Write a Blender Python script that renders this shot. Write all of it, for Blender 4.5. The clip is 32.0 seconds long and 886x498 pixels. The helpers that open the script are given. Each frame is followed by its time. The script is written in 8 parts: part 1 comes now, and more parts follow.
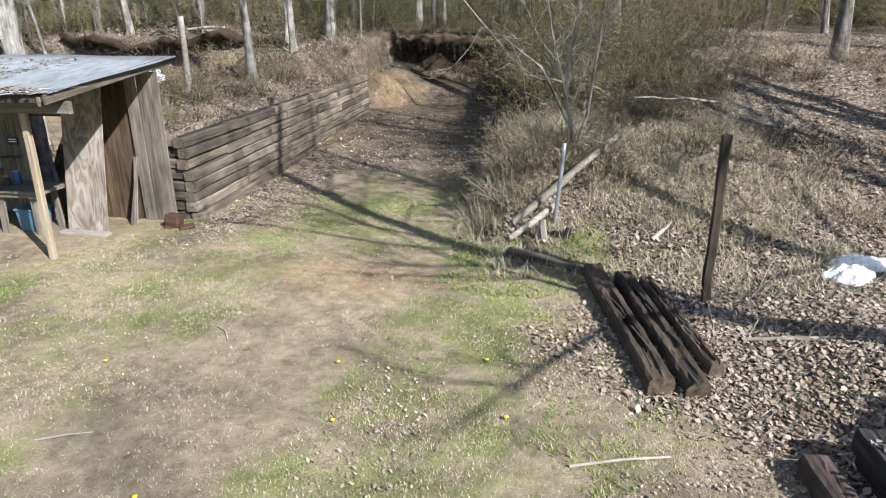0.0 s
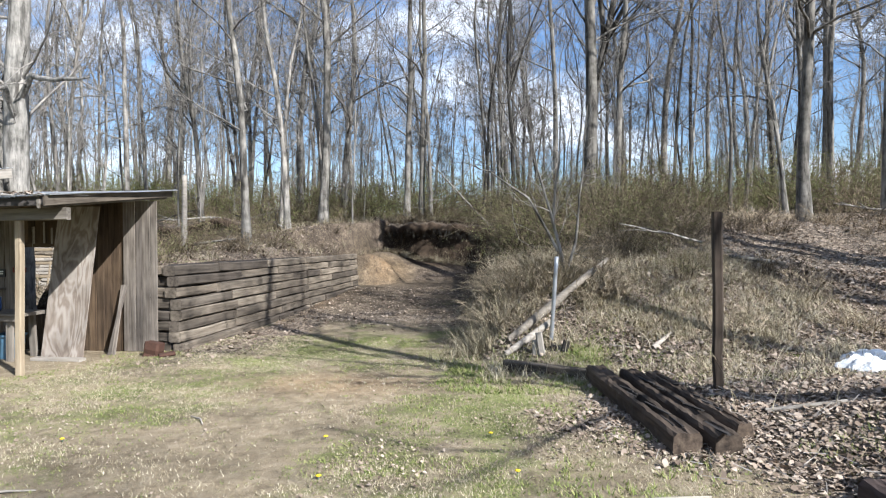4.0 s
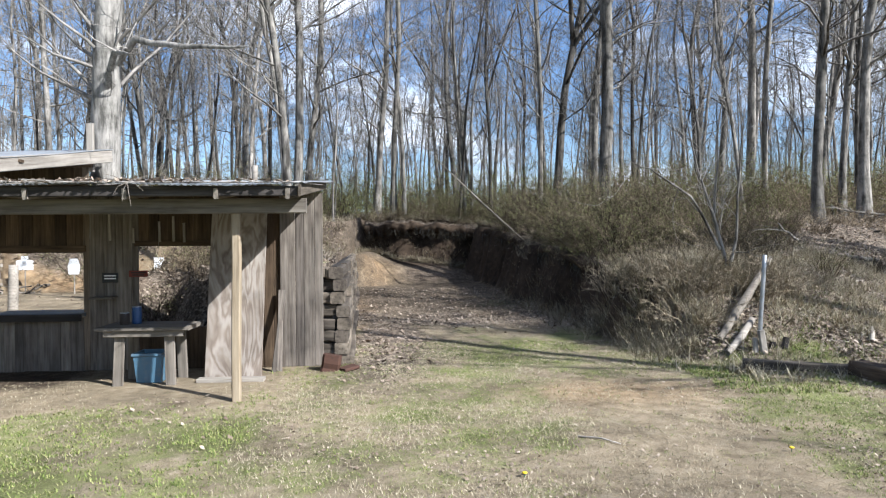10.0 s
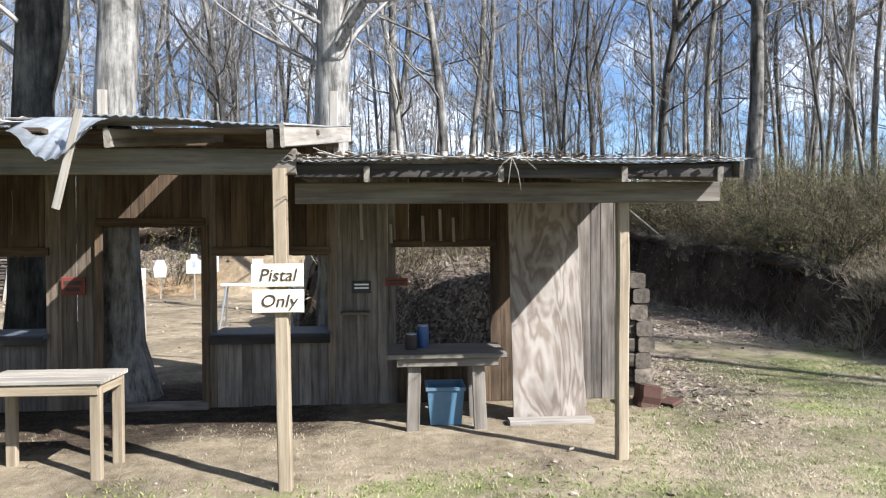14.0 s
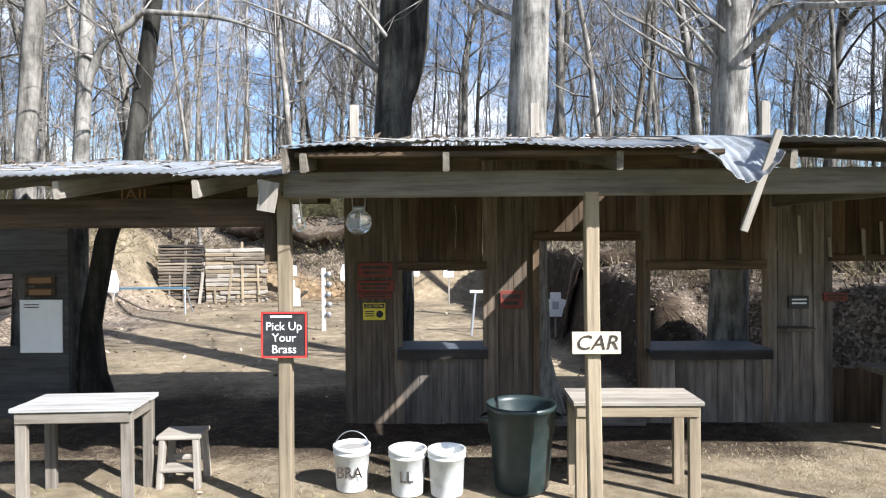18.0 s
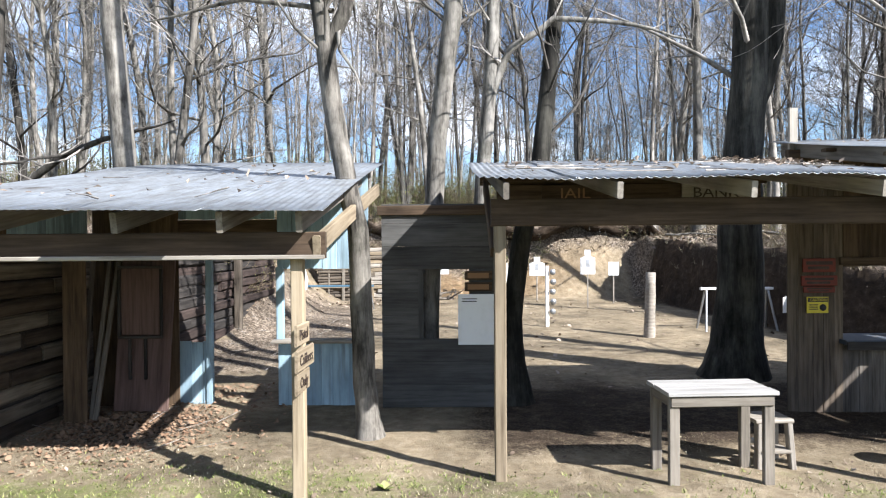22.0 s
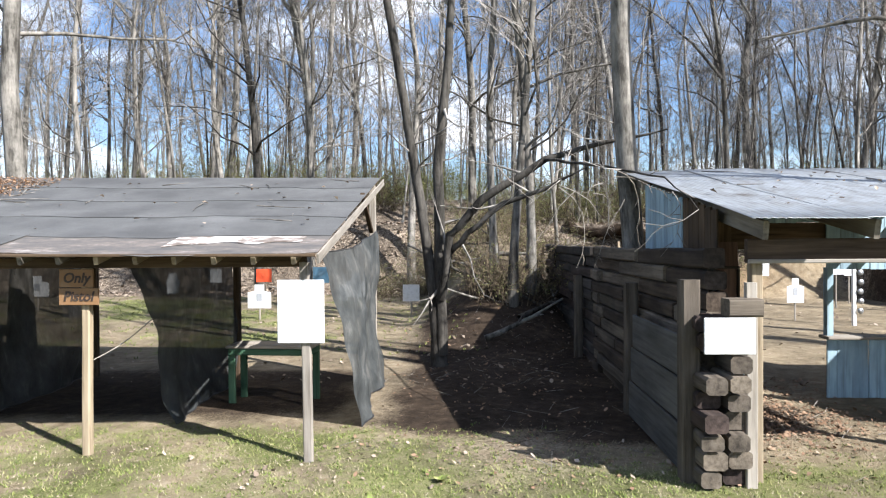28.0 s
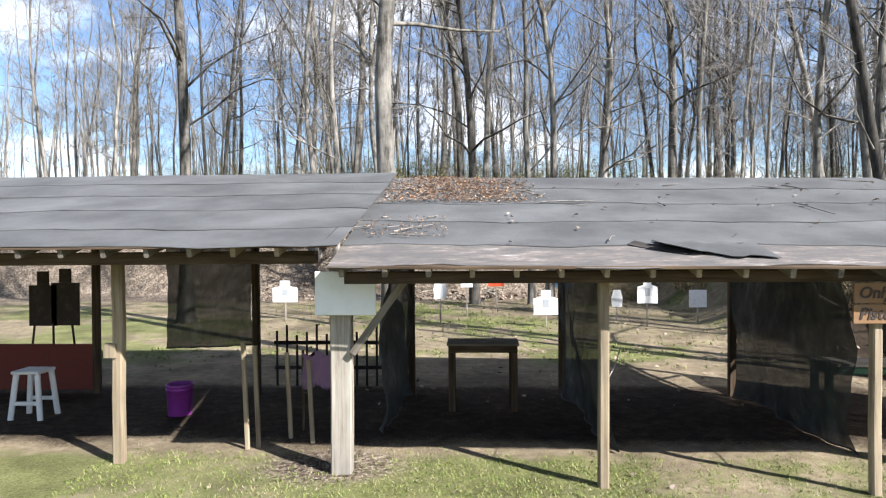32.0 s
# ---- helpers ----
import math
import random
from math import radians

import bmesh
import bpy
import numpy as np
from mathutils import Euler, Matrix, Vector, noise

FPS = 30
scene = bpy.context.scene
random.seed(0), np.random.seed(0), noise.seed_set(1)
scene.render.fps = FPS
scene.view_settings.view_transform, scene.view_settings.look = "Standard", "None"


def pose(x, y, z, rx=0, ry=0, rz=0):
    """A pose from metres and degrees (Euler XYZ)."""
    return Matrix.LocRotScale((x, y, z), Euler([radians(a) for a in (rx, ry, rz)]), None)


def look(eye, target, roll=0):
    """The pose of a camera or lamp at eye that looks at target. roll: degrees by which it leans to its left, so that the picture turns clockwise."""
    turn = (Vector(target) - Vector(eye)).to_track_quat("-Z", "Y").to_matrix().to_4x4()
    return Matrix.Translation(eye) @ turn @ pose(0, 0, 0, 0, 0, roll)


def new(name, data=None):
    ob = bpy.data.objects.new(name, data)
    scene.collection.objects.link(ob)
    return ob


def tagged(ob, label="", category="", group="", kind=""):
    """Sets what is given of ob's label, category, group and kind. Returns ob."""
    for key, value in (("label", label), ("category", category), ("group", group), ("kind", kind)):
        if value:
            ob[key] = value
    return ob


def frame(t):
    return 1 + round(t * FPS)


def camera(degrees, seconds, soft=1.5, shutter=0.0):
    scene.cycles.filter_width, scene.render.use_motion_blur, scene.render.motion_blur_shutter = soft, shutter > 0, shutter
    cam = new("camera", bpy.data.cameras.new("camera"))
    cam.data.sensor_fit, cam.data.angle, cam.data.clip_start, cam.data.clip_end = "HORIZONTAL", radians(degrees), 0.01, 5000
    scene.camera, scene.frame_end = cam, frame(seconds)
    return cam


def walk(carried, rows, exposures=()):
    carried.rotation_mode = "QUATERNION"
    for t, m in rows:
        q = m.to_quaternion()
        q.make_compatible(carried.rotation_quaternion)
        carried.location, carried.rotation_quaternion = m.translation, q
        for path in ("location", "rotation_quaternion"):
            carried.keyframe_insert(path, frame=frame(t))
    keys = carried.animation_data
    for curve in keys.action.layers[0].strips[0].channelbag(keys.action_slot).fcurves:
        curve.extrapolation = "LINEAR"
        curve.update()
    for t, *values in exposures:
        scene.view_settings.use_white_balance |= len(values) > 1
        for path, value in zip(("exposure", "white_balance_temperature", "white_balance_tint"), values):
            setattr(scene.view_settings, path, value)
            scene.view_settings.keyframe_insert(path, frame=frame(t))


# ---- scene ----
cam = camera(68.66, 32.0, soft=1.2)
LEAN = 0.44
PATH = [
    # seconds, x, y, z, yaw, pitch
    (0, -0.00, -0.00, 3.35, 10.88, -19.56),
    (0.5, -0.01, -0.08, 3.10, 10.68, -15.23),
    (1, -0.03, -0.18, 2.84, 10.56, -10.80),
    (1.5, -0.04, -0.24, 2.59, 10.54, -6.30),
    (2, 0.01, -0.20, 2.31, 10.72, -1.66),
    (2.5, -0.07, -0.19, 2.10, 10.43, -0.46),
    (4.5, -0.14, -0.09, 1.77, 8.18, -0.36),
    (5, -0.15, -0.06, 1.78, 4.99, -0.41),
    (5.5, -0.18, -0.03, 1.80, 1.79, -0.48),
    (6, -0.21, -0.02, 1.78, -1.39, -0.45),
    (6.5, -0.24, -0.07, 1.78, -3.67, -0.49),
    (7, -0.33, -0.08, 1.79, -3.69, -0.49),
    (7.5, -0.96, -0.05, 1.81, -3.71, -0.49),
    (8, -2.06, 0.02, 1.81, -3.73, -0.49),
    (8.5, -3.20, 0.13, 1.81, -3.73, -0.49),
    (9, -4.20, 0.15, 1.81, -3.72, -0.49),
    (9.5, -4.97, 0.21, 1.80, -3.69, -0.49),
    (10, -5.54, 0.23, 1.81, -3.67, -0.49),
    (10.5, -5.97, 0.30, 1.80, -3.66, -0.49),
    (11, -6.37, 0.36, 1.81, -3.65, -0.49),
    (11.5, -6.82, 0.35, 1.80, -3.65, -0.49),
    (12, -7.37, 0.41, 1.78, -3.64, -0.49),
    (12.5, -7.88, 0.92, 1.78, -3.64, -0.49),
    (13, -8.09, 1.80, 1.81, -3.64, -0.49),
    (13.5, -8.42, 2.19, 1.80, -3.64, -0.49),
    (14, -9.29, 2.46, 1.84, -3.65, -0.49),
    (14.5, -10.62, 2.73, 1.87, -3.65, -0.49),
    (15, -12.18, 2.84, 1.92, -3.65, -0.49),
    (15.5, -12.97, 2.87, 1.93, -3.65, -0.49),
    (17.5, -13.14, 2.74, 2.02, 0.72, -0.49),
    (18, -13.60, 2.67, 2.03, 0.72, -0.49),
    (18.5, -14.32, 2.59, 2.04, 0.73, -0.49),
    (19, -15.12, 2.52, 2.04, 0.73, -0.49),
    (19.5, -15.78, 2.45, 2.05, 0.73, -0.49),
    (20, -16.34, 2.42, 2.05, 0.72, -0.49),
    (20.5, -16.91, 2.38, 2.05, 0.72, -0.49),
    (21, -17.52, 2.33, 2.03, 0.71, -0.49),
    (21.5, -18.16, 2.31, 2.03, 0.71, -0.49),
    (22, -18.76, 2.25, 2.03, 0.71, -0.49),
    (22.5, -19.33, 2.20, 2.04, 0.71, -0.49),
    (23, -19.90, 2.16, 2.04, 0.72, -0.49),
    (23.5, -20.45, 2.10, 2.06, 0.72, -0.49),
    (24, -21.02, 2.04, 2.07, 0.72, -0.49),
    (24.5, -21.63, 2.00, 2.08, 0.72, -0.49),
    (25, -22.24, 1.96, 2.09, 0.72, -0.49),
    (25.5, -22.84, 1.92, 2.08, 0.72, -0.49),
    (27.5, -25.13, 1.62, 2.11, 2.32, -0.49),
    (28, -25.72, 1.52, 2.11, 2.32, -0.49),
    (28.5, -26.35, 1.41, 2.11, 2.32, -0.49),
    (29, -26.84, 1.59, 2.11, 2.32, -0.49),
    (29.5, -27.22, 2.11, 2.12, 2.32, -0.49),
    (30, -27.82, 2.49, 2.12, 2.32, -0.49),
    (30.5, -28.84, 2.56, 2.15, 2.32, -0.49),
    (31, -30.24, 2.44, 2.18, 2.32, -0.49),
    (31.5, -31.83, 2.28, 2.22, 2.32, -0.49),
    (32, -33.17, 2.06, 2.25, 2.32, -0.49),
]
walk(cam, [(t, pose(x, y, z, 90 + pitch, LEAN, yaw)) for t, x, y, z, yaw, pitch in PATH],
     exposures=((0.0, 1.32, 6150, 10.0), (10.0, 1.34, 6000, 10.0), (15.0, 1.64, 6050, 11.0), (20.0, 1.64, 6150, 11.0), (26.0, 1.53, 6250, 11.0), (32.0, 1.51, 6350, 11.0)))

# ---- world and sun ----
SUN_UP = radians(37.0)
SUN_SIDE = Vector((0.80, -0.60, 0.0))          # towards the sun, level
world = bpy.data.worlds.new("sky")
scene.world = world
world.use_nodes = True
wn, wl = world.node_tree.nodes, world.node_tree.links
wn.clear()
w_out, w_bg = wn.new("ShaderNodeOutputWorld"), wn.new("ShaderNodeBackground")
w_sky = wn.new("ShaderNodeTexSky")
w_sky.sky_type = "NISHITA"
w_sky.sun_disc = False
w_sky.sun_elevation = SUN_UP
w_sky.sun_rotation = math.atan2(SUN_SIDE.x, SUN_SIDE.y)
w_sky.air_density, w_sky.dust_density, w_sky.ozone_density = 1.15, 0.6, 2.4
w_co = wn.new("ShaderNodeTexCoord")
w_map = wn.new("ShaderNodeMapping")
w_map.inputs["Scale"].default_value = (1.0, 1.0, 2.6)
w_noise = wn.new("ShaderNodeTexNoise")
w_noise.inputs["Scale"].default_value = 3.2
w_noise.inputs["Detail"].default_value = 7.0
w_noise.inputs["Roughness"].default_value = 0.58
w_ramp = wn.new("ShaderNodeValToRGB")
w_ramp.color_ramp.elements[0].color = (0.0, 0.0, 0.0, 1)
w_ramp.color_ramp.elements[0].position = 0.50
w_ramp.color_ramp.elements[1].position = 0.72
w_mix = wn.new("ShaderNodeMix")
w_mix.data_type = "RGBA"
w_mix.inputs["B"].default_value = (16.5, 16.9, 17.5, 1)   # sunlit cloud
wl.new(w_co.outputs["Generated"], w_map.inputs["Vector"])
wl.new(w_map.outputs["Vector"], w_noise.inputs["Vector"])
wl.new(w_noise.outputs["Fac"], w_ramp.inputs["Fac"])
wl.new(w_ramp.outputs["Color"], w_mix.inputs["Factor"])
w_deep = wn.new("ShaderNodeMix")
w_deep.data_type, w_deep.blend_type = "RGBA", "MULTIPLY"
w_deep.inputs["Factor"].default_value = 1.0
w_deep.inputs["B"].default_value = (1.22, 1.32, 1.50, 1)   # the clear blue of a dry spring day
wl.new(w_sky.outputs["Color"], w_deep.inputs["A"])
wl.new(w_deep.outputs["Result"], w_mix.inputs["A"])
wl.new(w_mix.outputs["Result"], w_bg.inputs["Color"])
w_bg.inputs["Strength"].default_value = 0.048
wl.new(w_bg.outputs["Background"], w_out.inputs["Surface"])

sun = new("sun", bpy.data.lights.new("sun", "SUN"))
sun.data.energy, sun.data.angle, sun.data.color = 5.0, radians(0.53), (1.0, 0.98, 0.945)
sun_to = SUN_SIDE * math.cos(SUN_UP) + Vector((0, 0, math.sin(SUN_UP)))
sun.matrix_world = look(sun_to * 60, (0, 0, 0))


# ---- materials ----
def base_mat(name, rough=0.85, metal=0.0, spec=0.3):
    m = bpy.data.materials.new(name)
    m.use_nodes = True
    b = m.node_tree.nodes["Principled BSDF"]
    b.inputs["Roughness"].default_value, b.inputs["Metallic"].default_value = rough, metal
    b.inputs["Specular IOR Level"].default_value = spec
    return m, m.node_tree.nodes, m.node_tree.links, b


def ramp(nodes, stops):
    r = nodes.new("ShaderNodeValToRGB")
    e = r.color_ramp.elements
    while len(e) < len(stops):
        e.new(0.5)
    for k, (p, c) in zip(e, stops):
        k.position, k.color = p, (*c, 1)
    return r


def noise_node(nodes, links, vec, scale, detail=4.0, rough=0.55, stretch=None):
    n = nodes.new("ShaderNodeTexNoise")
    n.inputs["Scale"].default_value, n.inputs["Detail"].default_value, n.inputs["Roughness"].default_value = scale, detail, rough
    if stretch:
        mp = nodes.new("ShaderNodeMapping")
        mp.inputs["Scale"].default_value = stretch
        links.new(vec, mp.inputs["Vector"])
        vec = mp.outputs["Vector"]
    links.new(vec, n.inputs["Vector"])
    return n


def mix_col(nodes, links, fac, a, b, mode="MIX"):
    m = nodes.new("ShaderNodeMix")
    m.data_type, m.blend_type = "RGBA", mode
    for key, v in (("Factor", fac), ("A", a), ("B", b)):
        if isinstance(v, (int, float)):
            m.inputs[key].default_value = v
        elif isinstance(v, tuple):
            m.inputs[key].default_value = (*v, 1)
        else:
            links.new(v, m.inputs[key])
    return m.outputs["Result"]


def bump(nodes, links, bsdf, height, strength, dist):
    b = nodes.new("ShaderNodeBump")
    b.inputs["Strength"].default_value, b.inputs["Distance"].default_value = strength, dist
    links.new(height, b.inputs["Height"])
    links.new(b.outputs["Normal"], bsdf.inputs["Normal"])


def offset_coords(nodes, links):
    """Object coordinates, shifted by the object's own random number."""
    co, info = nodes.new("ShaderNodeTexCoord"), nodes.new("ShaderNodeObjectInfo")
    add = nodes.new("ShaderNodeVectorMath")
    add.operation = "MULTIPLY_ADD"
    comb = nodes.new("ShaderNodeCombineXYZ")
    for k in range(3):
        links.new(info.outputs["Random"], comb.inputs[k])
    links.new(comb.outputs[0], add.inputs[0])
    add.inputs[1].default_value = (37.0, 53.0, 71.0)
    links.new(co.outputs["Object"], add.inputs[2])
    return add.outputs[0], info.outputs["Random"]


WOOD = 0.60


def wood_mat(name, light, mid, dark, vary=0.35, rough=0.85, stain=0.5, grain=26.0, relief=0.6):
    """Weathered wood with its grain along local x."""
    m, n, l, b = base_mat(name, rough, 0, 0.25)
    vec, rnd = offset_coords(n, l)
    fine = noise_node(n, l, vec, grain, 5, 0.65, (0.05, 1, 1))
    broad = noise_node(n, l, vec, 3.2, 4, 0.6, (0.35, 1, 1))
    light, mid, dark = [tuple(v * WOOD for v in c) for c in (light, mid, dark)]
    col = ramp(n, [(0.25, dark), (0.5, mid), (0.78, light)])
    l.new(fine.outputs["Fac"], col.inputs["Fac"])
    st = ramp(n, [(0.32, (1 - stain,) * 3), (0.62, (1, 1, 1))])
    l.new(broad.outputs["Fac"], st.inputs["Fac"])
    c = mix_col(n, l, 1.0, col.outputs["Color"], st.outputs["Color"], "MULTIPLY")
    tone = ramp(n, [(0.0, (1 - vary, 1 - vary, 1 - vary * 0.95)), (1.0, (1 + vary * 0.4,) * 3)])
    l.new(rnd, tone.inputs["Fac"])
    c = mix_col(n, l, 1.0, c, tone.outputs["Color"], "MULTIPLY")
    l.new(c, b.inputs["Base Color"])
    bump(n, l, b, fine.outputs["Fac"], relief, 0.006)
    return m


def plain_mat(name, colour, rough=0.6, metal=0.0, spot=0.2, scale=9.0, spec=0.4, dirt=(0.22, 0.18, 0.13)):
    """Paint, plastic or paper with a little dirt on it."""
    m, n, l, b = base_mat(name, rough, metal, spec)
    vec, rnd = offset_coords(n, l)
    nz = noise_node(n, l, vec, scale, 6, 0.65)
    f = ramp(n, [(0.5, (0, 0, 0)), (0.75, (spot,) * 3)])
    l.new(nz.outputs["Fac"], f.inputs["Fac"])
    l.new(mix_col(n, l, f.outputs["Color"], colour, dirt), b.inputs["Base Color"])
    bump(n, l, b, nz.outputs["Fac"], 0.15, 0.004)
    return m


M = {}
M["grey"] = wood_mat("weathered_boards", (0.446, 0.393, 0.329), (0.297, 0.249, 0.202), (0.096, 0.074, 0.059))
M["brown"] = wood_mat("brown_boards", (0.262, 0.182, 0.112), (0.160, 0.105, 0.062), (0.046, 0.029, 0.019))
M["post"] = wood_mat("pine_posts", (0.60, 0.49, 0.34), (0.47, 0.37, 0.245), (0.24, 0.175, 0.11), 0.22, 0.8, 0.3)
M["pale"] = wood_mat("pale_bare_wood", (0.66, 0.60, 0.52), (0.52, 0.46, 0.38), (0.27, 0.22, 0.17), 0.2, 0.8, 0.35)
M["beam"] = wood_mat("grey_beam", (0.45, 0.40, 0.33), (0.32, 0.275, 0.22), (0.13, 0.105, 0.08), 0.25, 0.85, 0.4)
M["tie"] = wood_mat("railway_ties", (0.363, 0.304, 0.235), (0.249, 0.201, 0.150), (0.063, 0.049, 0.036), 0.45, 0.9, 0.6, 20, 1.0)
# paler copy of railway_ties, brightness of the sunlit walls put in its colour
M["tie_pale"] = wood_mat("paler_ties", (0.472, 0.400, 0.309), (0.335, 0.273, 0.202), (0.072, 0.056, 0.041), 0.4, 0.9, 0.6, 20, 1.0)
M["tie_dark"] = wood_mat("dark_red_brown_ties", (0.205, 0.150, 0.125), (0.115, 0.080, 0.066), (0.030, 0.022, 0.019), 0.4, 0.9, 0.6, 18, 1.0)
M["door"] = wood_mat("red_brown_door", (0.27, 0.175, 0.145), (0.205, 0.128, 0.105), (0.10, 0.06, 0.05), 0.1, 0.8, 0.3)
M["blue"] = wood_mat("pale_blue_paint", (0.660, 0.840, 0.940), (0.510, 0.715, 0.835), (0.300, 0.370, 0.400), 0.22, 0.75, 0.42, 16, 0.5)
M["slate"] = wood_mat("dark_grey_paint", (0.20, 0.195, 0.18), (0.145, 0.14, 0.13), (0.07, 0.066, 0.06), 0.3, 0.85, 0.4)
M["barn"] = wood_mat("grey_brown_barn_boards", (0.400, 0.320, 0.240), (0.250, 0.190, 0.135), (0.060, 0.042, 0.030), 0.35, 0.85, 0.4)
M["beam_dark"] = wood_mat("dark_brown_beams", (0.205, 0.140, 0.090), (0.122, 0.080, 0.050), (0.036, 0.024, 0.016))
M["old_post"] = wood_mat("dark_old_post", (0.215, 0.165, 0.120), (0.120, 0.086, 0.060), (0.022, 0.016, 0.012), 0.5, 0.9, 0.7, 16, 1.0)
M["green"] = wood_mat("green_paint", (0.17, 0.30, 0.19), (0.10, 0.22, 0.13), (0.03, 0.07, 0.045), 0.2, 0.7, 0.4)
M["char"] = wood_mat("rotten_dark_wood", (0.16, 0.14, 0.125), (0.085, 0.073, 0.064), (0.02, 0.018, 0.016), 0.4, 0.92, 0.6, 18, 1.0)


def plywood():
    """Rotary-cut veneer: long wandering figure, greyed by weather."""
    m, n, l, b = base_mat("plywood", 0.85, 0, 0.2)
    vec, rnd = offset_coords(n, l)
    fig = noise_node(n, l, vec, 2.2, 3, 0.5, (0.30, 1, 1))
    fig.inputs["Distortion"].default_value = 1.6
    bands = n.new("ShaderNodeMath")
    bands.operation = "SINE"
    mul = n.new("ShaderNodeMath")
    mul.operation = "MULTIPLY"
    mul.inputs[1].default_value = 46.0
    l.new(fig.outputs["Fac"], mul.inputs[0])
    l.new(mul.outputs[0], bands.inputs[0])
    to = n.new("ShaderNodeMapRange")
    to.inputs["From Min"].default_value = -1.0
    l.new(bands.outputs[0], to.inputs["Value"])
    col = ramp(n, [(0.0, (0.168, 0.134, 0.107)), (0.55, (0.235, 0.198, 0.163)), (1.0, (0.275, 0.240, 0.205))])
    l.new(to.outputs[0], col.inputs["Fac"])
    stain = noise_node(n, l, vec, 2.4, 5, 0.65, (0.5, 1, 1))
    st = ramp(n, [(0.34, (0.66, 0.64, 0.62)), (0.60, (1.05, 1.05, 1.05))])
    l.new(stain.outputs["Fac"], st.inputs["Fac"])
    l.new(mix_col(n, l, 1.0, col.outputs["Color"], st.outputs["Color"], "MULTIPLY"), b.inputs["Base Color"])
    bump(n, l, b, to.outputs[0], 0.15, 0.003)
    return m


M["ply"] = plywood()
M["white"] = plain_mat("white_board", (0.688, 0.688, 0.671), 0.6, 0, 0.12)
M["paper"] = plain_mat("target_paper", (0.671, 0.671, 0.654), 0.8, 0, 0.35, 14)
M["bucket"] = plain_mat("white_plastic", (0.654, 0.654, 0.628), 0.45, 0, 0.4, 8)
M["bin"] = plain_mat("dark_green_plastic", (0.015, 0.026, 0.025), 0.42, 0, 0.3, 12, 0.5, (0.075, 0.075, 0.071))
M["black"] = plain_mat("black_paint", (0.018, 0.018, 0.020), 0.55, 0, 0.15)
M["red"] = plain_mat("red_paint", (0.380, 0.027, 0.023), 0.55, 0, 0.15)
M["rust"] = plain_mat("rusty_iron", (0.067, 0.033, 0.022), 0.85, 0.2, 0.7, 18, 0.3, (0.026, 0.018, 0.016))
M["redsign"] = plain_mat("faded_red_sign", (0.152, 0.034, 0.023), 0.75, 0, 0.5, 20, 0.3, (0.061, 0.038, 0.030))
M["orange"] = plain_mat("orange_paint", (0.608, 0.076, 0.023), 0.6, 0, 0.15)
M["yellow"] = plain_mat("yellow_sign", (0.570, 0.456, 0.030), 0.55, 0, 0.2)
M["cream"] = plain_mat("cream_sign", (0.578, 0.502, 0.380), 0.7, 0, 0.3, 7, 0.3, (0.418, 0.251, 0.114))
M["tan"] = plain_mat("brown_sign_wood", (0.200, 0.108, 0.048), 0.75, 0, 0.4, 9)
M["ink"] = plain_mat("dark_lettering", (0.030, 0.019, 0.014), 0.7, 0, 0.2)
M["snow"] = plain_mat("white_lettering", (0.731, 0.731, 0.714), 0.6, 0, 0.05)
M["tank"] = plain_mat("blue_plastic", (0.014, 0.050, 0.137), 0.4, 0, 0.2)
M["faint"] = plain_mat("faded_target_print", (0.330, 0.345, 0.360), 0.8, 0, 0.4, 14)
M["skyblue"] = plain_mat("light_blue_plastic", (0.059, 0.124, 0.178), 0.5, 0, 0.3)
M["purple"] = plain_mat("purple_plastic", (0.213, 0.030, 0.228), 0.45, 0, 0.15)
M["steel"] = plain_mat("grey_steel", (0.319, 0.327, 0.334), 0.45, 0.7, 0.4, 16)
M["table"] = wood_mat("white_table_paint", (0.672, 0.656, 0.632), (0.576, 0.552, 0.520), (0.336, 0.304, 0.272), 0.1, 0.75, 0.2)
M["counter"] = plain_mat("blue_grey_counter", (0.061, 0.073, 0.091), 0.55, 0, 0.5, 10)
M["tarp"] = plain_mat("white_plastic_sheet", (0.705, 0.705, 0.688), 0.4, 0, 0.25, 6)
M["gravel"] = plain_mat("pale_gravel", (0.228, 0.219, 0.205), 0.9, 0, 0.5, 20)
M["petal"] = plain_mat("dandelion_yellow", (0.608, 0.441, 0.015), 0.7, 0, 0.1)
M["cloth"] = plain_mat("shirt_cloth", (0.213, 0.122, 0.198), 0.9, 0, 0.6, 9)


def glass_bulb():
    m, n, l, b = base_mat("clear_glass", 0.05, 0, 0.5)
    b.inputs["Transmission Weight"].default_value = 0.9
    b.inputs["Base Color"].default_value = (0.92, 0.94, 0.95, 1)
    return m


M["glass"] = glass_bulb()


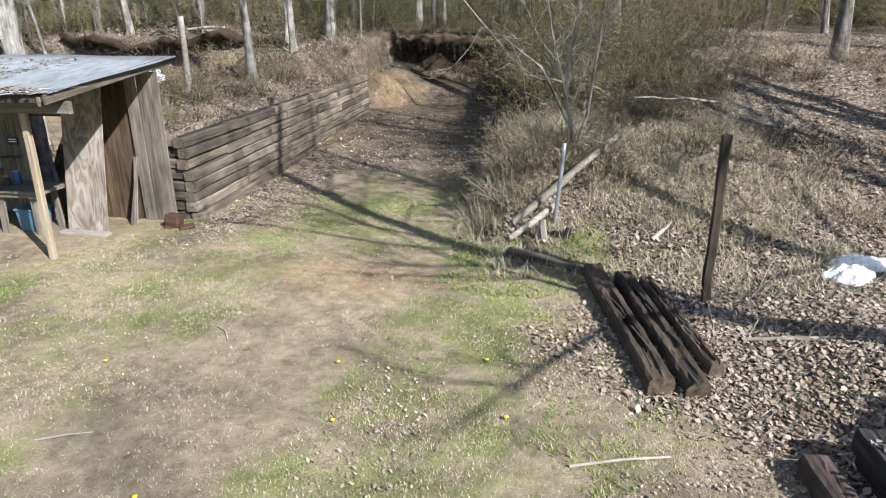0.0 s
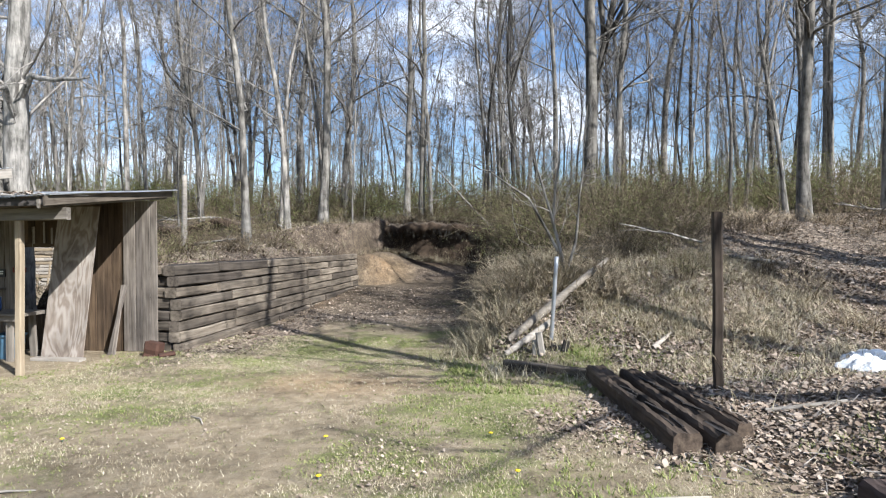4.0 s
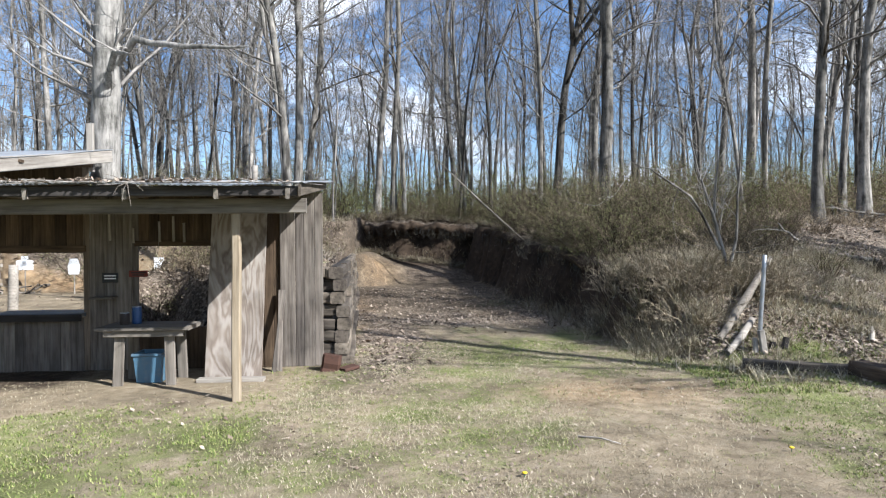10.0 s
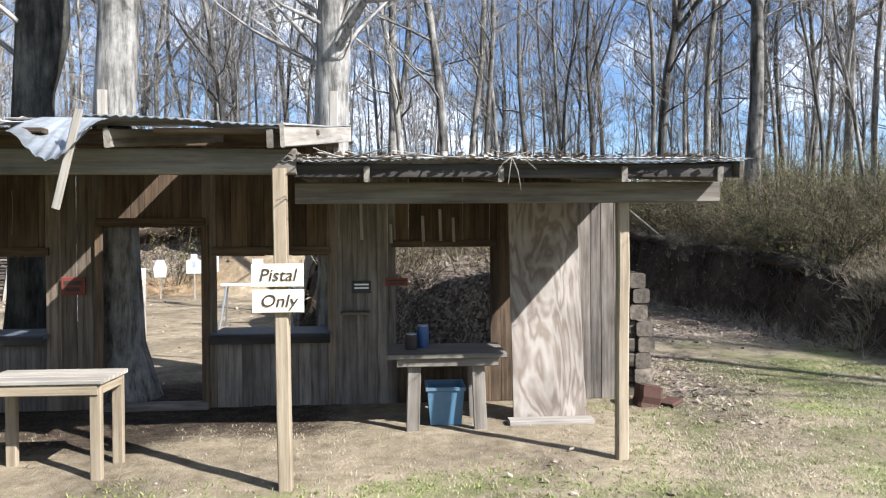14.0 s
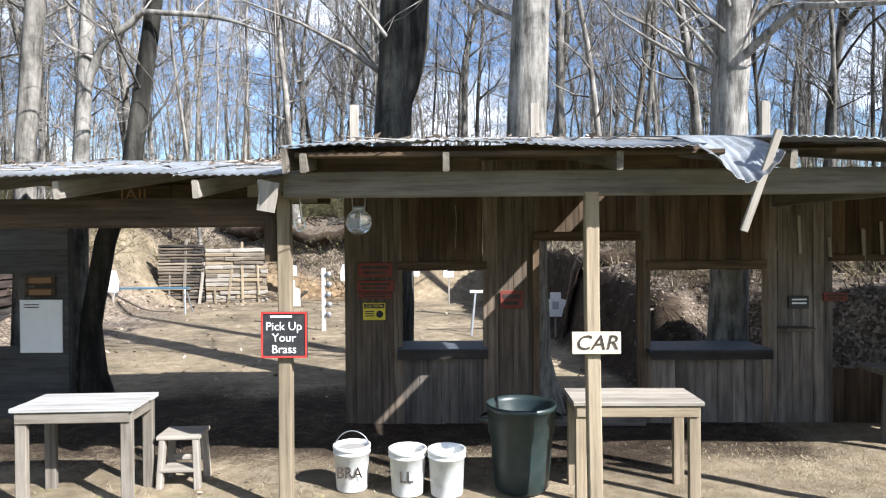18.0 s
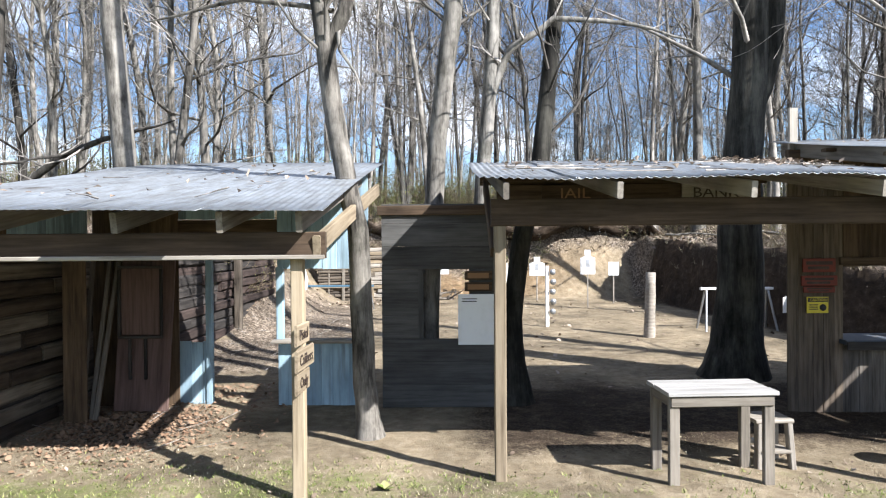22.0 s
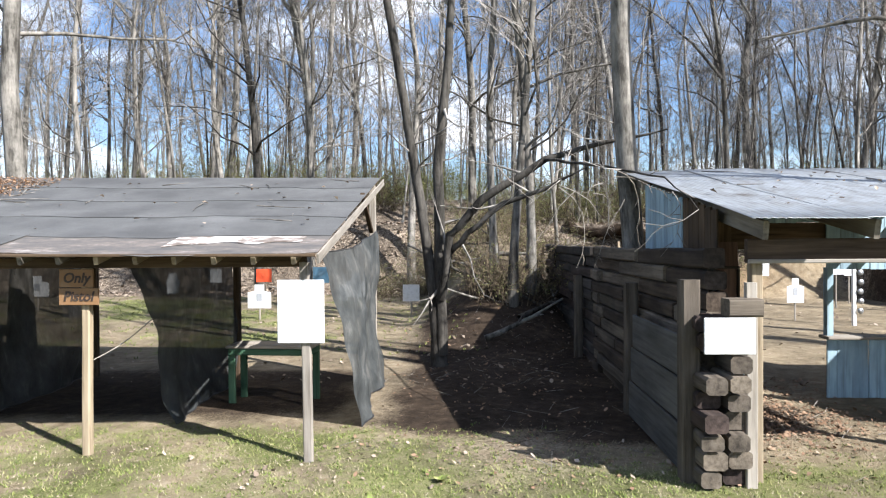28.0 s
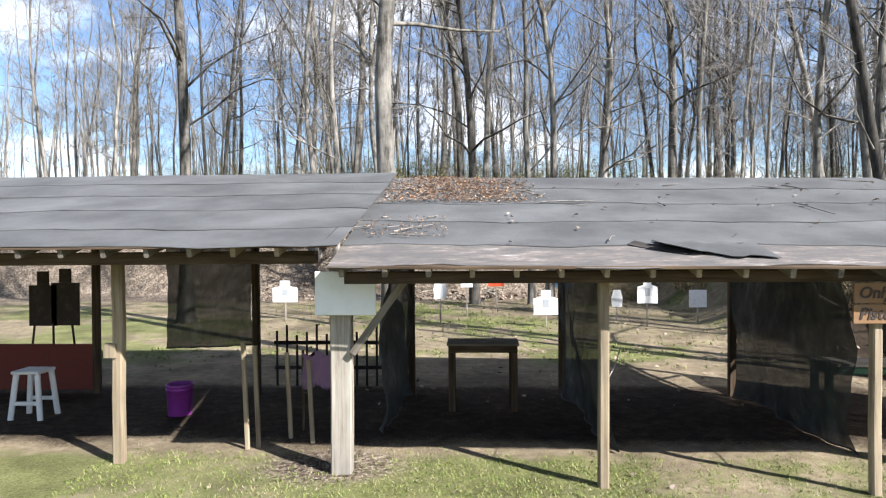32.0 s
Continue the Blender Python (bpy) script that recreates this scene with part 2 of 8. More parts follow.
def galvanised():
    m, n, l, b = base_mat("galvanised_sheet", 0.42, 0.55, 0.5)
    co = n.new("ShaderNodeTexCoord")
    a = noise_node(n, l, co.outputs["Object"], 1.7, 7, 0.62)
    s = noise_node(n, l, co.outputs["Object"], 9.0, 5, 0.7, (1, 0.25, 1))
    r = ramp(n, [(0.27, (0.19, 0.178, 0.165)), (0.38, (0.32, 0.338, 0.35)), (0.62, (0.40, 0.425, 0.445))])
    l.new(a.outputs["Fac"], r.inputs["Fac"])
    st = ramp(n, [(0.35, (0.55, 0.5, 0.45)), (0.6, (1, 1, 1))])
    l.new(s.outputs["Fac"], st.inputs["Fac"])
    l.new(mix_col(n, l, 0.8, r.outputs["Color"], st.outputs["Color"], "MULTIPLY"), b.inputs["Base Color"])
    rr = n.new("ShaderNodeMapRange")
    rr.inputs["To Min"].default_value, rr.inputs["To Max"].default_value = 0.62, 0.36
    l.new(a.outputs["Fac"], rr.inputs["Value"])
    l.new(rr.outputs[0], b.inputs["Roughness"])
    return m


M["galv"] = galvanised()


def roll_roofing():
    m, n, l, b = base_mat("grey_roll_roofing", 0.9, 0, 0.2)
    vec, rnd = offset_coords(n, l)
    a = noise_node(n, l, vec, 1.1, 6, 0.6)
    g = noise_node(n, l, vec, 140, 2, 0.6)
    r = ramp(n, [(0.34, (0.072, 0.072, 0.072)), (0.55, (0.105, 0.105, 0.104)), (0.75, (0.14, 0.139, 0.138))])
    l.new(a.outputs["Fac"], r.inputs["Fac"])
    gr = ramp(n, [(0.3, (0.75, 0.75, 0.75)), (0.7, (1.1, 1.1, 1.1))])
    l.new(g.outputs["Fac"], gr.inputs["Fac"])
    l.new(mix_col(n, l, 1.0, r.outputs["Color"], gr.outputs["Color"], "MULTIPLY"), b.inputs["Base Color"])
    bump(n, l, b, g.outputs["Fac"], 0.3, 0.003)
    return m


M["roofing"] = roll_roofing()


def worn_roofing():
    m, n, l, b = base_mat("worn_brown_roofing", 0.9, 0, 0.2)
    vec, rnd = offset_coords(n, l)
    a = noise_node(n, l, vec, 5.5, 9, 0.78, (0.4, 1, 1))
    r = ramp(n, [(0.38, (0.082, 0.079, 0.077)), (0.50, (0.115, 0.104, 0.097)), (0.58, (0.155, 0.132, 0.117)), (0.68, (0.32, 0.30, 0.285))])
    l.new(a.outputs["Fac"], r.inputs["Fac"])
    l.new(r.outputs["Color"], b.inputs["Base Color"])
    bump(n, l, b, a.outputs["Fac"], 0.4, 0.006)
    return m


M["worn"] = worn_roofing()


def flaked_coating():
    m, n, l, b = base_mat("flaked_white_coating", 0.85, 0, 0.2)
    co = n.new("ShaderNodeTexCoord")
    a = noise_node(n, l, co.outputs["Object"], 3.4, 8, 0.75, (0.5, 1, 1))
    r = ramp(n, [(0.40, (0.12, 0.10, 0.088)), (0.47, (0.22, 0.18, 0.155)), (0.53, (0.5, 0.49, 0.475)), (0.65, (0.6, 0.595, 0.585))])
    l.new(a.outputs["Fac"], r.inputs["Fac"])
    l.new(r.outputs["Color"], b.inputs["Base Color"])
    return m


M["flaked"] = flaked_coating()


def shade_net():
    m, n, l, b = base_mat("black_shade_net", 0.9, 0, 0.15)
    dust = ramp(n, [(0.36, (0.026, 0.029, 0.029)), (0.55, (0.055, 0.058, 0.057)), (0.70, (0.120, 0.118, 0.110))])
    tr, mx = n.new("ShaderNodeBsdfTransparent"), n.new("ShaderNodeMixShader")
    co = n.new("ShaderNodeTexCoord")
    nz = noise_node(n, l, co.outputs["Object"], 1.6, 5, 0.6)
    blot = noise_node(n, l, co.outputs["Object"], 3.4, 7, 0.66, (1, 1, 0.6))
    l.new(blot.outputs["Fac"], dust.inputs["Fac"])
    l.new(dust.outputs["Color"], b.inputs["Base Color"])
    mr = n.new("ShaderNodeMapRange")
    mr.inputs["To Min"].default_value, mr.inputs["To Max"].default_value = 0.84, 0.985
    l.new(nz.outputs["Fac"], mr.inputs["Value"])
    l.new(mr.outputs[0], mx.inputs["Fac"])
    l.new(tr.outputs[0], mx.inputs[1])
    l.new(b.outputs[0], mx.inputs[2])
    l.new(mx.outputs[0], n["Material Output"].inputs["Surface"])
    return m


M["net"] = shade_net()


def bark_mat(name, light, mid, dark, scale=7.0):
    m, n, l, b = base_mat(name, 0.92, 0, 0.15)
    vec, rnd = offset_coords(n, l)
    a = noise_node(n, l, vec, scale, 6, 0.7, (1, 1, 0.16))
    p = noise_node(n, l, vec, 2.4, 6, 0.68)
    r = ramp(n, [(0.38, dark), (0.50, mid), (0.62, light)])
    l.new(a.outputs["Fac"], r.inputs["Fac"])
    pr = ramp(n, [(0.36, (0.55, 0.55, 0.52)), (0.50, (0.95, 0.94, 0.92)), (0.66, (1.22, 1.2, 1.16))])
    l.new(p.outputs["Fac"], pr.inputs["Fac"])
    c = mix_col(n, l, 1.0, r.outputs["Color"], pr.outputs["Color"], "MULTIPLY")
    t = ramp(n, [(0.0, (0.32, 0.31, 0.30)), (0.40, (0.80, 0.79, 0.77)), (1.0, (1.25, 1.23, 1.21))])
    l.new(rnd, t.inputs["Fac"])
    l.new(mix_col(n, l, 1.0, c, t.outputs["Color"], "MULTIPLY"), b.inputs["Base Color"])
    bump(n, l, b, a.outputs["Fac"], 0.8, 0.02)
    return m


M["bark"] = bark_mat("grey_bark", (0.265, 0.250, 0.229), (0.175, 0.164, 0.149), (0.060, 0.055, 0.049))
M["bark_pale"] = bark_mat("pale_bark", (0.315, 0.301, 0.280), (0.220, 0.209, 0.193), (0.092, 0.087, 0.080), 11)
M["bark_dark"] = bark_mat("dark_bark", (0.119, 0.115, 0.098), (0.059, 0.056, 0.049), (0.021, 0.020, 0.017), 5)
M["bark_mid"] = bark_mat("brown_grey_bark", (0.218, 0.204, 0.185), (0.139, 0.128, 0.114), (0.042, 0.038, 0.034), 8)
M["twig"] = bark_mat("twig_bark", (0.335, 0.316, 0.295), (0.230, 0.215, 0.200), (0.112, 0.103, 0.094), 4)
M["stem"] = bark_mat("shrub_stems", (0.265, 0.212, 0.150), (0.145, 0.114, 0.078), (0.046, 0.036, 0.026), 12)

M["pale_stem"] = bark_mat("pale_bramble", (0.400, 0.340, 0.250), (0.285, 0.236, 0.172), (0.145, 0.117, 0.083), 12)


def leaf_mat(name, c0, c1, c2, rough=0.8):
    m, n, l, b = base_mat(name, rough, 0, 0.2)
    g = n.new("ShaderNodeNewGeometry")
    r = ramp(n, [(0.0, c0), (0.5, c1), (1.0, c2)])
    l.new(g.outputs["Random Per Island"], r.inputs["Fac"])
    l.new(r.outputs["Color"], b.inputs["Base Color"])
    return m


M["leaf_dead"] = leaf_mat("dead_leaves", (0.110, 0.079, 0.057), (0.215, 0.164, 0.122), (0.380, 0.308, 0.240))
M["leaf_green"] = leaf_mat("olive_buds", (0.095, 0.103, 0.034), (0.155, 0.160, 0.058), (0.225, 0.218, 0.096))
M["grass"] = leaf_mat("spring_grass", (0.084, 0.118, 0.027), (0.163, 0.193, 0.051), (0.292, 0.272, 0.123))
M["straw"] = leaf_mat("dry_grass", (0.125, 0.098, 0.059), (0.197, 0.164, 0.105), (0.282, 0.246, 0.177))

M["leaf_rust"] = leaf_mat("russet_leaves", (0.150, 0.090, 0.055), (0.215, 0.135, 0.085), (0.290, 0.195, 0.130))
M["leaf_straw"] = leaf_mat("orange_straw_leaves", (0.270, 0.155, 0.085), (0.345, 0.210, 0.122), (0.430, 0.285, 0.180))
M["straw_pale"] = leaf_mat("bleached_grass", (0.195, 0.162, 0.100), (0.320, 0.272, 0.178), (0.480, 0.420, 0.300))


# ---- building helpers ----
def mesh_of(name, verts, faces, mat, smooth=False):
    me = bpy.data.meshes.new(name)
    me.from_pydata(verts, [], faces)
    for mm in (mat if isinstance(mat, (list, tuple)) else [mat]):
        me.materials.append(mm)
    if smooth:
        me.polygons.foreach_set("use_smooth", [True] * len(me.polygons))
    me.update()
    return me


def put(name, me, parent=None, m=None, label=""):
    ob = new(name, me)
    if parent is not None:
        ob.parent = parent
    if m is not None:
        ob.matrix_basis = m
    return tagged(ob, label)


def thing(name, x, y, z, label, category, group="", kind="", turn=0.0):
    ob = new(name)
    ob.empty_display_size = 0.1
    ob.matrix_basis = pose(x, y, z, 0, 0, turn)
    return tagged(ob, label, category, group, kind)


def under(part, *kids):
    """Hangs pieces beneath a part, where they stand."""
    for k in kids:
        k.matrix_basis = part.matrix_basis.inverted() @ k.matrix_basis
        k.parent = part


rng = random.Random(7)
OCT = ((-1, -1), (1, -1), (1, 1), (-1, 1))


def bar_mesh(name, length, w, h, mat, worn=0.006, wob=0.0, rings=2):
    """A sawn piece along local x with chamfered long edges; w along y, h along z."""
    c = min(worn + 0.002, w * 0.3, h * 0.3)
    prof = []
    for sy, sz in OCT:
        a, b = (sy * (w / 2 - c), sz * h / 2), (sy * w / 2, sz * (h / 2 - c))
        prof += [a, b] if sy * sz < 0 else [b, a]
    prof = [prof[k] for k in (1, 2, 3, 4, 5, 6, 7, 0)]
    vs, fs = [], []
    for k in range(rings):
        u = k / (rings - 1)
        oy, oz = (rng.uniform(-wob, wob), rng.uniform(-wob, wob))
        s = 1 + rng.uniform(-wob, wob) * 2
        ex = rng.uniform(-worn, worn) if k in (0, rings - 1) else 0
        for y, z in prof:
            vs.append((u * length + ex, y * s + oy, z * s + oz))
    n = 8
    for k in range(rings - 1):
        for j in range(n):
            a, b = k * n + j, k * n + (j + 1) % n
            fs.append((a, a + n, b + n, b))
    fs.append(tuple(range(n)))
    fs.append(tuple(reversed(range((rings - 1) * n, rings * n))))
    me = mesh_of(name, vs, fs, mat)
    bm = bmesh.new()
    bm.from_mesh(me)
    bmesh.ops.recalc_face_normals(bm, faces=bm.faces)
    bm.to_mesh(me)
    bm.free()
    return me


def along(p0, p1, up=(0, 0, 1)):
    p0, p1 = Vector(p0), Vector(p1)
    x = (p1 - p0).normalized()
    up = Vector(up)
    if abs(x.dot(up.normalized())) > 0.98:
        up = Vector((0, -1, 0))
    y = up.cross(x).normalized()
    z = x.cross(y)
    m = Matrix((x, y, z)).transposed().to_4x4()
    m.translation = p0
    return m, (p1 - p0).length


def stick(parent, name, p0, p1, w, h, mat, up=(0, 0, 1), worn=0.005, wob=0.0, rings=2, label=""):
    """A sawn piece from p0 to p1, in the parent's own space; h is its thickness along up."""
    m, length = along(p0, p1, up)
    return put(name, bar_mesh(name, length, w, h, M[mat] if isinstance(mat, str) else mat, worn, wob, rings), parent, m, label)


def slab(parent, name, x0, x1, y0, y1, z0, z1, mat, worn=0.005, label="", wob=0.0):
    """An upright box given by its sides; the longest side carries the grain."""
    dx, dy, dz = x1 - x0, y1 - y0, z1 - z0
    cx, cy, cz = (x0 + x1) / 2, (y0 + y1) / 2, (z0 + z1) / 2
    if dx >= dy and dx >= dz:
        return stick(parent, name, (x0, cy, cz), (x1, cy, cz), dy, dz, mat, (0, 0, 1), worn, wob, 2, label)
    if dy >= dz:
        return stick(parent, name, (cx, y0, cz), (cx, y1, cz), dx, dz, mat, (0, 0, 1), worn, wob, 2, label)
    return stick(parent, name, (cx, cy, z0), (cx, cy, z1), dx, dy, mat, (0, -1, 0), worn, wob, 2, label)


class Acc:
    """Gathers tubes and leaves into one mesh."""

    def __init__(self):
        self.v, self.f = [], []

    def tube(self, pts, radii, sides=4, cap=False):
        n0 = len(self.v)
        for i, p in enumerate(pts):
            a = pts[max(i - 1, 0)]
            b = pts[min(i + 1, len(pts) - 1)]
            d = (b - a).normalized()
            u = d.cross(Vector((0.31, 0.87, 0.2) if abs(d.z) > 0.8 else (0, 0, 1))).normalized()
            w = d.cross(u)
            for k in range(sides):
                t = 2 * math.pi * k / sides
                q = p + (u * math.cos(t) + w * math.sin(t)) * radii[i]
                self.v.append((q.x, q.y, q.z))
        for i in range(len(pts) - 1):
            for k in range(sides):
                a, b = n0 + i * sides + k, n0 + i * sides + (k + 1) % sides
                self.f.append((a, b, b + sides, a + sides))
        if cap:
            self.f.append(tuple(range(n0 + (len(pts) - 1) * sides, n0 + len(pts) * sides)))

    def leaf(self, p, d, s, size, fold=0.2):
        """A small pointed leaf at p: d is its length, s its side."""
        n0 = len(self.v)
        up = d.cross(s)
        for q in (p, p + d * size * 0.5 + s * size * 0.36 + up * size * fold, p + d * size, p + d * size * 0.5 - s * size * 0.36 + up * size * fold):
            self.v.append((q.x, q.y, q.z))
        self.f += [(n0, n0 + 1, n0 + 2), (n0, n0 + 2, n0 + 3)]

    def mesh(self, name, mat, smooth=True):
        return mesh_of(name, self.v, self.f, mat, smooth)


def rand_dir(r, up=0.0):
    a = r.uniform(0, 2 * math.pi)
    z = r.uniform(-1, 1)
    k = math.sqrt(max(0.0, 1 - z * z))
    return Vector((k * math.cos(a), k * math.sin(a), z + up)).normalized()


# ---- the lie of the land ----
def ease(a, b, x):
    t = np.clip((x - a) / (b - a), 0, 1)
    return t * t * (3 - 2 * t)


def bump2(x, y, cx, cy, sx, sy):
    return np.exp(-((x - cx) / sx) ** 2 - ((y - cy) / sy) ** 2)


def wall_x(y):
    """The line of the timber retaining wall beside the cutting."""
    return np.interp(y, (10.0, 17.0, 22.8, 24.0, 28.0), (-6.74, -7.12, -7.46, -7.4, -7.2))


def ripple(x, y):
    return (0.5 * np.sin(x * 0.61 + 1.3 * np.sin(y * 0.43)) + 0.35 * np.sin(y * 0.83 + 1.1 * np.sin(x * 0.71 + 2))
            + 0.2 * np.sin(x * 1.9 + y * 1.3) + 0.16 * np.sin(x * 3.1 - y * 2.3 + 1.0))


def land(x, y):
    x, y = np.asarray(x, float), np.asarray(y, float)
    rp = ripple(x, y)
    plateau = 2.35 + 0.055 * np.clip(y - 20, 0, 60) + 0.12 * rp
    # right of the cutting: a slope with a mound
    side = ease(4, 20, x) * 0.35
    crest = ease(4.5, 0.5, x)
    right = plateau * (ease(8.0, 14.6, y) * crest + ease(7.0 + side * 4, 19.5 + side * 6, y) * (1 - crest)) + 0.12 * bump2(x, y, 0.4, 11.8, 1.4, 1.2) + 0.42 * ease(1.5, 3.2, x) * bump2(x, y, 3.6, 5.0, 2.2, 2.6)
    right = right + 0.13 * ease(0.3, 1.8, x) * ease(4.0, 7.0, y)
    # the cutting
    floor = 0.34 * ease(13, 24, y)
    foot = -1.40 - 0.09 * (np.minimum(y, 26) - 11) + 0.14 * np.sin(y * 0.9)
    bank = ease(0.0, 0.6, x - foot + 0.12 * np.sin(y * 2.7) + 0.08 * np.sin(y * 6.1))
    edge = 1.12 + 0.105 * (y - 13) + 0.06 * rp
    rise = edge + (right - edge) * ease(0.0, 4.5, x - foot - 0.6)
    right = right + (np.minimum(right, rise) - right) * ease(11.0, 12.5, y)
    end = ease(26.75, 27.3, y + 0.12 * np.sin(x * 1.3) + 0.10 * np.sin(x * 3.1))
    floor = floor + np.interp(x, (-6.9, -4.6, -2.4), (0.95, 0.62, 0.42)) * ease(23.9, 26.7, y + 0.35 * np.sin(x * 1.3 + 1)) + 0.07 * rp * ease(23, 25, y)
    spoil = 1.42 + 0.10 * rp
    floor = floor + (np.maximum(spoil, floor) - floor) * ease(0.25 + 1.75 * ease(22.8, 24.2, y), 0.0, x + 7.2 + 0.15 * np.sin(y * 3.1) + 0.1 * np.sin(y * 8 + x * 5)) ** 1.3 * ease(22.7, 22.9, y)
    cut = floor + (np.maximum(plateau, 0) - floor) * end
    east = cut + (np.maximum(right, cut) - cut) * bank
    open_front = ease(8.6, 10.0, y)
    east = east * np.maximum(open_front, ease(-1.3, 0.2, x) * ease(3.2, 5.5, y))
    # behind the retaining wall
    berm = 1.42 + 0.012 * (y - 10) + 0.10 * rp + 0.25 * ease(0, 1.2, wall_x(y) - x) * ease(11, 15, y)
    berm = np.minimum(berm, plateau)
    brow = np.interp(x, (-10.8, -9.5, -8.7, -8.0, -7.3), (15.9, 16.4, 17.6, 19.5, 22.4))
    upper = plateau - 0.28 * ease(23, 16, y)
    berm = berm + (np.maximum(upper, berm) - berm) * ease(0.0, 1.0, (y - brow + 0.2 * np.sin(x * 1.9 + y * 0.7) + 0.12 * np.sin(x * 5.1)) / np.interp(x, (-9.3, -8.3), (0.5, 3.4)))
    toe = np.interp(x, (-10.4, -9.6, -8.3), (10.9, 11.3, 10.2)) + 0.15 * np.sin(x * 5.0)
    berm = berm * ease(0.0, 1.0, (y - toe) / np.interp(x, (-10.3, -9.7, -8.3), (1.5, 1.6, 0.8))) * (0.84 * ease(-0.25, 0.2, x + 10.72 + 0.12 * (y - 13) + 0.12 * np.sin(y * 1.7) + 0.07 * np.sin(y * 4.3)) + 0.16 * ease(-10.9, -8.6, x))
    # firing bays behind the sheds
    back_mid = plateau * ease(24.6, 27.0, y + 0.4 * np.sin(x * 0.8)) + 0.12 * ease(12, 22, y)
    west_bank = plateau * ease(13.0, 20.5, y) * bump2(x, 0 * y, -24.9, 0, 1.5, 1)
    back_far = (plateau + 0.9) * ease(27.0, 36.0, y) + 0.22 * ease(12, 24, y)
    mid = np.maximum(np.maximum(back_mid, berm), west_bank)
    far = np.maximum(back_far, west_bank)
    west = np.where(x > -24.9, mid, far)
    wx = wall_x(y)
    z = np.where(x > wx, np.where(y > 27.5, np.maximum(east, plateau), east), np.where(y > 27, np.maximum(west, plateau * ease(27, 30, y)), west))
    z = z + 0.018 * rp * ease(2, 5, y) + 0.006 * np.sin(x * 7 + y * 3) * np.sin(y * 6 - x * 2)
    return z


def land1(x, y):
    return float(land(np.array([x]), np.array([y]))[0])


def lines(lo, hi, a, b, fine, grow=1.22):
    mid = list(np.arange(a, b + 1e-6, fine))
    left, step, v = [], fine, a
    while v > lo:
        step *= grow
        v -= step
        left.append(max(v, lo))
    right, step, v = [], fine, b
    while v < hi:
        step *= grow
        v += step
        right.append(min(v, hi))
    return np.array(left[::-1] + mid + right)


def soft_noise(x, y, s, seed):
    """Smooth value noise over the plan, 0 to 1."""
    r = np.random.RandomState(seed)
    g = r.rand(64, 64)
    u, v = (x / s) % 64, (y / s) % 64
    i, j = np.floor(u).astype(int), np.floor(v).astype(int)
    a, b = u - i, v - j
    a, b = a * a * (3 - 2 * a), b * b * (3 - 2 * b)
    i1, j1 = (i + 1) % 64, (j + 1) % 64
    i, j = i % 64, j % 64
    return (g[i, j] * (1 - a) + g[i1, j] * a) * (1 - b) + (g[i, j1] * (1 - a) + g[i1, j1] * a) * b


def worn_track(x, y):
    """Bare well-worn dirt up the middle of the drive."""
    ragged = 0.8 * (soft_noise(x, y, 0.9, 51) - 0.5) + 0.5 * (soft_noise(x, y, 0.3, 52) - 0.5)
    mid = np.interp(y, (2.0, 5.0, 8.5, 11.0), (-3.5, -3.1, -2.7, -3.2))
    return np.clip(ease(1.25, 0.55, np.abs(x - mid) + ragged) * ease(9.8, 8.4, y + ragged) + 0.6 * bump2(x, y, -5.6, 4.2, 1.2, 0.9), 0, 1)


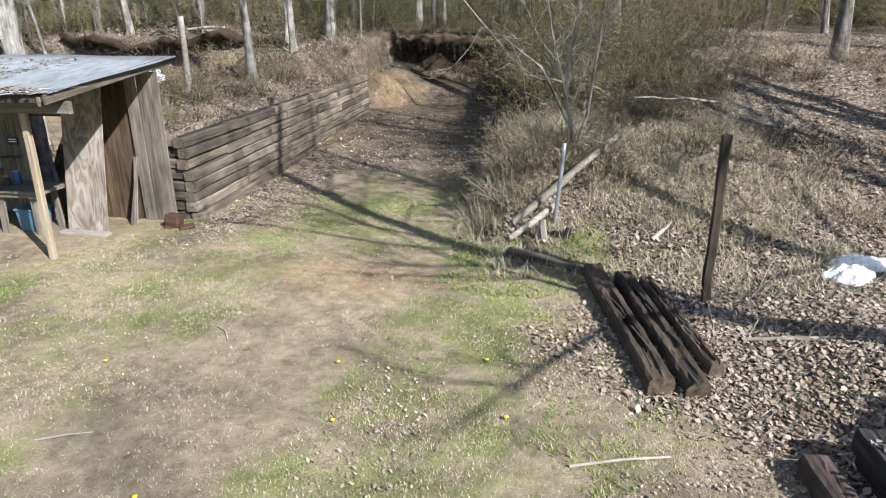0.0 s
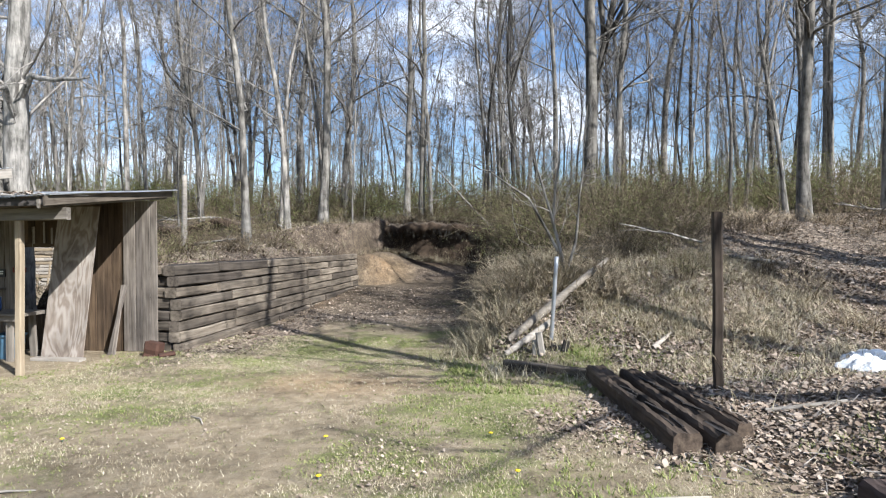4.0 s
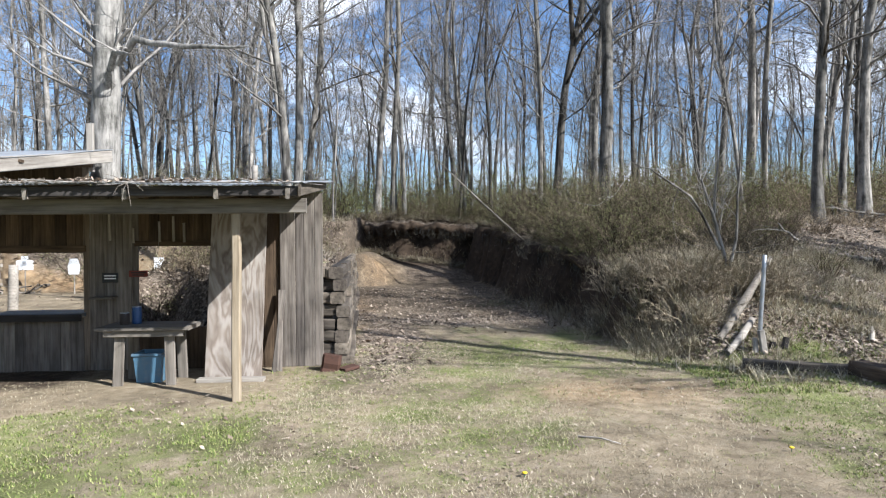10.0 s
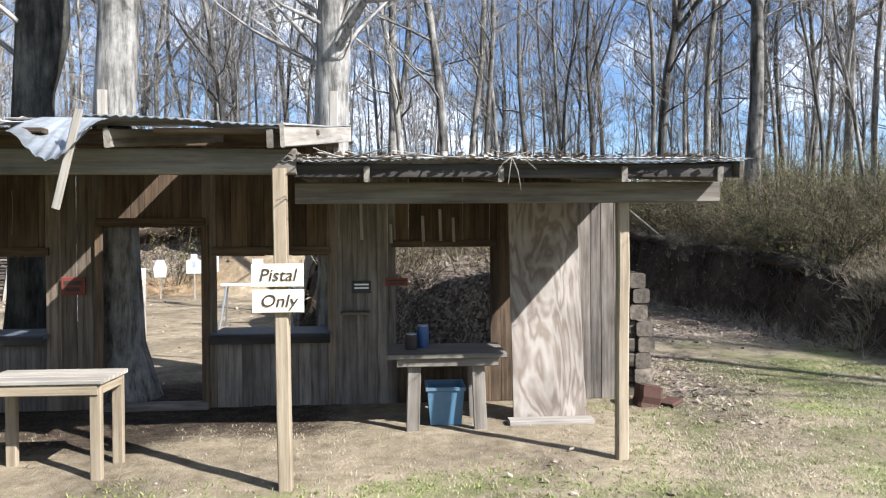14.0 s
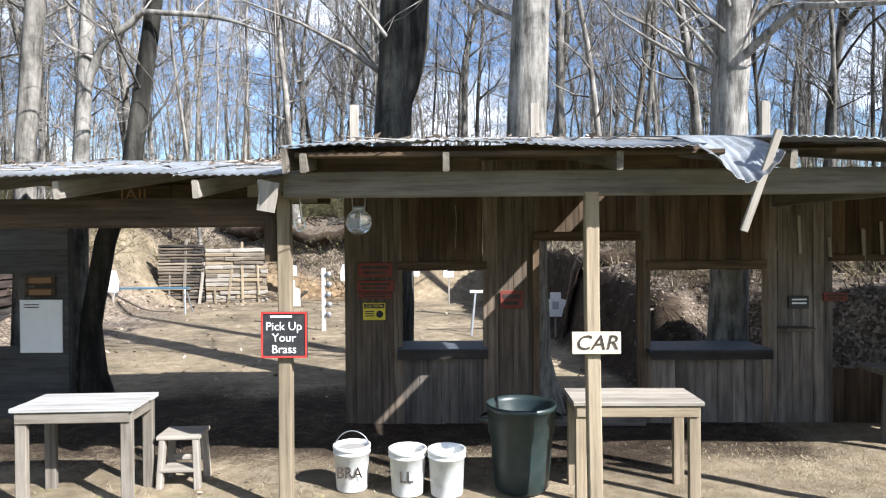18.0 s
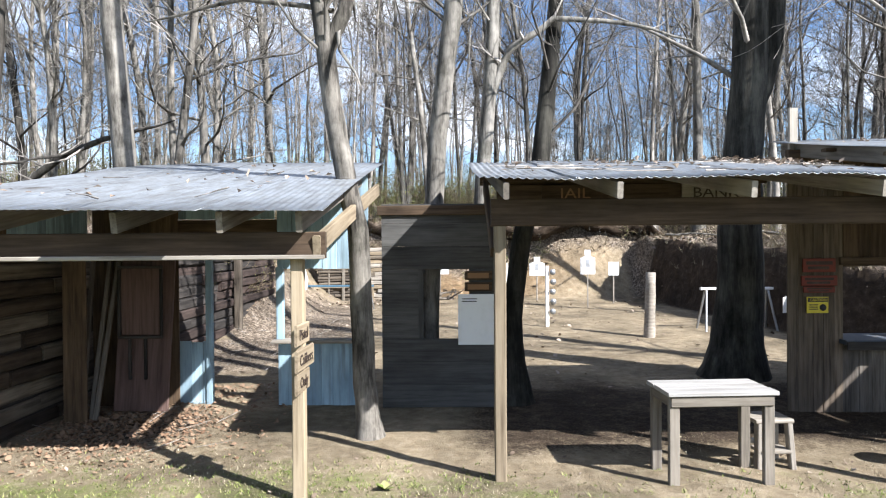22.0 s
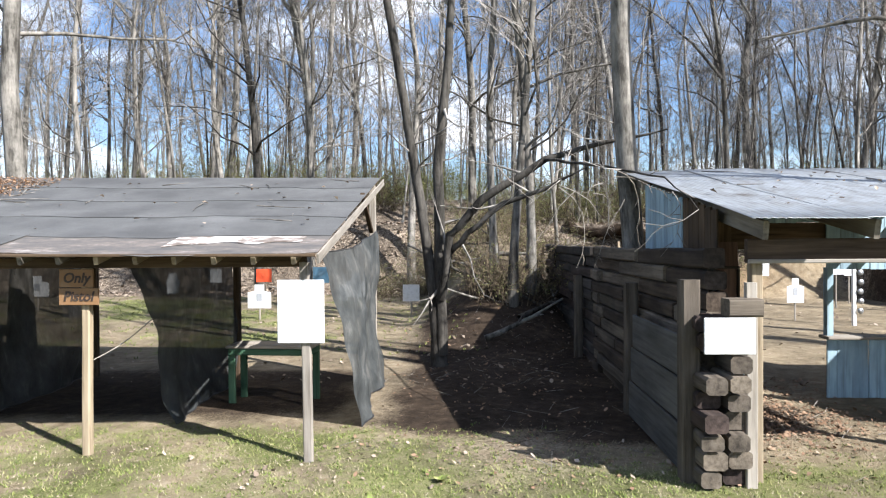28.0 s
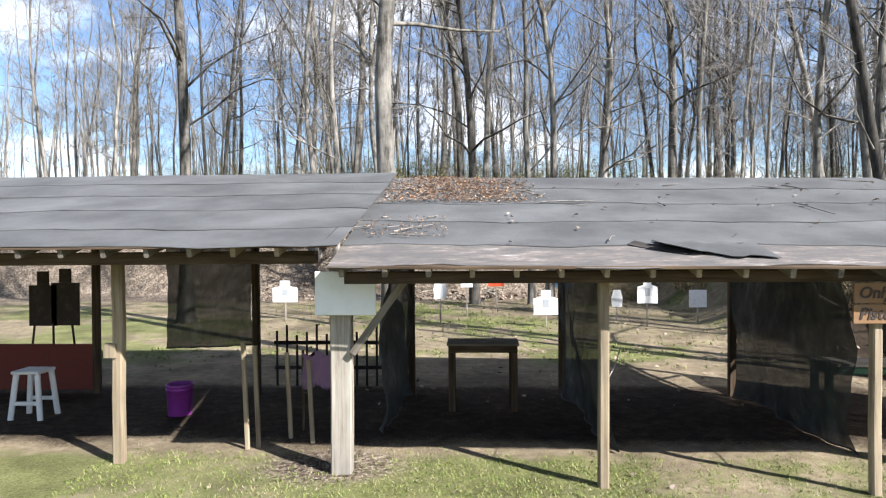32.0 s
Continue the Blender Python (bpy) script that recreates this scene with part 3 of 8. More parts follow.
def cover(x, y):
    """How much leaf litter, grass and clay lies at a place."""
    n1 = 0.6 * soft_noise(x, y, 1.3, 3) + 0.4 * soft_noise(x, y, 0.45, 5)
    n2 = 0.55 * soft_noise(x + 9, y, 2.4, 8) + 0.45 * soft_noise(x, y + 5, 0.6, 11)
    wx = wall_x(y)
    foot = -1.40 - 0.09 * (y - 11)
    # leaf litter: right of the cutting, on the slopes, by the walls and in the woods
    verge = 1.25 * ease(6.4, 5.0, y)   # grass in front of the old timbers
    litter = ease(-0.5, 1.2, x - 0.3 - verge + 0.10 * (y - 6) + (n1 - 0.5) * 2.4) * ease(2.5, 4.5, y + (n1 - 0.5) * 3)
    litter = np.maximum(litter, ease(-0.3, 0.5, x - foot) * ease(9, 10, y))
    litter = np.maximum(litter, ease(24.5, 26, y + 0 * x) * np.where((x < -11) & (x > -25), ease(25.0, 26.6, y), 1))
    litter = np.maximum(litter, bump2(x, y, -5.8, 12.0, 0.75, 3.2) * 0.95)
    litter = np.maximum(litter, (x < wx) * ease(-11.3, -10.6, x + 0.12 * (y - 13) + 0.5 * (n1 - 0.5)) * ease(10, 10.6, y) * 0.9)
    litter = np.maximum(litter, 0.8 * bump2(x, y, -22.4, 9.5, 0.85, 0.95))
    litter = np.maximum(litter, bump2(x, y, -25.2, 12.5, 1.5, 5.5) * 0.7)
    litter = np.maximum(litter, 0.62 * (x > wx) * ease(3, 6, y) * (x < foot) * ease(12, 16, y))
    # leaf tone laid here to darken the shaded end of the cutting
    litter = np.maximum(litter, 0.95 * (x > wx) * ease(23.6, 24.6, y + 0.8 * (n1 - 0.5)) * ease(-6.6, -5.2, x))
    litter = np.maximum(litter, 0.95 * bump2(x, y, -22.6, 17.5, 1.8, 5.5) * ease(0.15, 0.45, n1))
    litter = np.maximum(litter, bump2(x, y, -34.6, 8.6, 0.7, 0.5))
    # grass
    drive = ease(-7.6, -6.2, x) * ease(0.2, -1.2, x - 0.3 - verge)
    n3 = 0.5 * soft_noise(x, y, 0.35, 14) + 0.5 * soft_noise(x + 3, y, 0.9, 15)
    grass = drive * (0.18 + 0.36 * ease(0.35, 0.75, n2) + 0.30 * ease(0.35, 0.8, n3)) * ease(24, 18, y)
    front = ease(8.0, 6.9, y - 0.6 * ease(-18.5, -20, x) + (n2 - 0.5) * 1.4) * ease(-5.5, -7.5, x)
    grass = np.maximum(grass, front * (0.28 + 0.32 * ease(0.35, 0.7, n2) + 0.32 * ease(0.35, 0.8, n3)))
    deep = ease(-25.0, -26.0, x) * ease(13, 15, y) * ease(27, 23, y)
    grass = np.maximum(grass, deep * (0.15 + 0.5 * ease(0.35, 0.7, n2)))
    efront = ease(-24.5, -26.0, x) * ease(9.2, 8.6, y)
    grass = np.maximum(grass, efront * (0.24 + 0.35 * ease(0.3, 0.7, n2) + 0.3 * ease(0.35, 0.8, n3)))
    knoll = bump2(x, y, 0.6, 9.6, 1.9, 1.9) * (0.30 + 0.40 * ease(0.35, 0.7, n3))
    litter = litter * (1 - 0.75 * knoll)
    grass = np.maximum(grass, 0.8 * knoll)
    bare = worn_track(x, y)
    grass = grass * (1 - 0.85 * bare) * (1 - litter * 0.85)
    # clay: the orange earth banks and the patch in the drive
    clay = np.maximum(0.35 * bump2(x, y, -3.0, 8.0, 1.3, 0.7), 0.5 * bump2(x, y, -6.5, 24.0, 0.8, 1.3))
    clay = np.maximum(clay, bump2(x, y, -6.9, 16.0, 0.7, 4.0) * 0.7)
    clay = np.maximum(clay, 0.5 * bump2(x, y, -18.0, 25.5, 3.6, 0.8))
    clay = np.maximum(clay, 0.35 * bump2(x, y, -6.2, 24.6, 1.0, 1.6))
    litter = litter * (1 - 0.5 * bump2(x, y, -6.2, 24.6, 1.1, 1.7))
    moss = (x > wx) * (x < foot) * ease(15.0, 17.0, y) * ease(24.5, 20.0, y)
    grass = np.maximum(grass, moss * 0.75 * ease(0.35, 0.6, n3) * bump2(x, y, -3.0, 16.5, 1.4, 4.5))
    # fewer pale leaves wherever dark earth or painted shade lies
    litter = litter * (1 - 0.9 * soil_and_shade(x, y))
    return np.clip(litter, 0, 1), np.clip(grass, 0, 1), np.clip(clay, 0, 1)


def soil_and_shade(x, y):
    """Dark topsoil on the cut banks and in the cutting, deepened to paint in shade."""
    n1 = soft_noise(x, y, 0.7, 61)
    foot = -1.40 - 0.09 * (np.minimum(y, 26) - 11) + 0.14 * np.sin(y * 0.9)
    # cut faces: dark earth, darkened again for the shade they lie in
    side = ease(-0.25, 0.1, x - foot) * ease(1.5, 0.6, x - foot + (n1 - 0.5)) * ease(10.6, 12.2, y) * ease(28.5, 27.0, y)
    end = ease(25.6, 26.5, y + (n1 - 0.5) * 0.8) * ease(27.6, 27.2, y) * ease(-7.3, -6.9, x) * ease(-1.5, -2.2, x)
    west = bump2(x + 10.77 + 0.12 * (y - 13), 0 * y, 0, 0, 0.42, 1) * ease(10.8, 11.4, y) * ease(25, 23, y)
    cut_floor = 0.38 * (x > wall_x(y)) * (x < foot + 0.1) * ease(13.5, 18, y + 2 * (n1 - 0.5)) * ease(27, 26, y)
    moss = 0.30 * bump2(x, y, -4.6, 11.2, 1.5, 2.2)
    wood_floor = 0.42 * (x < -6.9) * (x > -11) * np.maximum(ease(15.5, 17.5, y + (n1 - 0.5)), 0.7 * ease(11.5, 12.5, y)) + 0.30 * ease(20, 24, y) * (x > -1)
    # dirt under the long roof, darkened to stand for its shade
    long_shed_shade = 0.62 * ease(-27.0, -27.6, x + 0.4 * (n1 - 0.5)) * ease(8.9, 9.6, y + 0.5 * (n1 - 0.5)) * ease(12.6, 12.0, y)
    tin_roof_shade = 0.56 * ease(-9.6, -10.3, x) * ease(-18.9, -18.3, x) * ease(8.2, 8.9, y + 0.6 * (n1 - 0.5)) * ease(12.2, 11.0, y + 0.6 * (n1 - 0.5))   # shade beneath the tin roofs, put into the ground colour
    gap = 0.78 * ease(-27.2, -26.4, x + 0.6 * (n1 - 0.5)) * ease(-23.3, -23.7, x) * ease(7.9, 9.0, y + 0.8 * (n1 - 0.5)) * ease(20, 16, y)   # the gap between the sheds, its shade painted as darker earth
    return np.clip(np.maximum.reduce([side, end, west, cut_floor, moss, wood_floor, long_shed_shade, tin_roof_shade, gap]), 0, 1)


def ground_mat():
    m, n, l, b = base_mat("earth_grass_and_litter", 0.95, 0, 0.12)
    co = n.new("ShaderNodeTexCoord")
    v = co.outputs["Object"]
    big, mid, fine = noise_node(n, l, v, 0.9, 5, 0.6), noise_node(n, l, v, 6.0, 6, 0.68), noise_node(n, l, v, 38.0, 5, 0.7)
    vor = n.new("ShaderNodeTexVoronoi")
    vor.inputs["Scale"].default_value = 26.0
    l.new(v, vor.inputs["Vector"])
    dirt = ramp(n, [(0.28, (0.132, 0.103, 0.068)), (0.5, (0.215, 0.172, 0.115)), (0.72, (0.285, 0.237, 0.168))])
    l.new(mid.outputs["Fac"], dirt.inputs["Fac"])
    clay = ramp(n, [(0.3, (0.21, 0.122, 0.058)), (0.7, (0.34, 0.225, 0.118))])
    l.new(mid.outputs["Fac"], clay.inputs["Fac"])
    lit = ramp(n, [(0.0, (0.055, 0.041, 0.030)), (0.35, (0.105, 0.081, 0.060)), (0.7, (0.185, 0.147, 0.110)), (1.0, (0.320, 0.262, 0.202))])
    sep = n.new("ShaderNodeSeparateColor")
    l.new(vor.outputs["Color"], sep.inputs["Color"])
    l.new(sep.outputs["Red"], lit.inputs["Fac"])
    gr = ramp(n, [(0.3, (0.08, 0.092, 0.03)), (0.5, (0.14, 0.146, 0.055)), (0.7, (0.225, 0.21, 0.11))])
    l.new(fine.outputs["Fac"], gr.inputs["Fac"])

    patch = noise_node(n, l, v, 2.6, 5, 0.7)

    def mask(key, soft, blotch=0.0):
        at = n.new("ShaderNodeAttribute")
        at.attribute_name = key
        bl = n.new("ShaderNodeMath")
        bl.operation = "MULTIPLY_ADD"
        l.new(patch.outputs["Fac"], bl.inputs[0])
        bl.inputs[1].default_value = blotch
        bl.inputs[2].default_value = -0.5 * blotch
        both = n.new("ShaderNodeMath")
        l.new(at.outputs["Fac"], both.inputs[0])
        l.new(bl.outputs[0], both.inputs[1])
        add = n.new("ShaderNodeMath")
        add.operation = "MULTIPLY_ADD"
        l.new(fine.outputs["Fac"], add.inputs[0])
        add.inputs[1].default_value = 1.1
        l.new(both.outputs[0], add.inputs[2])
        mr = n.new("ShaderNodeMapRange")
        mr.inputs["From Min"].default_value, mr.inputs["From Max"].default_value = 0.92 - soft, 0.92 + soft
        l.new(add.outputs[0], mr.inputs["Value"])
        return mr.outputs[0]

    c = mix_col(n, l, mask("clay", 0.35), dirt.outputs["Color"], clay.outputs["Color"])
    c = mix_col(n, l, mask("grass", 0.16, 1.3), c, gr.outputs["Color"])
    c = mix_col(n, l, mask("litter", 0.15, 0.5), c, lit.outputs["Color"])
    # dark brown for topsoil and for shade painted on the ground
    dark_ramp = ramp(n, [(0.3, (0.020, 0.014, 0.010)), (0.55, (0.048, 0.034, 0.023)), (0.75, (0.095, 0.068, 0.046))])
    l.new(mid.outputs["Fac"], dark_ramp.inputs["Fac"])
    c = mix_col(n, l, mask("soil_shade", 0.2, 0.4), c, dark_ramp.outputs["Color"])
    bits = noise_node(n, l, v, 95.0, 3, 0.75)
    sp = ramp(n, [(0.30, (0.55, 0.53, 0.50)), (0.44, (0.95, 0.95, 0.95)), (0.58, (1.05, 1.05, 1.05)), (0.72, (1.55, 1.55, 1.5))])
    l.new(bits.outputs["Fac"], sp.inputs["Fac"])
    c = mix_col(n, l, 0.85, c, sp.outputs["Color"], "MULTIPLY")
    sh = ramp(n, [(0.34, (0.60, 0.60, 0.60)), (0.66, (1.25, 1.25, 1.25))])
    l.new(big.outputs["Fac"], sh.inputs["Fac"])
    l.new(mix_col(n, l, 1.0, c, sh.outputs["Color"], "MULTIPLY"), b.inputs["Base Color"])
    ad = n.new("ShaderNodeMath")
    l.new(fine.outputs["Fac"], ad.inputs[0])
    l.new(mid.outputs["Fac"], ad.inputs[1])
    bump(n, l, b, ad.outputs[0], 0.7, 0.03)
    return m


M["ground"] = ground_mat()
gx = lines(-900, 900, -44, 13, 0.22)
gy = lines(-900, 900, -1, 31, 0.22)
GX, GY = np.meshgrid(gx, gy)
GZ = land(GX, GY)
gv = np.stack([GX.ravel(), GY.ravel(), GZ.ravel()], 1)
nx, ny = len(gx), len(gy)
gi = np.arange(nx * ny).reshape(ny, nx)
gf = np.stack([gi[:-1, :-1].ravel(), gi[:-1, 1:].ravel(), gi[1:, 1:].ravel(), gi[1:, :-1].ravel()], 1)
g_me = mesh_of("ground", gv.tolist(), gf.tolist(), M["ground"], True)
for key, val in zip(("litter", "grass", "clay", "soil_shade"), (*cover(GX.ravel(), GY.ravel()), soil_and_shade(GX.ravel(), GY.ravel()))):
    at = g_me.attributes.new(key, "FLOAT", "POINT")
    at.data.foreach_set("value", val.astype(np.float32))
ground = tagged(new("ground", g_me), "bare tan earth with patchy spring grass and brown leaf litter", "ground", "", "structure")


# ---- trees ----
def grow_tree(seed, height, r0, low, count, lean=0.0, fork=0.0, twigs=1.0, sides=8):
    """A bare forest tree: the trunk with its limbs, and the finer branches, as two gatherings."""
    r = random.Random(seed)
    big, small = Acc(), Acc()
    ax = Vector((0, 0, 0))
    pts, rad = [], []
    n = 12
    drift = Vector((r.uniform(-1, 1), r.uniform(-1, 1), 0)) * lean
    for i in range(n + 1):
        u = i / n
        wob = Vector((math.sin(u * 7 + seed), math.cos(u * 6 + seed * 1.7), 0)) * 0.030 * height * u + Vector((math.sin(u * 19 + seed * 2.3), math.cos(u * 23 + seed), 0)) * 0.0045 * height * u
        pts.append(ax + Vector((0, 0, u * height - 0.25 * (i == 0))) + drift * height * u + wob)
        flare = 1 + 0.55 * max(0.0, 1 - u * 16)
        rad.append(r0 * flare * (1 - u) ** 0.75 + 0.012)
    big.tube(pts, rad, sides)

    def at(u):
        k = min(int(u * n), n - 1)
        return pts[k].lerp(pts[k + 1], u * n - k), rad[k] + (rad[k + 1] - rad[k]) * (u * n - k)

    def limb(p, d, length, rr, level):
        steps = 5 if level == 0 else (3 if level == 1 else 2)
        q, ps, rs = p.copy(), [p.copy()], [rr]
        dd = d.copy()
        for s in range(steps):
            dd = (dd + Vector((0, 0, 0.14)) + rand_dir(r) * 0.46).normalized()
            q = q + dd * length / steps
            ps.append(q.copy())
            rs.append(max(rr * (1 - (s + 1) / steps) ** 0.9, 0.0055))
        (big if level == 0 else small).tube(ps, rs, 5 if level == 0 else 3)
        if level < 2:
            kids = r.randint(6, 9) if level == 0 else r.randint(3, 5)
            for _ in range(int(kids * (twigs if level else 1) + 0.5)):
                u = r.uniform(0.25, 1.0)
                k = min(int(u * steps), steps - 1)
                base = ps[k].lerp(ps[k + 1], u * steps - k)
                nd = (dd + rand_dir(r) * 0.85 + Vector((0, 0, 0.15))).normalized()
                limb(base, nd, length * r.uniform(0.3, 0.6), max(rs[k] * 0.5, 0.006), level + 1)

    for c in range(count):
        u = low + (0.97 - low) * (c + r.random()) / count
        p, rr = at(u)
        a = r.uniform(0, 2 * math.pi)
        el = r.uniform(0.25, 1.1)
        d = Vector((math.cos(a) * math.cos(el), math.sin(a) * math.cos(el), math.sin(el)))
        limb(p, d, height * r.uniform(0.10, 0.27) * (1.15 - 0.6 * u), rr * r.uniform(0.22, 0.46), 0)
    if fork:
        p, rr = at(fork)
        for sgn in (-1, 1):
            limb(p, Vector((sgn * 0.35, r.uniform(-0.2, 0.2), 1)).normalized(), height * (1 - fork) * 0.8, rr * 0.8, 0)
    return big, small


TREE_KINDS = []
for k, (h, r0, low, cnt, lean, fork, bark) in enumerate((
        (19, 0.125, 0.24, 24, 0.02, 0, "bark"), (22, 0.165, 0.24, 26, 0.02, 0.5, "bark"), (17, 0.08, 0.20, 22, 0.04, 0, "bark"),
        (15, 0.06, 0.18, 20, 0.06, 0, "bark"), (21, 0.145, 0.28, 24, 0.025, 0.42, "bark"), (13, 0.045, 0.14, 18, 0.08, 0, "bark"),
        (18, 0.105, 0.2, 24, 0.05, 0, "bark"), (11, 0.033, 0.12, 16, 0.09, 0, "bark_pale"), (20, 0.12, 0.16, 30, 0.04, 0.33, "bark"))):
    big, small = grow_tree(100 + k, h, r0, low, cnt, lean, fork)
    TREE_KINDS.append((h, big.mesh("trunk", M[bark]), small.mesh("crown", M["twig"])))
TREE_LABELS = ("tall bare forest tree with a straight grey trunk", "large bare tree forking into ascending limbs", "slender bare tree with fine upright branches",
               "thin pale-barked bare sapling in the woods", "tall pale-barked bare tree with a forked crown", "thin bare understorey tree with open twigs",
               "bare grey tree with a slightly leaning trunk", "spindly pale bare sapling among larger trees", "bare many-limbed tree with branches from low down")


def plant(kind, x, y, size=1.0, girth=1.0, turn=0.0, tip=(0.0, 0.0), label="", z=None):
    h, a, b = TREE_KINDS[kind]
    t = thing("tree", x, y, (land1(x, y) if z is None else z) - 0.05, label or TREE_LABELS[kind], "tree", "bare trees of the wood")
    t.matrix_basis = pose(x, y, (land1(x, y) if z is None else z) - 0.05, tip[0], tip[1], turn)
    for nm, me in (("trunk", a), ("crown", b)):
        put(nm, me, t, Matrix.Diagonal((size * girth, size * girth, size, 1)))
    return t


# trees that stand out: kind, x, y, size, girth, turn, tip
KEY_TREES = (
    (1, 1.03, 21.1, 1.0, 1.25, 40, (0, -2)), (0, 6.4, 18.1, 0.95, 1.2, 10, (0, 0)), (0, 9.5, 20.4, 1.0, 1.3, 70, (0, 0)),
    (2, -8.28, 16.4, 0.9, 1.3, 0, (0, -1)), (2, -9.22, 21.4, 0.95, 1.2, 30, (0, -1)), (3, -3.1, 28.0, 0.95, 1.0, 0, (0, 3)),
    (2, -5.4, 28.35, 1.0, 1.0, 0, (0, 0)), (0, 2.6, 27.0, 1.0, 1.1, 80, (0, 0)), (0, 11.3, 24.0, 1.0, 1.0, 20, (0, 2)), (2, 12.6, 25.0, 1.0, 1.2, 99, (0, 0)),
    (4, -23.15, 11.3, 1.0, 1.1, 0, (0, -3)),
    (4, -34.6, 14.0, 1.0, 1.25, 0, (0, -1)), (6, -24.79, 15.9, 0.95, 0.95, 0, (0, 2)), (2, -24.31, 16.7, 0.95, 1.3, 70, (0, 5)), (2, -25.1, 17.3, 0.9, 1.2, 160, (0, 3)),
    (0, -32.98, 23.8, 1.0, 1.1, 0, (0, -2)), (6, -31.1, 23.5, 1.0, 1.0, 60, (0, 2)), (0, -28.0, 27.5, 0.95, 1.3, 70, (0, -1)), (0, -25.5, 26.6, 1.0, 1.3, 0, (0, -2)),
    (1, -40.9, 19.4, 0.9, 1.1, 0, (0, 0)), (6, -39.4, 28.8, 0.9, 1.2, 120, (0, -4)), (2, -36.8, 19.2, 0.9, 1.2, 10, (0, 4)), (1, -30.8, 21.6, 0.8, 0.9, 40, (0, 0)))
for kd, x, y, s, g, tn, tp in KEY_TREES:
    plant(kd, x, y, s, g, tn, tp)

rt = random.Random(21)
spots = [(k[1], k[2]) for k in KEY_TREES]
made = 0
while made < 205:
    y = 25.5 + 30 * rt.random() ** 1.25
    x = rt.uniform(-22 - 0.95 * y, 0.84 * y)
    if x < -25 and y < 30 or x > -2 and rt.random() < 0.35 or min((x - a) ** 2 + (y - b) ** 2 for a, b in spots) < 1.6:
        continue
    spots.append((x, y))
    if -7.6 < x < -2.0 and y < 27.6:
        y += 2.3
    kd = rt.choice((0, 1, 2, 2, 3, 3, 4, 5, 5, 5, 6, 6, 7, 7, 7, 8))
    plant(kd, x, y, rt.uniform(0.8, 1.25), rt.uniform(0.7, 1.3), rt.uniform(0, 360), (rt.uniform(-5, 5), rt.uniform(-5, 5)))
    made += 1
# the wood behind the camera, whose shadows fall over the drive
for kd, x, y in ((6, 10.4, 3.9), (0, 10.9, 6.9), (8, 13.0, -14.5), (1, 15.5, 4.2), (8, 8.0, -16.5), (4, 19.0, -15.0), (0, 6.9, 3.5)):
    plant(kd, x, y, 1.0, 1.5 if x < 12 and y > 0 else 1.0, rt.uniform(0, 360))

# saplings and thin growth between the trunks
sap_v, sap_f, sap_n = [], [], 0
SAP = []
for k in range(4):
    big, small = grow_tree(500 + k, rt.uniform(5, 9), 0.022, 0.10, 16, 0.07, 0, 1.0, 4)
    v = np.array(big.v + small.v)
    SAP.append((v, np.array(big.f + [tuple(i + len(big.v) for i in q) for q in small.f])))
for k in range(70):
    y = 25.5 + 34 * rt.random()
    x = rt.uniform(-20 - 0.9 * y, 0.72 * y)
    if x < -25 and y < 31:
        y += 6
    v, f = SAP[k % 4]
    a, s = rt.uniform(0, 6.28), rt.uniform(0.7, 1.3)
    q = v @ np.array([[math.cos(a), math.sin(a), 0], [-math.sin(a), math.cos(a), 0], [0, 0, 1]]) * s + np.array([x, y, land1(x, y)])
    sap_v.append(q)
    sap_f.append(f + sap_n)
    sap_n += len(q)
tagged(new("sapling_growth", mesh_of("sapling_growth", np.concatenate(sap_v).tolist(), np.concatenate(sap_f).tolist(), M["twig"])), "thin bare saplings filling the wood", "saplings", "", "stuff")

# the wood beyond, too far to count
far_v, far_f, n0 = [], [], 0
FAR = []
for k in range(5):
    big, small = grow_tree(300 + k, rt.uniform(15, 21), rt.uniform(0.07, 0.14), 0.3, 13, 0.03, 0, 0.5, 5)
    v = np.array(big.v + small.v)
    f = np.array([q if len(q) == 4 else (*q, q[-1]) for q in big.f + [tuple(i + len(big.v) for i in q) for q in small.f]])
    FAR.append((v, f))
for k in range(120):
    y = rt.uniform(50, 105)
    x = rt.uniform(-25 - 0.9 * y, 2 + 0.72 * y)
    v, f = FAR[k % 5]
    a, s = rt.uniform(0, 6.28), rt.uniform(0.85, 1.2)
    q = v @ np.array([[math.cos(a), math.sin(a), 0], [-math.sin(a), math.cos(a), 0], [0, 0, 1]]) * s + np.array([x, y, land1(x, y)])
    far_v.append(q)
    far_f.append(f + n0)
    n0 += len(q)
THIN = []
for k in range(4):      # slender poles with few limbs, packed close behind
    big, small = grow_tree(340 + k, rt.uniform(7, 11), rt.uniform(0.05, 0.09), 0.2, 7, 0.03, 0, 0.4, 4)
    v = np.array(big.v + small.v)
    THIN.append((v, np.array([q if len(q) == 4 else (*q, q[-1]) for q in big.f + [tuple(i + len(big.v) for i in q) for q in small.f]])))
for k in range(260):
    y = rt.uniform(46, 120)
    x = rt.uniform(-25 - 0.9 * y, 4 + 0.84 * y)
    v, f = THIN[k % 4]
    a, s = rt.uniform(0, 6.28), rt.uniform(0.8, 1.3)
    q = v @ np.array([[math.cos(a), math.sin(a), 0], [-math.sin(a), math.cos(a), 0], [0, 0, 1]]) * s + np.array([x, y, land1(x, y)])
    far_v.append(q)
    far_f.append(f + n0)
    n0 += len(q)
far_me = mesh_of("far_woods", np.concatenate(far_v).tolist(), np.concatenate(far_f).tolist(), M["bark"])
tagged(new("far_woods", far_me), "distant bare grey woodland beyond the berms", "woods", "", "stuff")


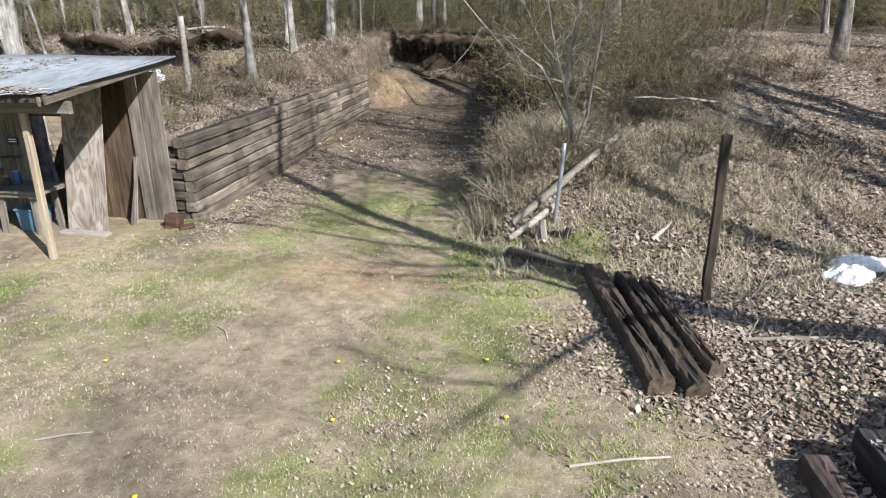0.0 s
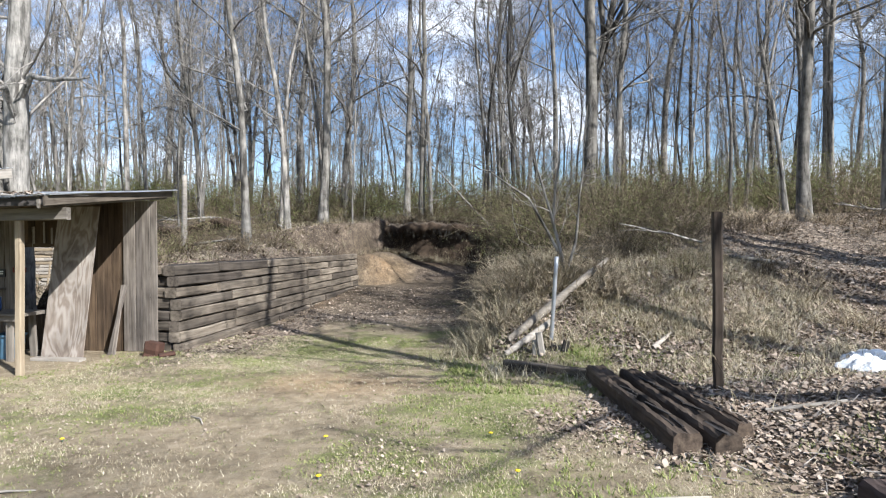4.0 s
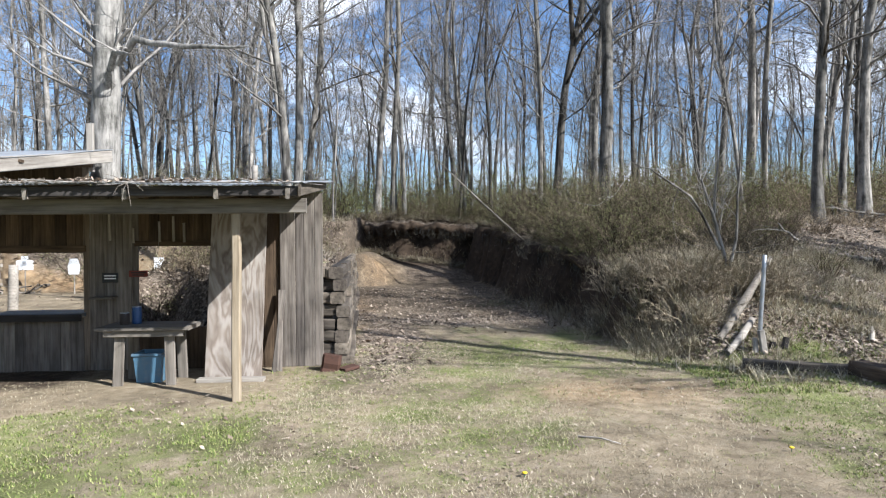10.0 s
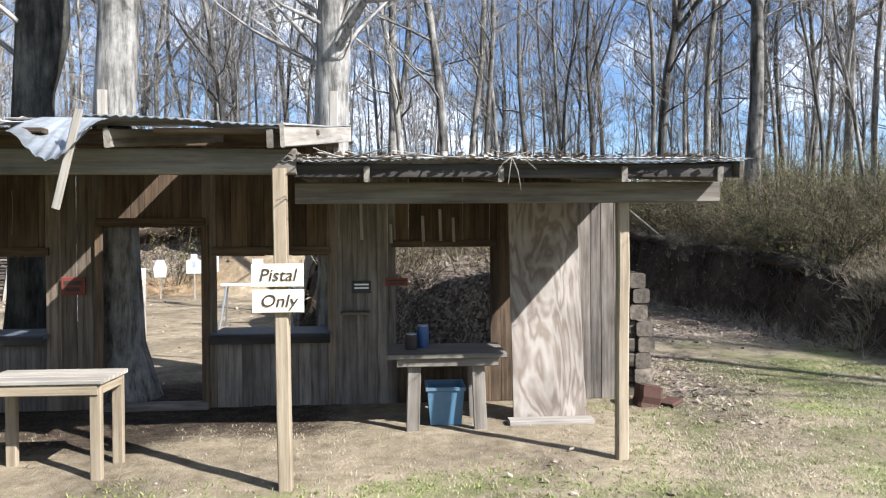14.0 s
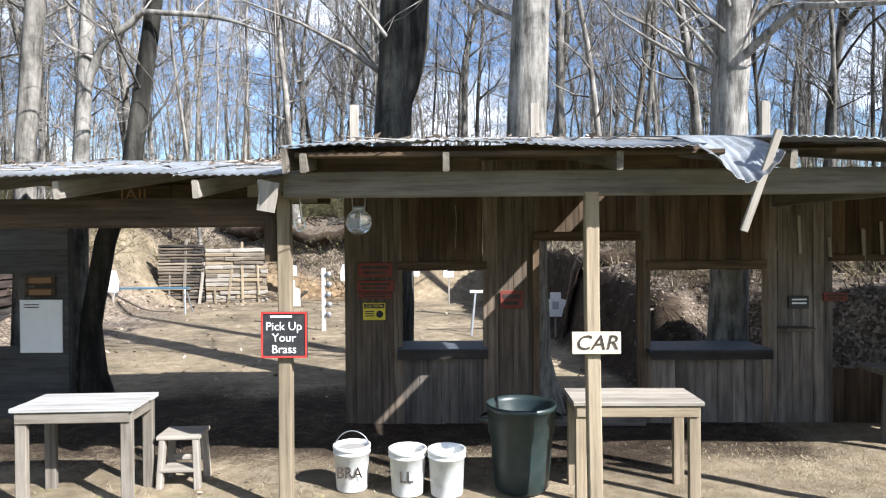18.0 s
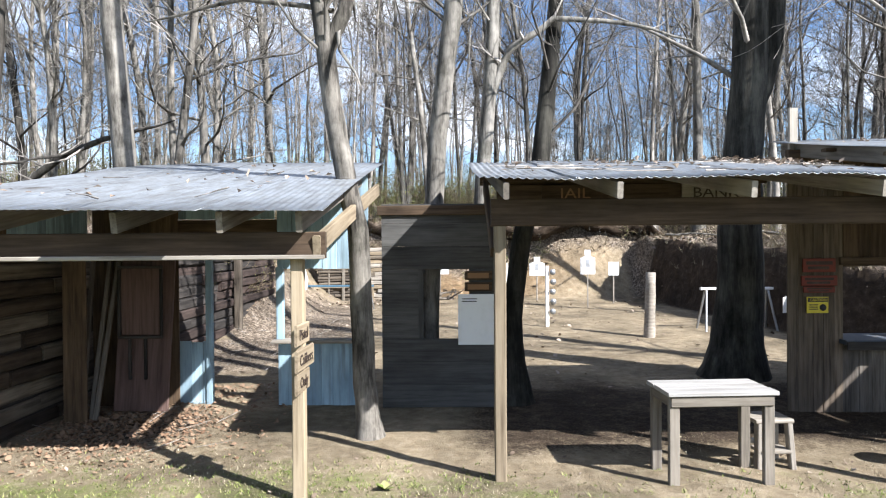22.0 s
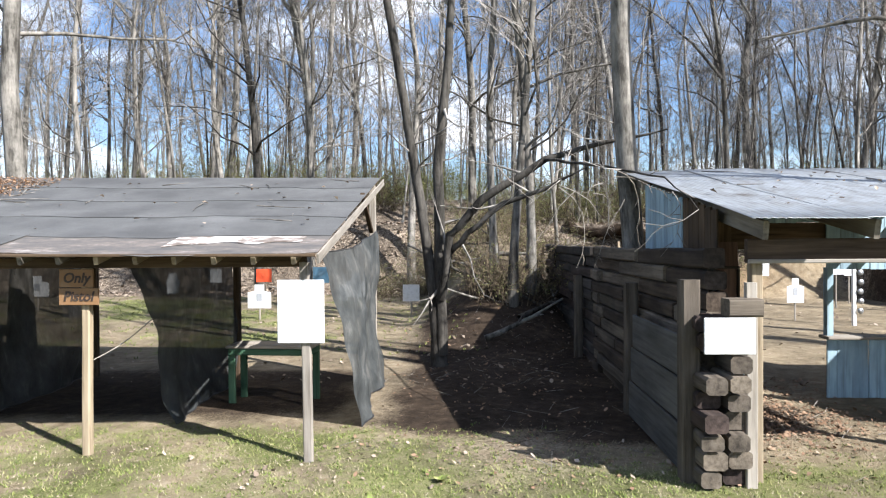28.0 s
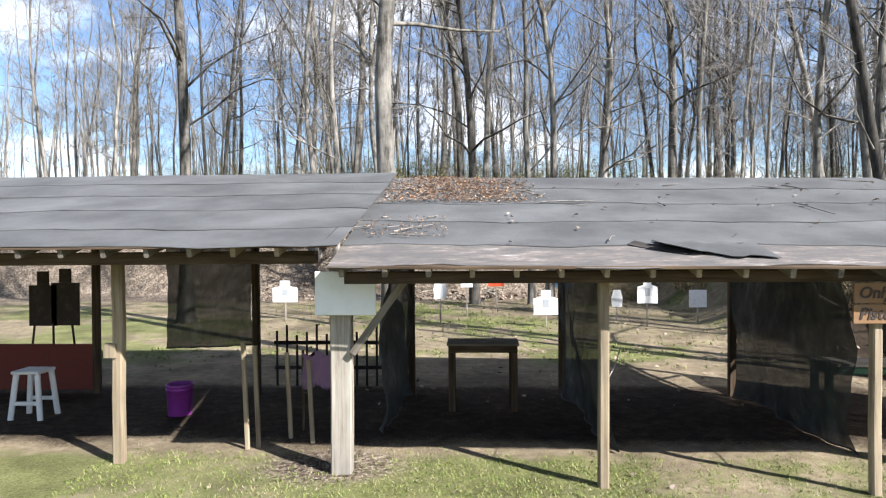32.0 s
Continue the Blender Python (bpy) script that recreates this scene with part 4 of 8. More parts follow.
# ---- undergrowth ----
def grow_shrub(seed, height, spread, stems, leaves, mat="stem"):
    r = random.Random(seed)
    st, lf = Acc(), Acc()
    for _ in range(stems):
        a, k = r.uniform(0, 6.283), math.sqrt(r.random())
        out = Vector((math.cos(a), math.sin(a), 0))
        p = out * spread * k * 0.6 + Vector((0, 0, -0.08))
        d = (out * k * 0.75 + Vector((0, 0, 1.0)) + rand_dir(r) * 0.45).normalized()
        ps, rs = [p], [r.uniform(0.006, 0.014)]
        n = 5
        hh = height * r.uniform(0.45, 1.15)
        for i in range(n):
            d = (d + rand_dir(r) * 0.30 + out * 0.10 * i * k - Vector((0, 0, 0.05 * i))).normalized()
            p = p + d * hh / n
            ps.append(p.copy())
            rs.append(rs[0] * (1 - (i + 1) / n) + 0.002)
        st.tube(ps, rs, 3)
        for _ in range(5):
            i = r.randint(1, n - 1)
            q = ps[i]
            e = (rand_dir(r) + d * 0.7 + Vector((0, 0, 0.3))).normalized() * hh * r.uniform(0.15, 0.4)
            m = q + e * 0.5 + rand_dir(r) * 0.05
            st.tube([q, m, q + e], [0.006, 0.0045, 0.0022], 3)
            e2 = (rand_dir(r) + e.normalized()).normalized() * e.length * 0.6
            st.tube([m, m + e2], [0.0042, 0.0018], 3)
            for _ in range(leaves):
                w = q + e * r.uniform(0.2, 1.0) + rand_dir(r) * 0.05
                lf.leaf(w, rand_dir(r), rand_dir(r), r.uniform(0.03, 0.058))
    return st.mesh("thicket", M[mat]), lf.mesh("foliage", M["leaf_green"], False) if leaves > 0 else None


SHRUBS = [grow_shrub(50 + k, h, s, n, lv, "pale_stem" if k == 5 else "stem") for k, (h, s, n, lv) in enumerate(((2.3, 1.1, 34, 7), (1.7, 1.2, 36, 5), (3.0, 1.1, 32, 8), (1.3, 0.9, 38, 1), (0.8, 0.7, 34, 0), (0.75, 0.9, 44, 0)))]
SHRUB_LABELS = ("twiggy leafing shrub with olive buds", "low tangled leafing shrub on the bank", "tall arching shrub with sparse green leaves", "leafless brown bramble on the slope", "low tuft of bare twigs on the bank", "pale dry bramble arching over the bank")


def shrub(kind, x, y, s=1.0):
    t = thing("shrub", x, y, land1(x, y), SHRUB_LABELS[kind], "shrub", "shrubs of the undergrowth", turn=rt.uniform(0, 360))
    sc = Matrix.Diagonal((s, s, s, 1))
    put("thicket", SHRUBS[kind][0], t, sc)
    if SHRUBS[kind][1]:
        put("foliage", SHRUBS[kind][1], t, sc)


for k in range(34):       # low brush along the right bank of the cutting
    y = 11.2 + 11.0 * rt.random()
    foot = -1.40 - 0.09 * (y - 11)
    shrub(rt.choice((0, 1, 1, 3, 4, 3)), foot + 1.0 + 2.6 * rt.random(), y, rt.uniform(0.3, 0.55) + 0.12 * float(ease(14, 19, y)))
for k in range(80):       # pale bramble over the bank's edge
    y = 10.2 + 3.0 * rt.random() if k < 26 else 12.5 + 9.0 * rt.random()
    foot = -1.40 - 0.09 * (y - 11)
    shrub(5, foot + (0.3 if k < 26 else 1.1) + 2.0 * rt.random() ** 1.3, y, rt.uniform(0.5, 1.0))
for k in range(38):       # taller brush on the crest
    y = rt.uniform(13.2, 20.8)
    shrub(rt.choice((0, 2, 2, 2, 1)), rt.uniform(-0.8, 2.6) - 0.09 * (y - 14), y, rt.uniform(0.45, 0.75) + 0.15 * float(ease(15, 18, y)))
for k in range(60):       # a belt at the edge of the wood
    y = rt.uniform(24.8, 31)
    x = rt.uniform(-16 - 0.8 * y, 0.66 * y)
    if x < -25:
        y += 7
    if -7.8 < x < -2.0 and y < 27.6:
        y += 3.0
    shrub(rt.choice((0, 0, 1, 2, 2, 3)), x, y, rt.uniform(0.6, 1.2))
for k in range(24):       # on the bank between cutting and range
    shrub(rt.choice((3, 4, 4, 1)), rt.uniform(-10.2, -7.4), rt.uniform(11.2, 23), rt.uniform(0.4, 0.8))
for k in range(34):       # thin pale stems over the slope
    shrub(rt.choice((5, 5, 4)), rt.uniform(1.2, 10), rt.uniform(9.5, 18), rt.uniform(0.45, 0.85))
for k in range(30):       # on the upper slope
    shrub(rt.choice((3, 4, 4, 4, 5)), rt.uniform(3, 12), rt.uniform(13, 22), rt.uniform(0.4, 0.75))
for k in range(30):       # the far side of the slope
    shrub(rt.choice((0, 0, 2, 1)), rt.uniform(11, 23), rt.uniform(19, 27), rt.uniform(0.6, 1.1))
for k in range(12):
    shrub(rt.choice((1, 3, 3, 0)), rt.uniform(-26.2, -23.8), rt.uniform(16, 24), rt.uniform(0.6, 1.0))
for k in range(20):       # over the end of the cutting
    shrub(rt.choice((0, 3, 4, 4, 1)), rt.uniform(-7.0, -2.4), rt.uniform(27.5, 28.6), rt.uniform(0.4, 0.7))
for k in range(10):       # in the gap beside the long shed
    shrub(rt.choice((0, 1, 2)), rt.uniform(-29.5, -25.2), rt.uniform(21.5, 25.0), rt.uniform(0.5, 0.8))
for k in range(14):       # behind the blue shed and the tie wall
    shrub(rt.choice((0, 3, 1, 2)), rt.uniform(-27.5, -22.5), rt.uniform(24.5, 27), rt.uniform(0.6, 1.0))


def thicket(name, label, count, seed, which, place=None, grown=(0.8, 1.5)):
    """Far undergrowth joined into one gathering."""
    r = random.Random(seed)
    vv, ff, n0 = [], [], 0
    for _ in range(count):
        kd = r.choice((0, 0, 1, 2, 2, 2))
        me = SHRUBS[kd][which]
        v = np.empty(len(me.vertices) * 3)
        me.vertices.foreach_get("co", v)
        v = v.reshape(-1, 3)
        y = 28 + 26 * r.random() ** 1.2
        x = r.uniform(-20 - 0.85 * y, 0.70 * y)
        if place:
            x, y = place(r)
        a, s = r.uniform(0, 6.28), r.uniform(*grown)
        if x < -25 and y < 36:
            y += 8
        q = v @ np.array([[math.cos(a), math.sin(a), 0], [-math.sin(a), math.cos(a), 0], [0, 0, 1]]) * s + np.array([x, y, land1(x, y)])
        vv.append(q)
        ff += [tuple(i + n0 for i in p.vertices) for p in me.polygons]
        n0 += len(q)
    me = mesh_of(name, np.concatenate(vv).tolist(), ff, M["stem" if which == 0 else "leaf_green"])
    tagged(new(name, me), label, "undergrowth", "", "stuff")


thicket("undergrowth", "olive-brown tangle of undergrowth stems in the woods", 130, 77, 0)
thicket("undergrowth", "olive green spring leaves of the woodland undergrowth", 560, 77, 1)


def over_cutting(r):
    y = r.uniform(14.5, 26.6)
    return -0.45 - 0.09 * (y - 11) + 2.0 * r.random(), y


thicket("brush", "dense brown brush over the deep end of the cutting", 50, 31, 0, over_cutting, (0.5, 0.85))
thicket("brush", "olive leaves of the brush over the cutting", 40, 31, 1, over_cutting, (0.5, 0.85))


def earth_lip(label, line, seed, out=0.45, thick=0.2, back=(0.0, 1.0), jag=1.0, drop=0.05):
    """A ragged turf edge that overhangs an eroded bank, with roots below it."""
    r = random.Random(seed)
    rows = [[] for _ in range(5)]
    roots = Acc()
    for k in range(len(line) * 8 - 7):
        i, u = divmod(k, 8)
        x0, y0 = line[i]
        x1, y1 = line[min(i + 1, len(line) - 1)]
        x, y = x0 + (x1 - x0) * u / 8, y0 + (y1 - y0) * u / 8
        bx, by = back
        z = land1(x + 0.75 * bx, y + 0.75 * by) - drop - jag * (0.12 * math.sin(k * 0.7 + seed) + 0.06 * math.sin(k * 1.9 + seed * 2))
        o = out * (0.75 + 0.28 * math.sin(k * 0.37 + seed) + r.uniform(-0.1, 0.1))
        th = thick * (1.05 + jag * r.uniform(-0.35, 0.35))
        j1, j2 = r.uniform(-.05, .05), r.uniform(-.05, .05)
        rows[0].append((x + 0.9 * bx, y + 0.9 * by, land1(x + 0.9 * bx, y + 0.9 * by) + 0.012))
        rows[1].append((x + 0.15 * bx, y + 0.15 * by, z + r.uniform(-0.02, 0.05)))
        rows[2].append((x - o * bx + j1 * by, y - o * by + j1 * bx, z - 0.09 + jag * r.uniform(-0.05, 0.05)))
        rows[3].append((x - (o - 0.07) * bx + j2 * by, y - (o - 0.07) * by + j2 * bx, z - 0.08 - th))
        rows[4].append((x + 0.35 * bx, y + 0.35 * by, z - 0.30 - th))
        for _ in range(3):
            q = o * r.uniform(0.2, 1)
            p = Vector((x - q * bx + r.uniform(-.1, .1), y - q * by + r.uniform(-.1, .1), z - 0.12 - th * 0.5))
            ps = [p]
            for _ in range(4):
                p = p + Vector((r.uniform(-.07, .07), r.uniform(-.07, .05), -r.uniform(0.04, 0.16)))
                ps.append(p)
            roots.tube(ps, [0.010, 0.008, 0.006, 0.004, 0.002], 3)
    nc = len(rows[0])
    vs = [p for row in rows for p in row]
    fs = [(i * nc + j, i * nc + j + 1, (i + 1) * nc + j + 1, (i + 1) * nc + j) for i in range(4) for j in range(nc - 1)]
    me = mesh_of("earth_bank", vs, fs, M["ground"], True)
    # underside rows fully dark: shade below the overhang, painted in
    for key, val in (("litter", 0.75), ("grass", 0.0), ("clay", 0.3), ("soil_shade", 0.3)):
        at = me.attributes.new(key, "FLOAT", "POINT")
        at.data.foreach_set("value", [1.0 if key == "soil_shade" and k >= 2 * nc else val for k in range(len(vs))])
    t = thing("earth_bank", 0, 0, 0, label, "bank", "", "structure")
    put("turf", me, t)
    put("roots", roots.mesh("roots", M["bark_dark"]), t)


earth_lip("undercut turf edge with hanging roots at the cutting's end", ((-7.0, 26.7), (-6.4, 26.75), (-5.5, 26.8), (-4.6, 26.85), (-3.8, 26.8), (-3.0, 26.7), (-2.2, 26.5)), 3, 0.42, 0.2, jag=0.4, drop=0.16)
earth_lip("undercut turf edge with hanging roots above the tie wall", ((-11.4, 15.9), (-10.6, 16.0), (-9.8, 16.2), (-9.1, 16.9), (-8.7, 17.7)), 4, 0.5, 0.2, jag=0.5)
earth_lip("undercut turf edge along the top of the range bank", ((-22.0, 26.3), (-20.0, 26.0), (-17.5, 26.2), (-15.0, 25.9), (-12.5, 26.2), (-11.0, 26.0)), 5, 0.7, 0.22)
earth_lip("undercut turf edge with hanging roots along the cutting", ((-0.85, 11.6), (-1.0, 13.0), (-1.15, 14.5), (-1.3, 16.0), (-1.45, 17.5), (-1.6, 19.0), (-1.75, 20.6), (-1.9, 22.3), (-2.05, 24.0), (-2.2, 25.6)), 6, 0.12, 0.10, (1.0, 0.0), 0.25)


# ---- lettering ----
def lettering(parent, words, x, y, z, size, mat, squeeze=1.0, tilt=0.0, name="lettering", font_shear=0.0, turn=0.0, bold=0.0):
    """Raised words facing the front (-y), centred at x, z in the parent's space."""
    cu = bpy.data.curves.new("words", "FONT")
    cu.body, cu.size, cu.align_x, cu.align_y, cu.extrude, cu.shear = words, size, "CENTER", "CENTER", 0.002, font_shear
    cu.resolution_u, cu.offset = 3, bold
    tmp = bpy.data.objects.new("words", cu)
    scene.collection.objects.link(tmp)
    bpy.context.view_layer.update()
    me = bpy.data.meshes.new_from_object(tmp.evaluated_get(bpy.context.evaluated_depsgraph_get()))
    bpy.data.objects.remove(tmp)
    me.materials.clear()
    me.materials.append(M[mat])
    return put(name, me, parent, pose(x, y, z, 90, 0, turn) @ Matrix.Rotation(radians(tilt), 4, "Z") @ Matrix.Diagonal((squeeze, 1, 1, 1)))


def grid_sheet(name, rows, mat, thick=0.0, smooth=True):
    """A sheet through rows of points; with a thickness it gets an underside and edges."""
    nr, nc = len(rows), len(rows[0])
    vs = [tuple(p) for row in rows for p in row]
    fs = [(i * nc + j, i * nc + j + 1, (i + 1) * nc + j + 1, (i + 1) * nc + j) for i in range(nr - 1) for j in range(nc - 1)]
    if thick:
        n = len(vs)
        vs += [(x, y, z - thick) for x, y, z in vs]
        fs += [tuple(reversed([k + n for k in f])) for f in fs]
        for i in range(nr - 1):
            for j in (0, nc - 1):
                a, b = i * nc + j, (i + 1) * nc + j
                fs.append((a, b, b + n, a + n))
        for j in range(nc - 1):
            for i in (0, nr - 1):
                a, b = i * nc + j, i * nc + j + 1
                fs.append((a, b, b + n, a + n))
    return mesh_of(name, vs, fs, M[mat] if isinstance(mat, str) else mat, smooth)


def corrugated(parent, x0, x1, yf, zf, yb, zb, seed, mat="galv", sheet=0.82, bend=0.0, skew=0.0, rib=0.0062):
    """Corrugated roof sheets side by side, from the front edge (yf, zf) to the back (yb, zb)."""
    r = random.Random(seed)
    n = max(1, round((x1 - x0) / sheet))
    w = (x1 - x0) / n
    for k in range(n):
        lift, slide = r.uniform(0.0, 0.012) + 0.008 * (k % 2), r.uniform(-0.05, 0.05)
        rows = []
        for i in range(6):
            u = i / 5
            row = []
            cols = int(w / 0.0095) + 3
            for j in range(cols + 1):
                x = x0 + k * w - 0.02 + (w + 0.04) * j / cols
                wave = rib * math.sin((x - x0) * 2 * math.pi / 0.066)
                sag = bend * math.sin(x * 2.3 + seed) * (1 - u) ** 2 + 0.012 * math.sin(x * 1.3 + u * 5 + seed)
                row.append((x + skew * u, yf + (yb - yf) * u + slide * (1 - u), zf + (zb - zf) * u + wave + lift + sag))
            rows.append(row)
        put("roof_sheet", grid_sheet("roof_sheet", rows, mat, 0.004), parent)


def debris(name, label, x0, x1, plane, leaves, sticks, seed, size=(0.05, 0.09), cx=None, mat="leaf_dead"):
    """Dead leaves and twigs lying on a roof; plane(x, y) gives its height."""
    r = random.Random(seed)
    lf, st = Acc(), Acc()
    for _ in range(leaves):
        x, y = x0[0] + (x1[0] - x0[0]) * (r.betavariate(2, 2) if cx else r.random()), x0[1] + (x1[1] - x0[1]) * r.random()
        d = Vector((r.uniform(-1, 1), r.uniform(-1, 1), r.uniform(-0.15, 0.3))).normalized()
        lf.leaf(Vector((x, y, plane(x, y) + r.uniform(0.012, 0.04))), d, Vector((-d.y, d.x, r.uniform(-0.3, 0.3))).normalized(), r.uniform(*size), r.uniform(0, 0.3))
    for _ in range(sticks):
        x, y = r.uniform(x0[0], x1[0]), r.uniform(x0[1], x1[1])
        a, ln = r.uniform(0, 6.283), r.uniform(0.15, 0.7)
        ps = []
        for k in range(4):
            xx, yy = x + math.cos(a) * ln * k / 3 + r.uniform(-0.03, 0.03), y + math.sin(a) * ln * k / 3 + r.uniform(-0.03, 0.03)
            ps.append(Vector((xx, yy, plane(min(max(xx, x0[0] - .1), x1[0] + .1), min(max(yy, x0[1]), x1[1])) + 0.02)))
        st.tube(ps, [0.008, 0.007, 0.005, 0.003], 4)
    v = lf.v + st.v
    f = lf.f + [tuple(i + len(lf.v) for i in q) for q in st.f]
    me = mesh_of(name, v, f, [M[mat], M["twig"]])
    for k, pl in enumerate(me.polygons):
        pl.material_index = 0 if k < len(lf.f) else 1
    return tagged(new(name, me), label, "leaf litter", "", "stuff")


def boards(parent, x0, x1, y, z0, z1, seed, mat="grey", width=0.15, thick=0.022, ragged=0.02, gap=0.0005, name="board"):
    """Upright boards side by side, facing the front."""
    r = random.Random(seed)
    x = x0
    while x < x1 - 0.02:
        w = min(width * r.uniform(0.75, 1.3), x1 - x)
        if x1 - x - w < 0.05:
            w = x1 - x
        yy = y + r.uniform(-0.006, 0.006)
        stick(parent, name, (x + w / 2, yy, z0 + r.uniform(0, ragged * 0.5)), (x + w / 2 + r.uniform(-0.004, 0.004), yy, z1 + r.uniform(-ragged, ragged * 0.3)), w - gap, thick, mat, (0, -1, 0), 0.003)
        x += w


def round_post(parent, name, x, y, z0, z1, r0, mat, lean=(0.0, 0.0), sides=10, r1=None):
    a = Acc()
    n = 6
    pts = [Vector((x + lean[0] * k / n, y + lean[1] * k / n, z0 + (z1 - z0) * k / n)) for k in range(n + 1)]
    rr = [(r0 + ((r1 or r0) - r0) * k / n) * (1 + 0.05 * math.sin(k * 2.1 + x)) for k in range(n + 1)]
    a.tube(pts, rr, sides, True)
    return put(name, a.mesh(name, M[mat]), parent)


# ---- shed with the plywood panel, at the end of the row ----
A = thing("open_shed", 0, 0, 0, "weathered open-fronted board shed with a corrugated roof", "shed")
a_roof = lambda x, y: 2.47 + (y - 7.38) / 2.96 * 0.32
stick(A, "post", (-7.45, 7.82, -0.05), (-7.43, 7.82, 2.18), 0.10, 0.09, "post", (0, -1, 0), 0.012, 0.006, 5)
slab(A, "beam", -10.15, -6.62, 7.74, 7.82, 2.17, 2.34, "beam", 0.008)
for x in (-9.55, -8.52, -7.55, -6.78):
    stick(A, "rafter", (x, 7.42, 2.37), (x, 10.3, 2.69), 0.045, 0.12, "beam", (0, 0, 1))
stick(A, "fascia", (-6.64, 7.36, 2.40), (-6.70, 10.34, 2.73), 0.03, 0.13, "tie")
# added strip that makes the underside of the eave dark
slab(A, "eave_board", -10.1, -6.68, 7.44, 7.465, 2.345, 2.455, "char", 0.006)
corrugated(A, -10.20, -6.60, 7.36, 2.47, 10.36, 2.79, 3, bend=0.015)
boards(A, -10.12, -9.36, 9.95, 0.0, 2.62, 11)
boards(A, -9.36, -8.27, 9.95, 1.82, 2.64, 12, "brown", ragged=0.03, gap=0.0015)
boards(A, -9.36, -8.27, 9.95, 0.0, 0.62, 13, "brown")
boards(A, -8.27, -7.30, 9.95, 0.0, 2.62, 14, "brown")
slab(A, "rail", -9.40, -8.2, 9.90, 9.935, 1.80, 1.88, "brown")
boards(A, -7.32, -6.70, 9.90, 0.0, 2.60, 15, "grey", 0.17, ragged=0.05)
stick(A, "plywood_panel", (-7.79, 9.02, 0.06), (-7.77, 9.42, 2.46), 0.75, 0.018, "ply", (0, -1, 0), 0.003, label="grey plywood sheet leaning against the wall")
slab(A, "sill", -8.22, -7.36, 8.86, 9.02, 0.0, 0.06, "pale")
for x, dx in ((-7.36, 0.10), (-7.28, -0.03)):
    stick(A, "brace", (x, 9.55, 0.0), (x + dx, 9.86, 1.15), 0.07, 0.02, "grey", (0, -1, 0))
for x, ln in ((-9.75, 0.42), (-9.05, 0.30), (-8.85, 0.36), (-8.70, 0.28), (-9.42, 0.22)):
    stick(A, "loose_lath", (x, 9.90, 1.80 + ln * 1.2), (x + 0.01, 9.89, 1.80 + ln * 0.2), 0.035, 0.012, "pale", (0, -1, 0))
debris("roof_litter", "dry leaves and twigs lying on the corrugated roof", (-10.1, 7.45), (-8.0, 9.9), a_roof, 160, 60, 4)
debris("roof_litter", "twigs and leaf clumps caught along the eave", (-10.1, 7.33), (-6.8, 7.6), a_roof, 260, 70, 44)

bench = thing("workbench", -8.85, 9.05, 0, "rough plank workbench with splayed legs inside the shed", "table")
slab(bench, "top", -0.58, 0.58, -0.34, 0.34, 0.72, 0.77, "beam", 0.008)
for sx, sy in ((-0.32, -0.24), (0.30, -0.24), (-0.32, 0.24), (0.30, 0.24)):
    stick(bench, "leg", (sx * 1.08, sy, -0.02), (sx, sy * 0.9, 0.73), 0.13, 0.04, "beam", (0, -1, 0))
slab(bench, "crosspiece", -0.50, 0.50, -0.30, -0.26, 0.64, 0.72, "beam")


def lathe(parent, name, prof, mat, seg=20, m=None, label="", smooth=True):
    """A turned shape from a profile of (radius, height)."""
    vs, fs = [], []
    for r, z in prof:
        for k in range(seg):
            t = 2 * math.pi * k / seg
            vs.append((r * math.cos(t), r * math.sin(t), z))
    for i in range(len(prof) - 1):
        for k in range(seg):
            a, b = i * seg + k, i * seg + (k + 1) % seg
            fs.append((a, b, b + seg, a + seg))
    me = mesh_of(name, vs, fs, M[mat] if isinstance(mat, str) else mat, smooth)
    return put(name, me, parent, m, label)


for x, y, h, mt, lb in ((-9.08, 9.15, 0.22, "tank", "blue tin can on the workbench"), (-9.20, 9.05, 0.15, "ink", "small dark bottle on the workbench")):
    c = thing("can", x, y, 0.77, lb, "can")
    lathe(c, "body", ((0.001, 0), (0.06, 0), (0.062, 0.01), (0.062, h - 0.02), (0.055, h)), mt)
    lathe(c, "lid", ((0.055, h), (0.055, h + 0.01), (0.001, h + 0.012)), "steel")
tub = thing("storage_tub", -8.86, 9.10, 0, "grey-blue plastic tub under the workbench", "tub")
lathe(tub, "body", ((0.001, 0.01), (0.20, 0.0), (0.22, 0.02), (0.26, 0.36), (0.285, 0.37), (0.285, 0.40), (0.25, 0.40), (0.24, 0.36), (0.20, 0.03), (0.001, 0.03)), "skyblue", 4, pose(0, 0, 0, 0, 0, 45), smooth=False)
blk = thing("iron_box", -6.55, 9.55, 0, "rusty iron box on the ground beside the shed", "box")
stick(blk, "body", (-0.02, 0, -0.03), (0.03, 0.02, 0.26), 0.26, 0.22, "rust", (0, -1, 0), 0.03, 0.012, 5)
stick(blk, "fallen_plate", (0.14, -0.10, 0.03), (0.34, 0.06, 0.05), 0.20, 0.05, "rust", (0, 0, 1), 0.02, 0.008, 4)
sl = thing("note_sign", -9.75, 9.92, 1.28, "small dark sign hanging on the shed wall", "sign")
slab(sl, "board", -0.11, 0.11, -0.02, 0.0, 0, 0.14, "black")
for z in (0.09, 0.05):
    slab(sl, "text_bar", -0.08, 0.08, -0.024, -0.021, z, z + 0.018, "snow", 0.001)

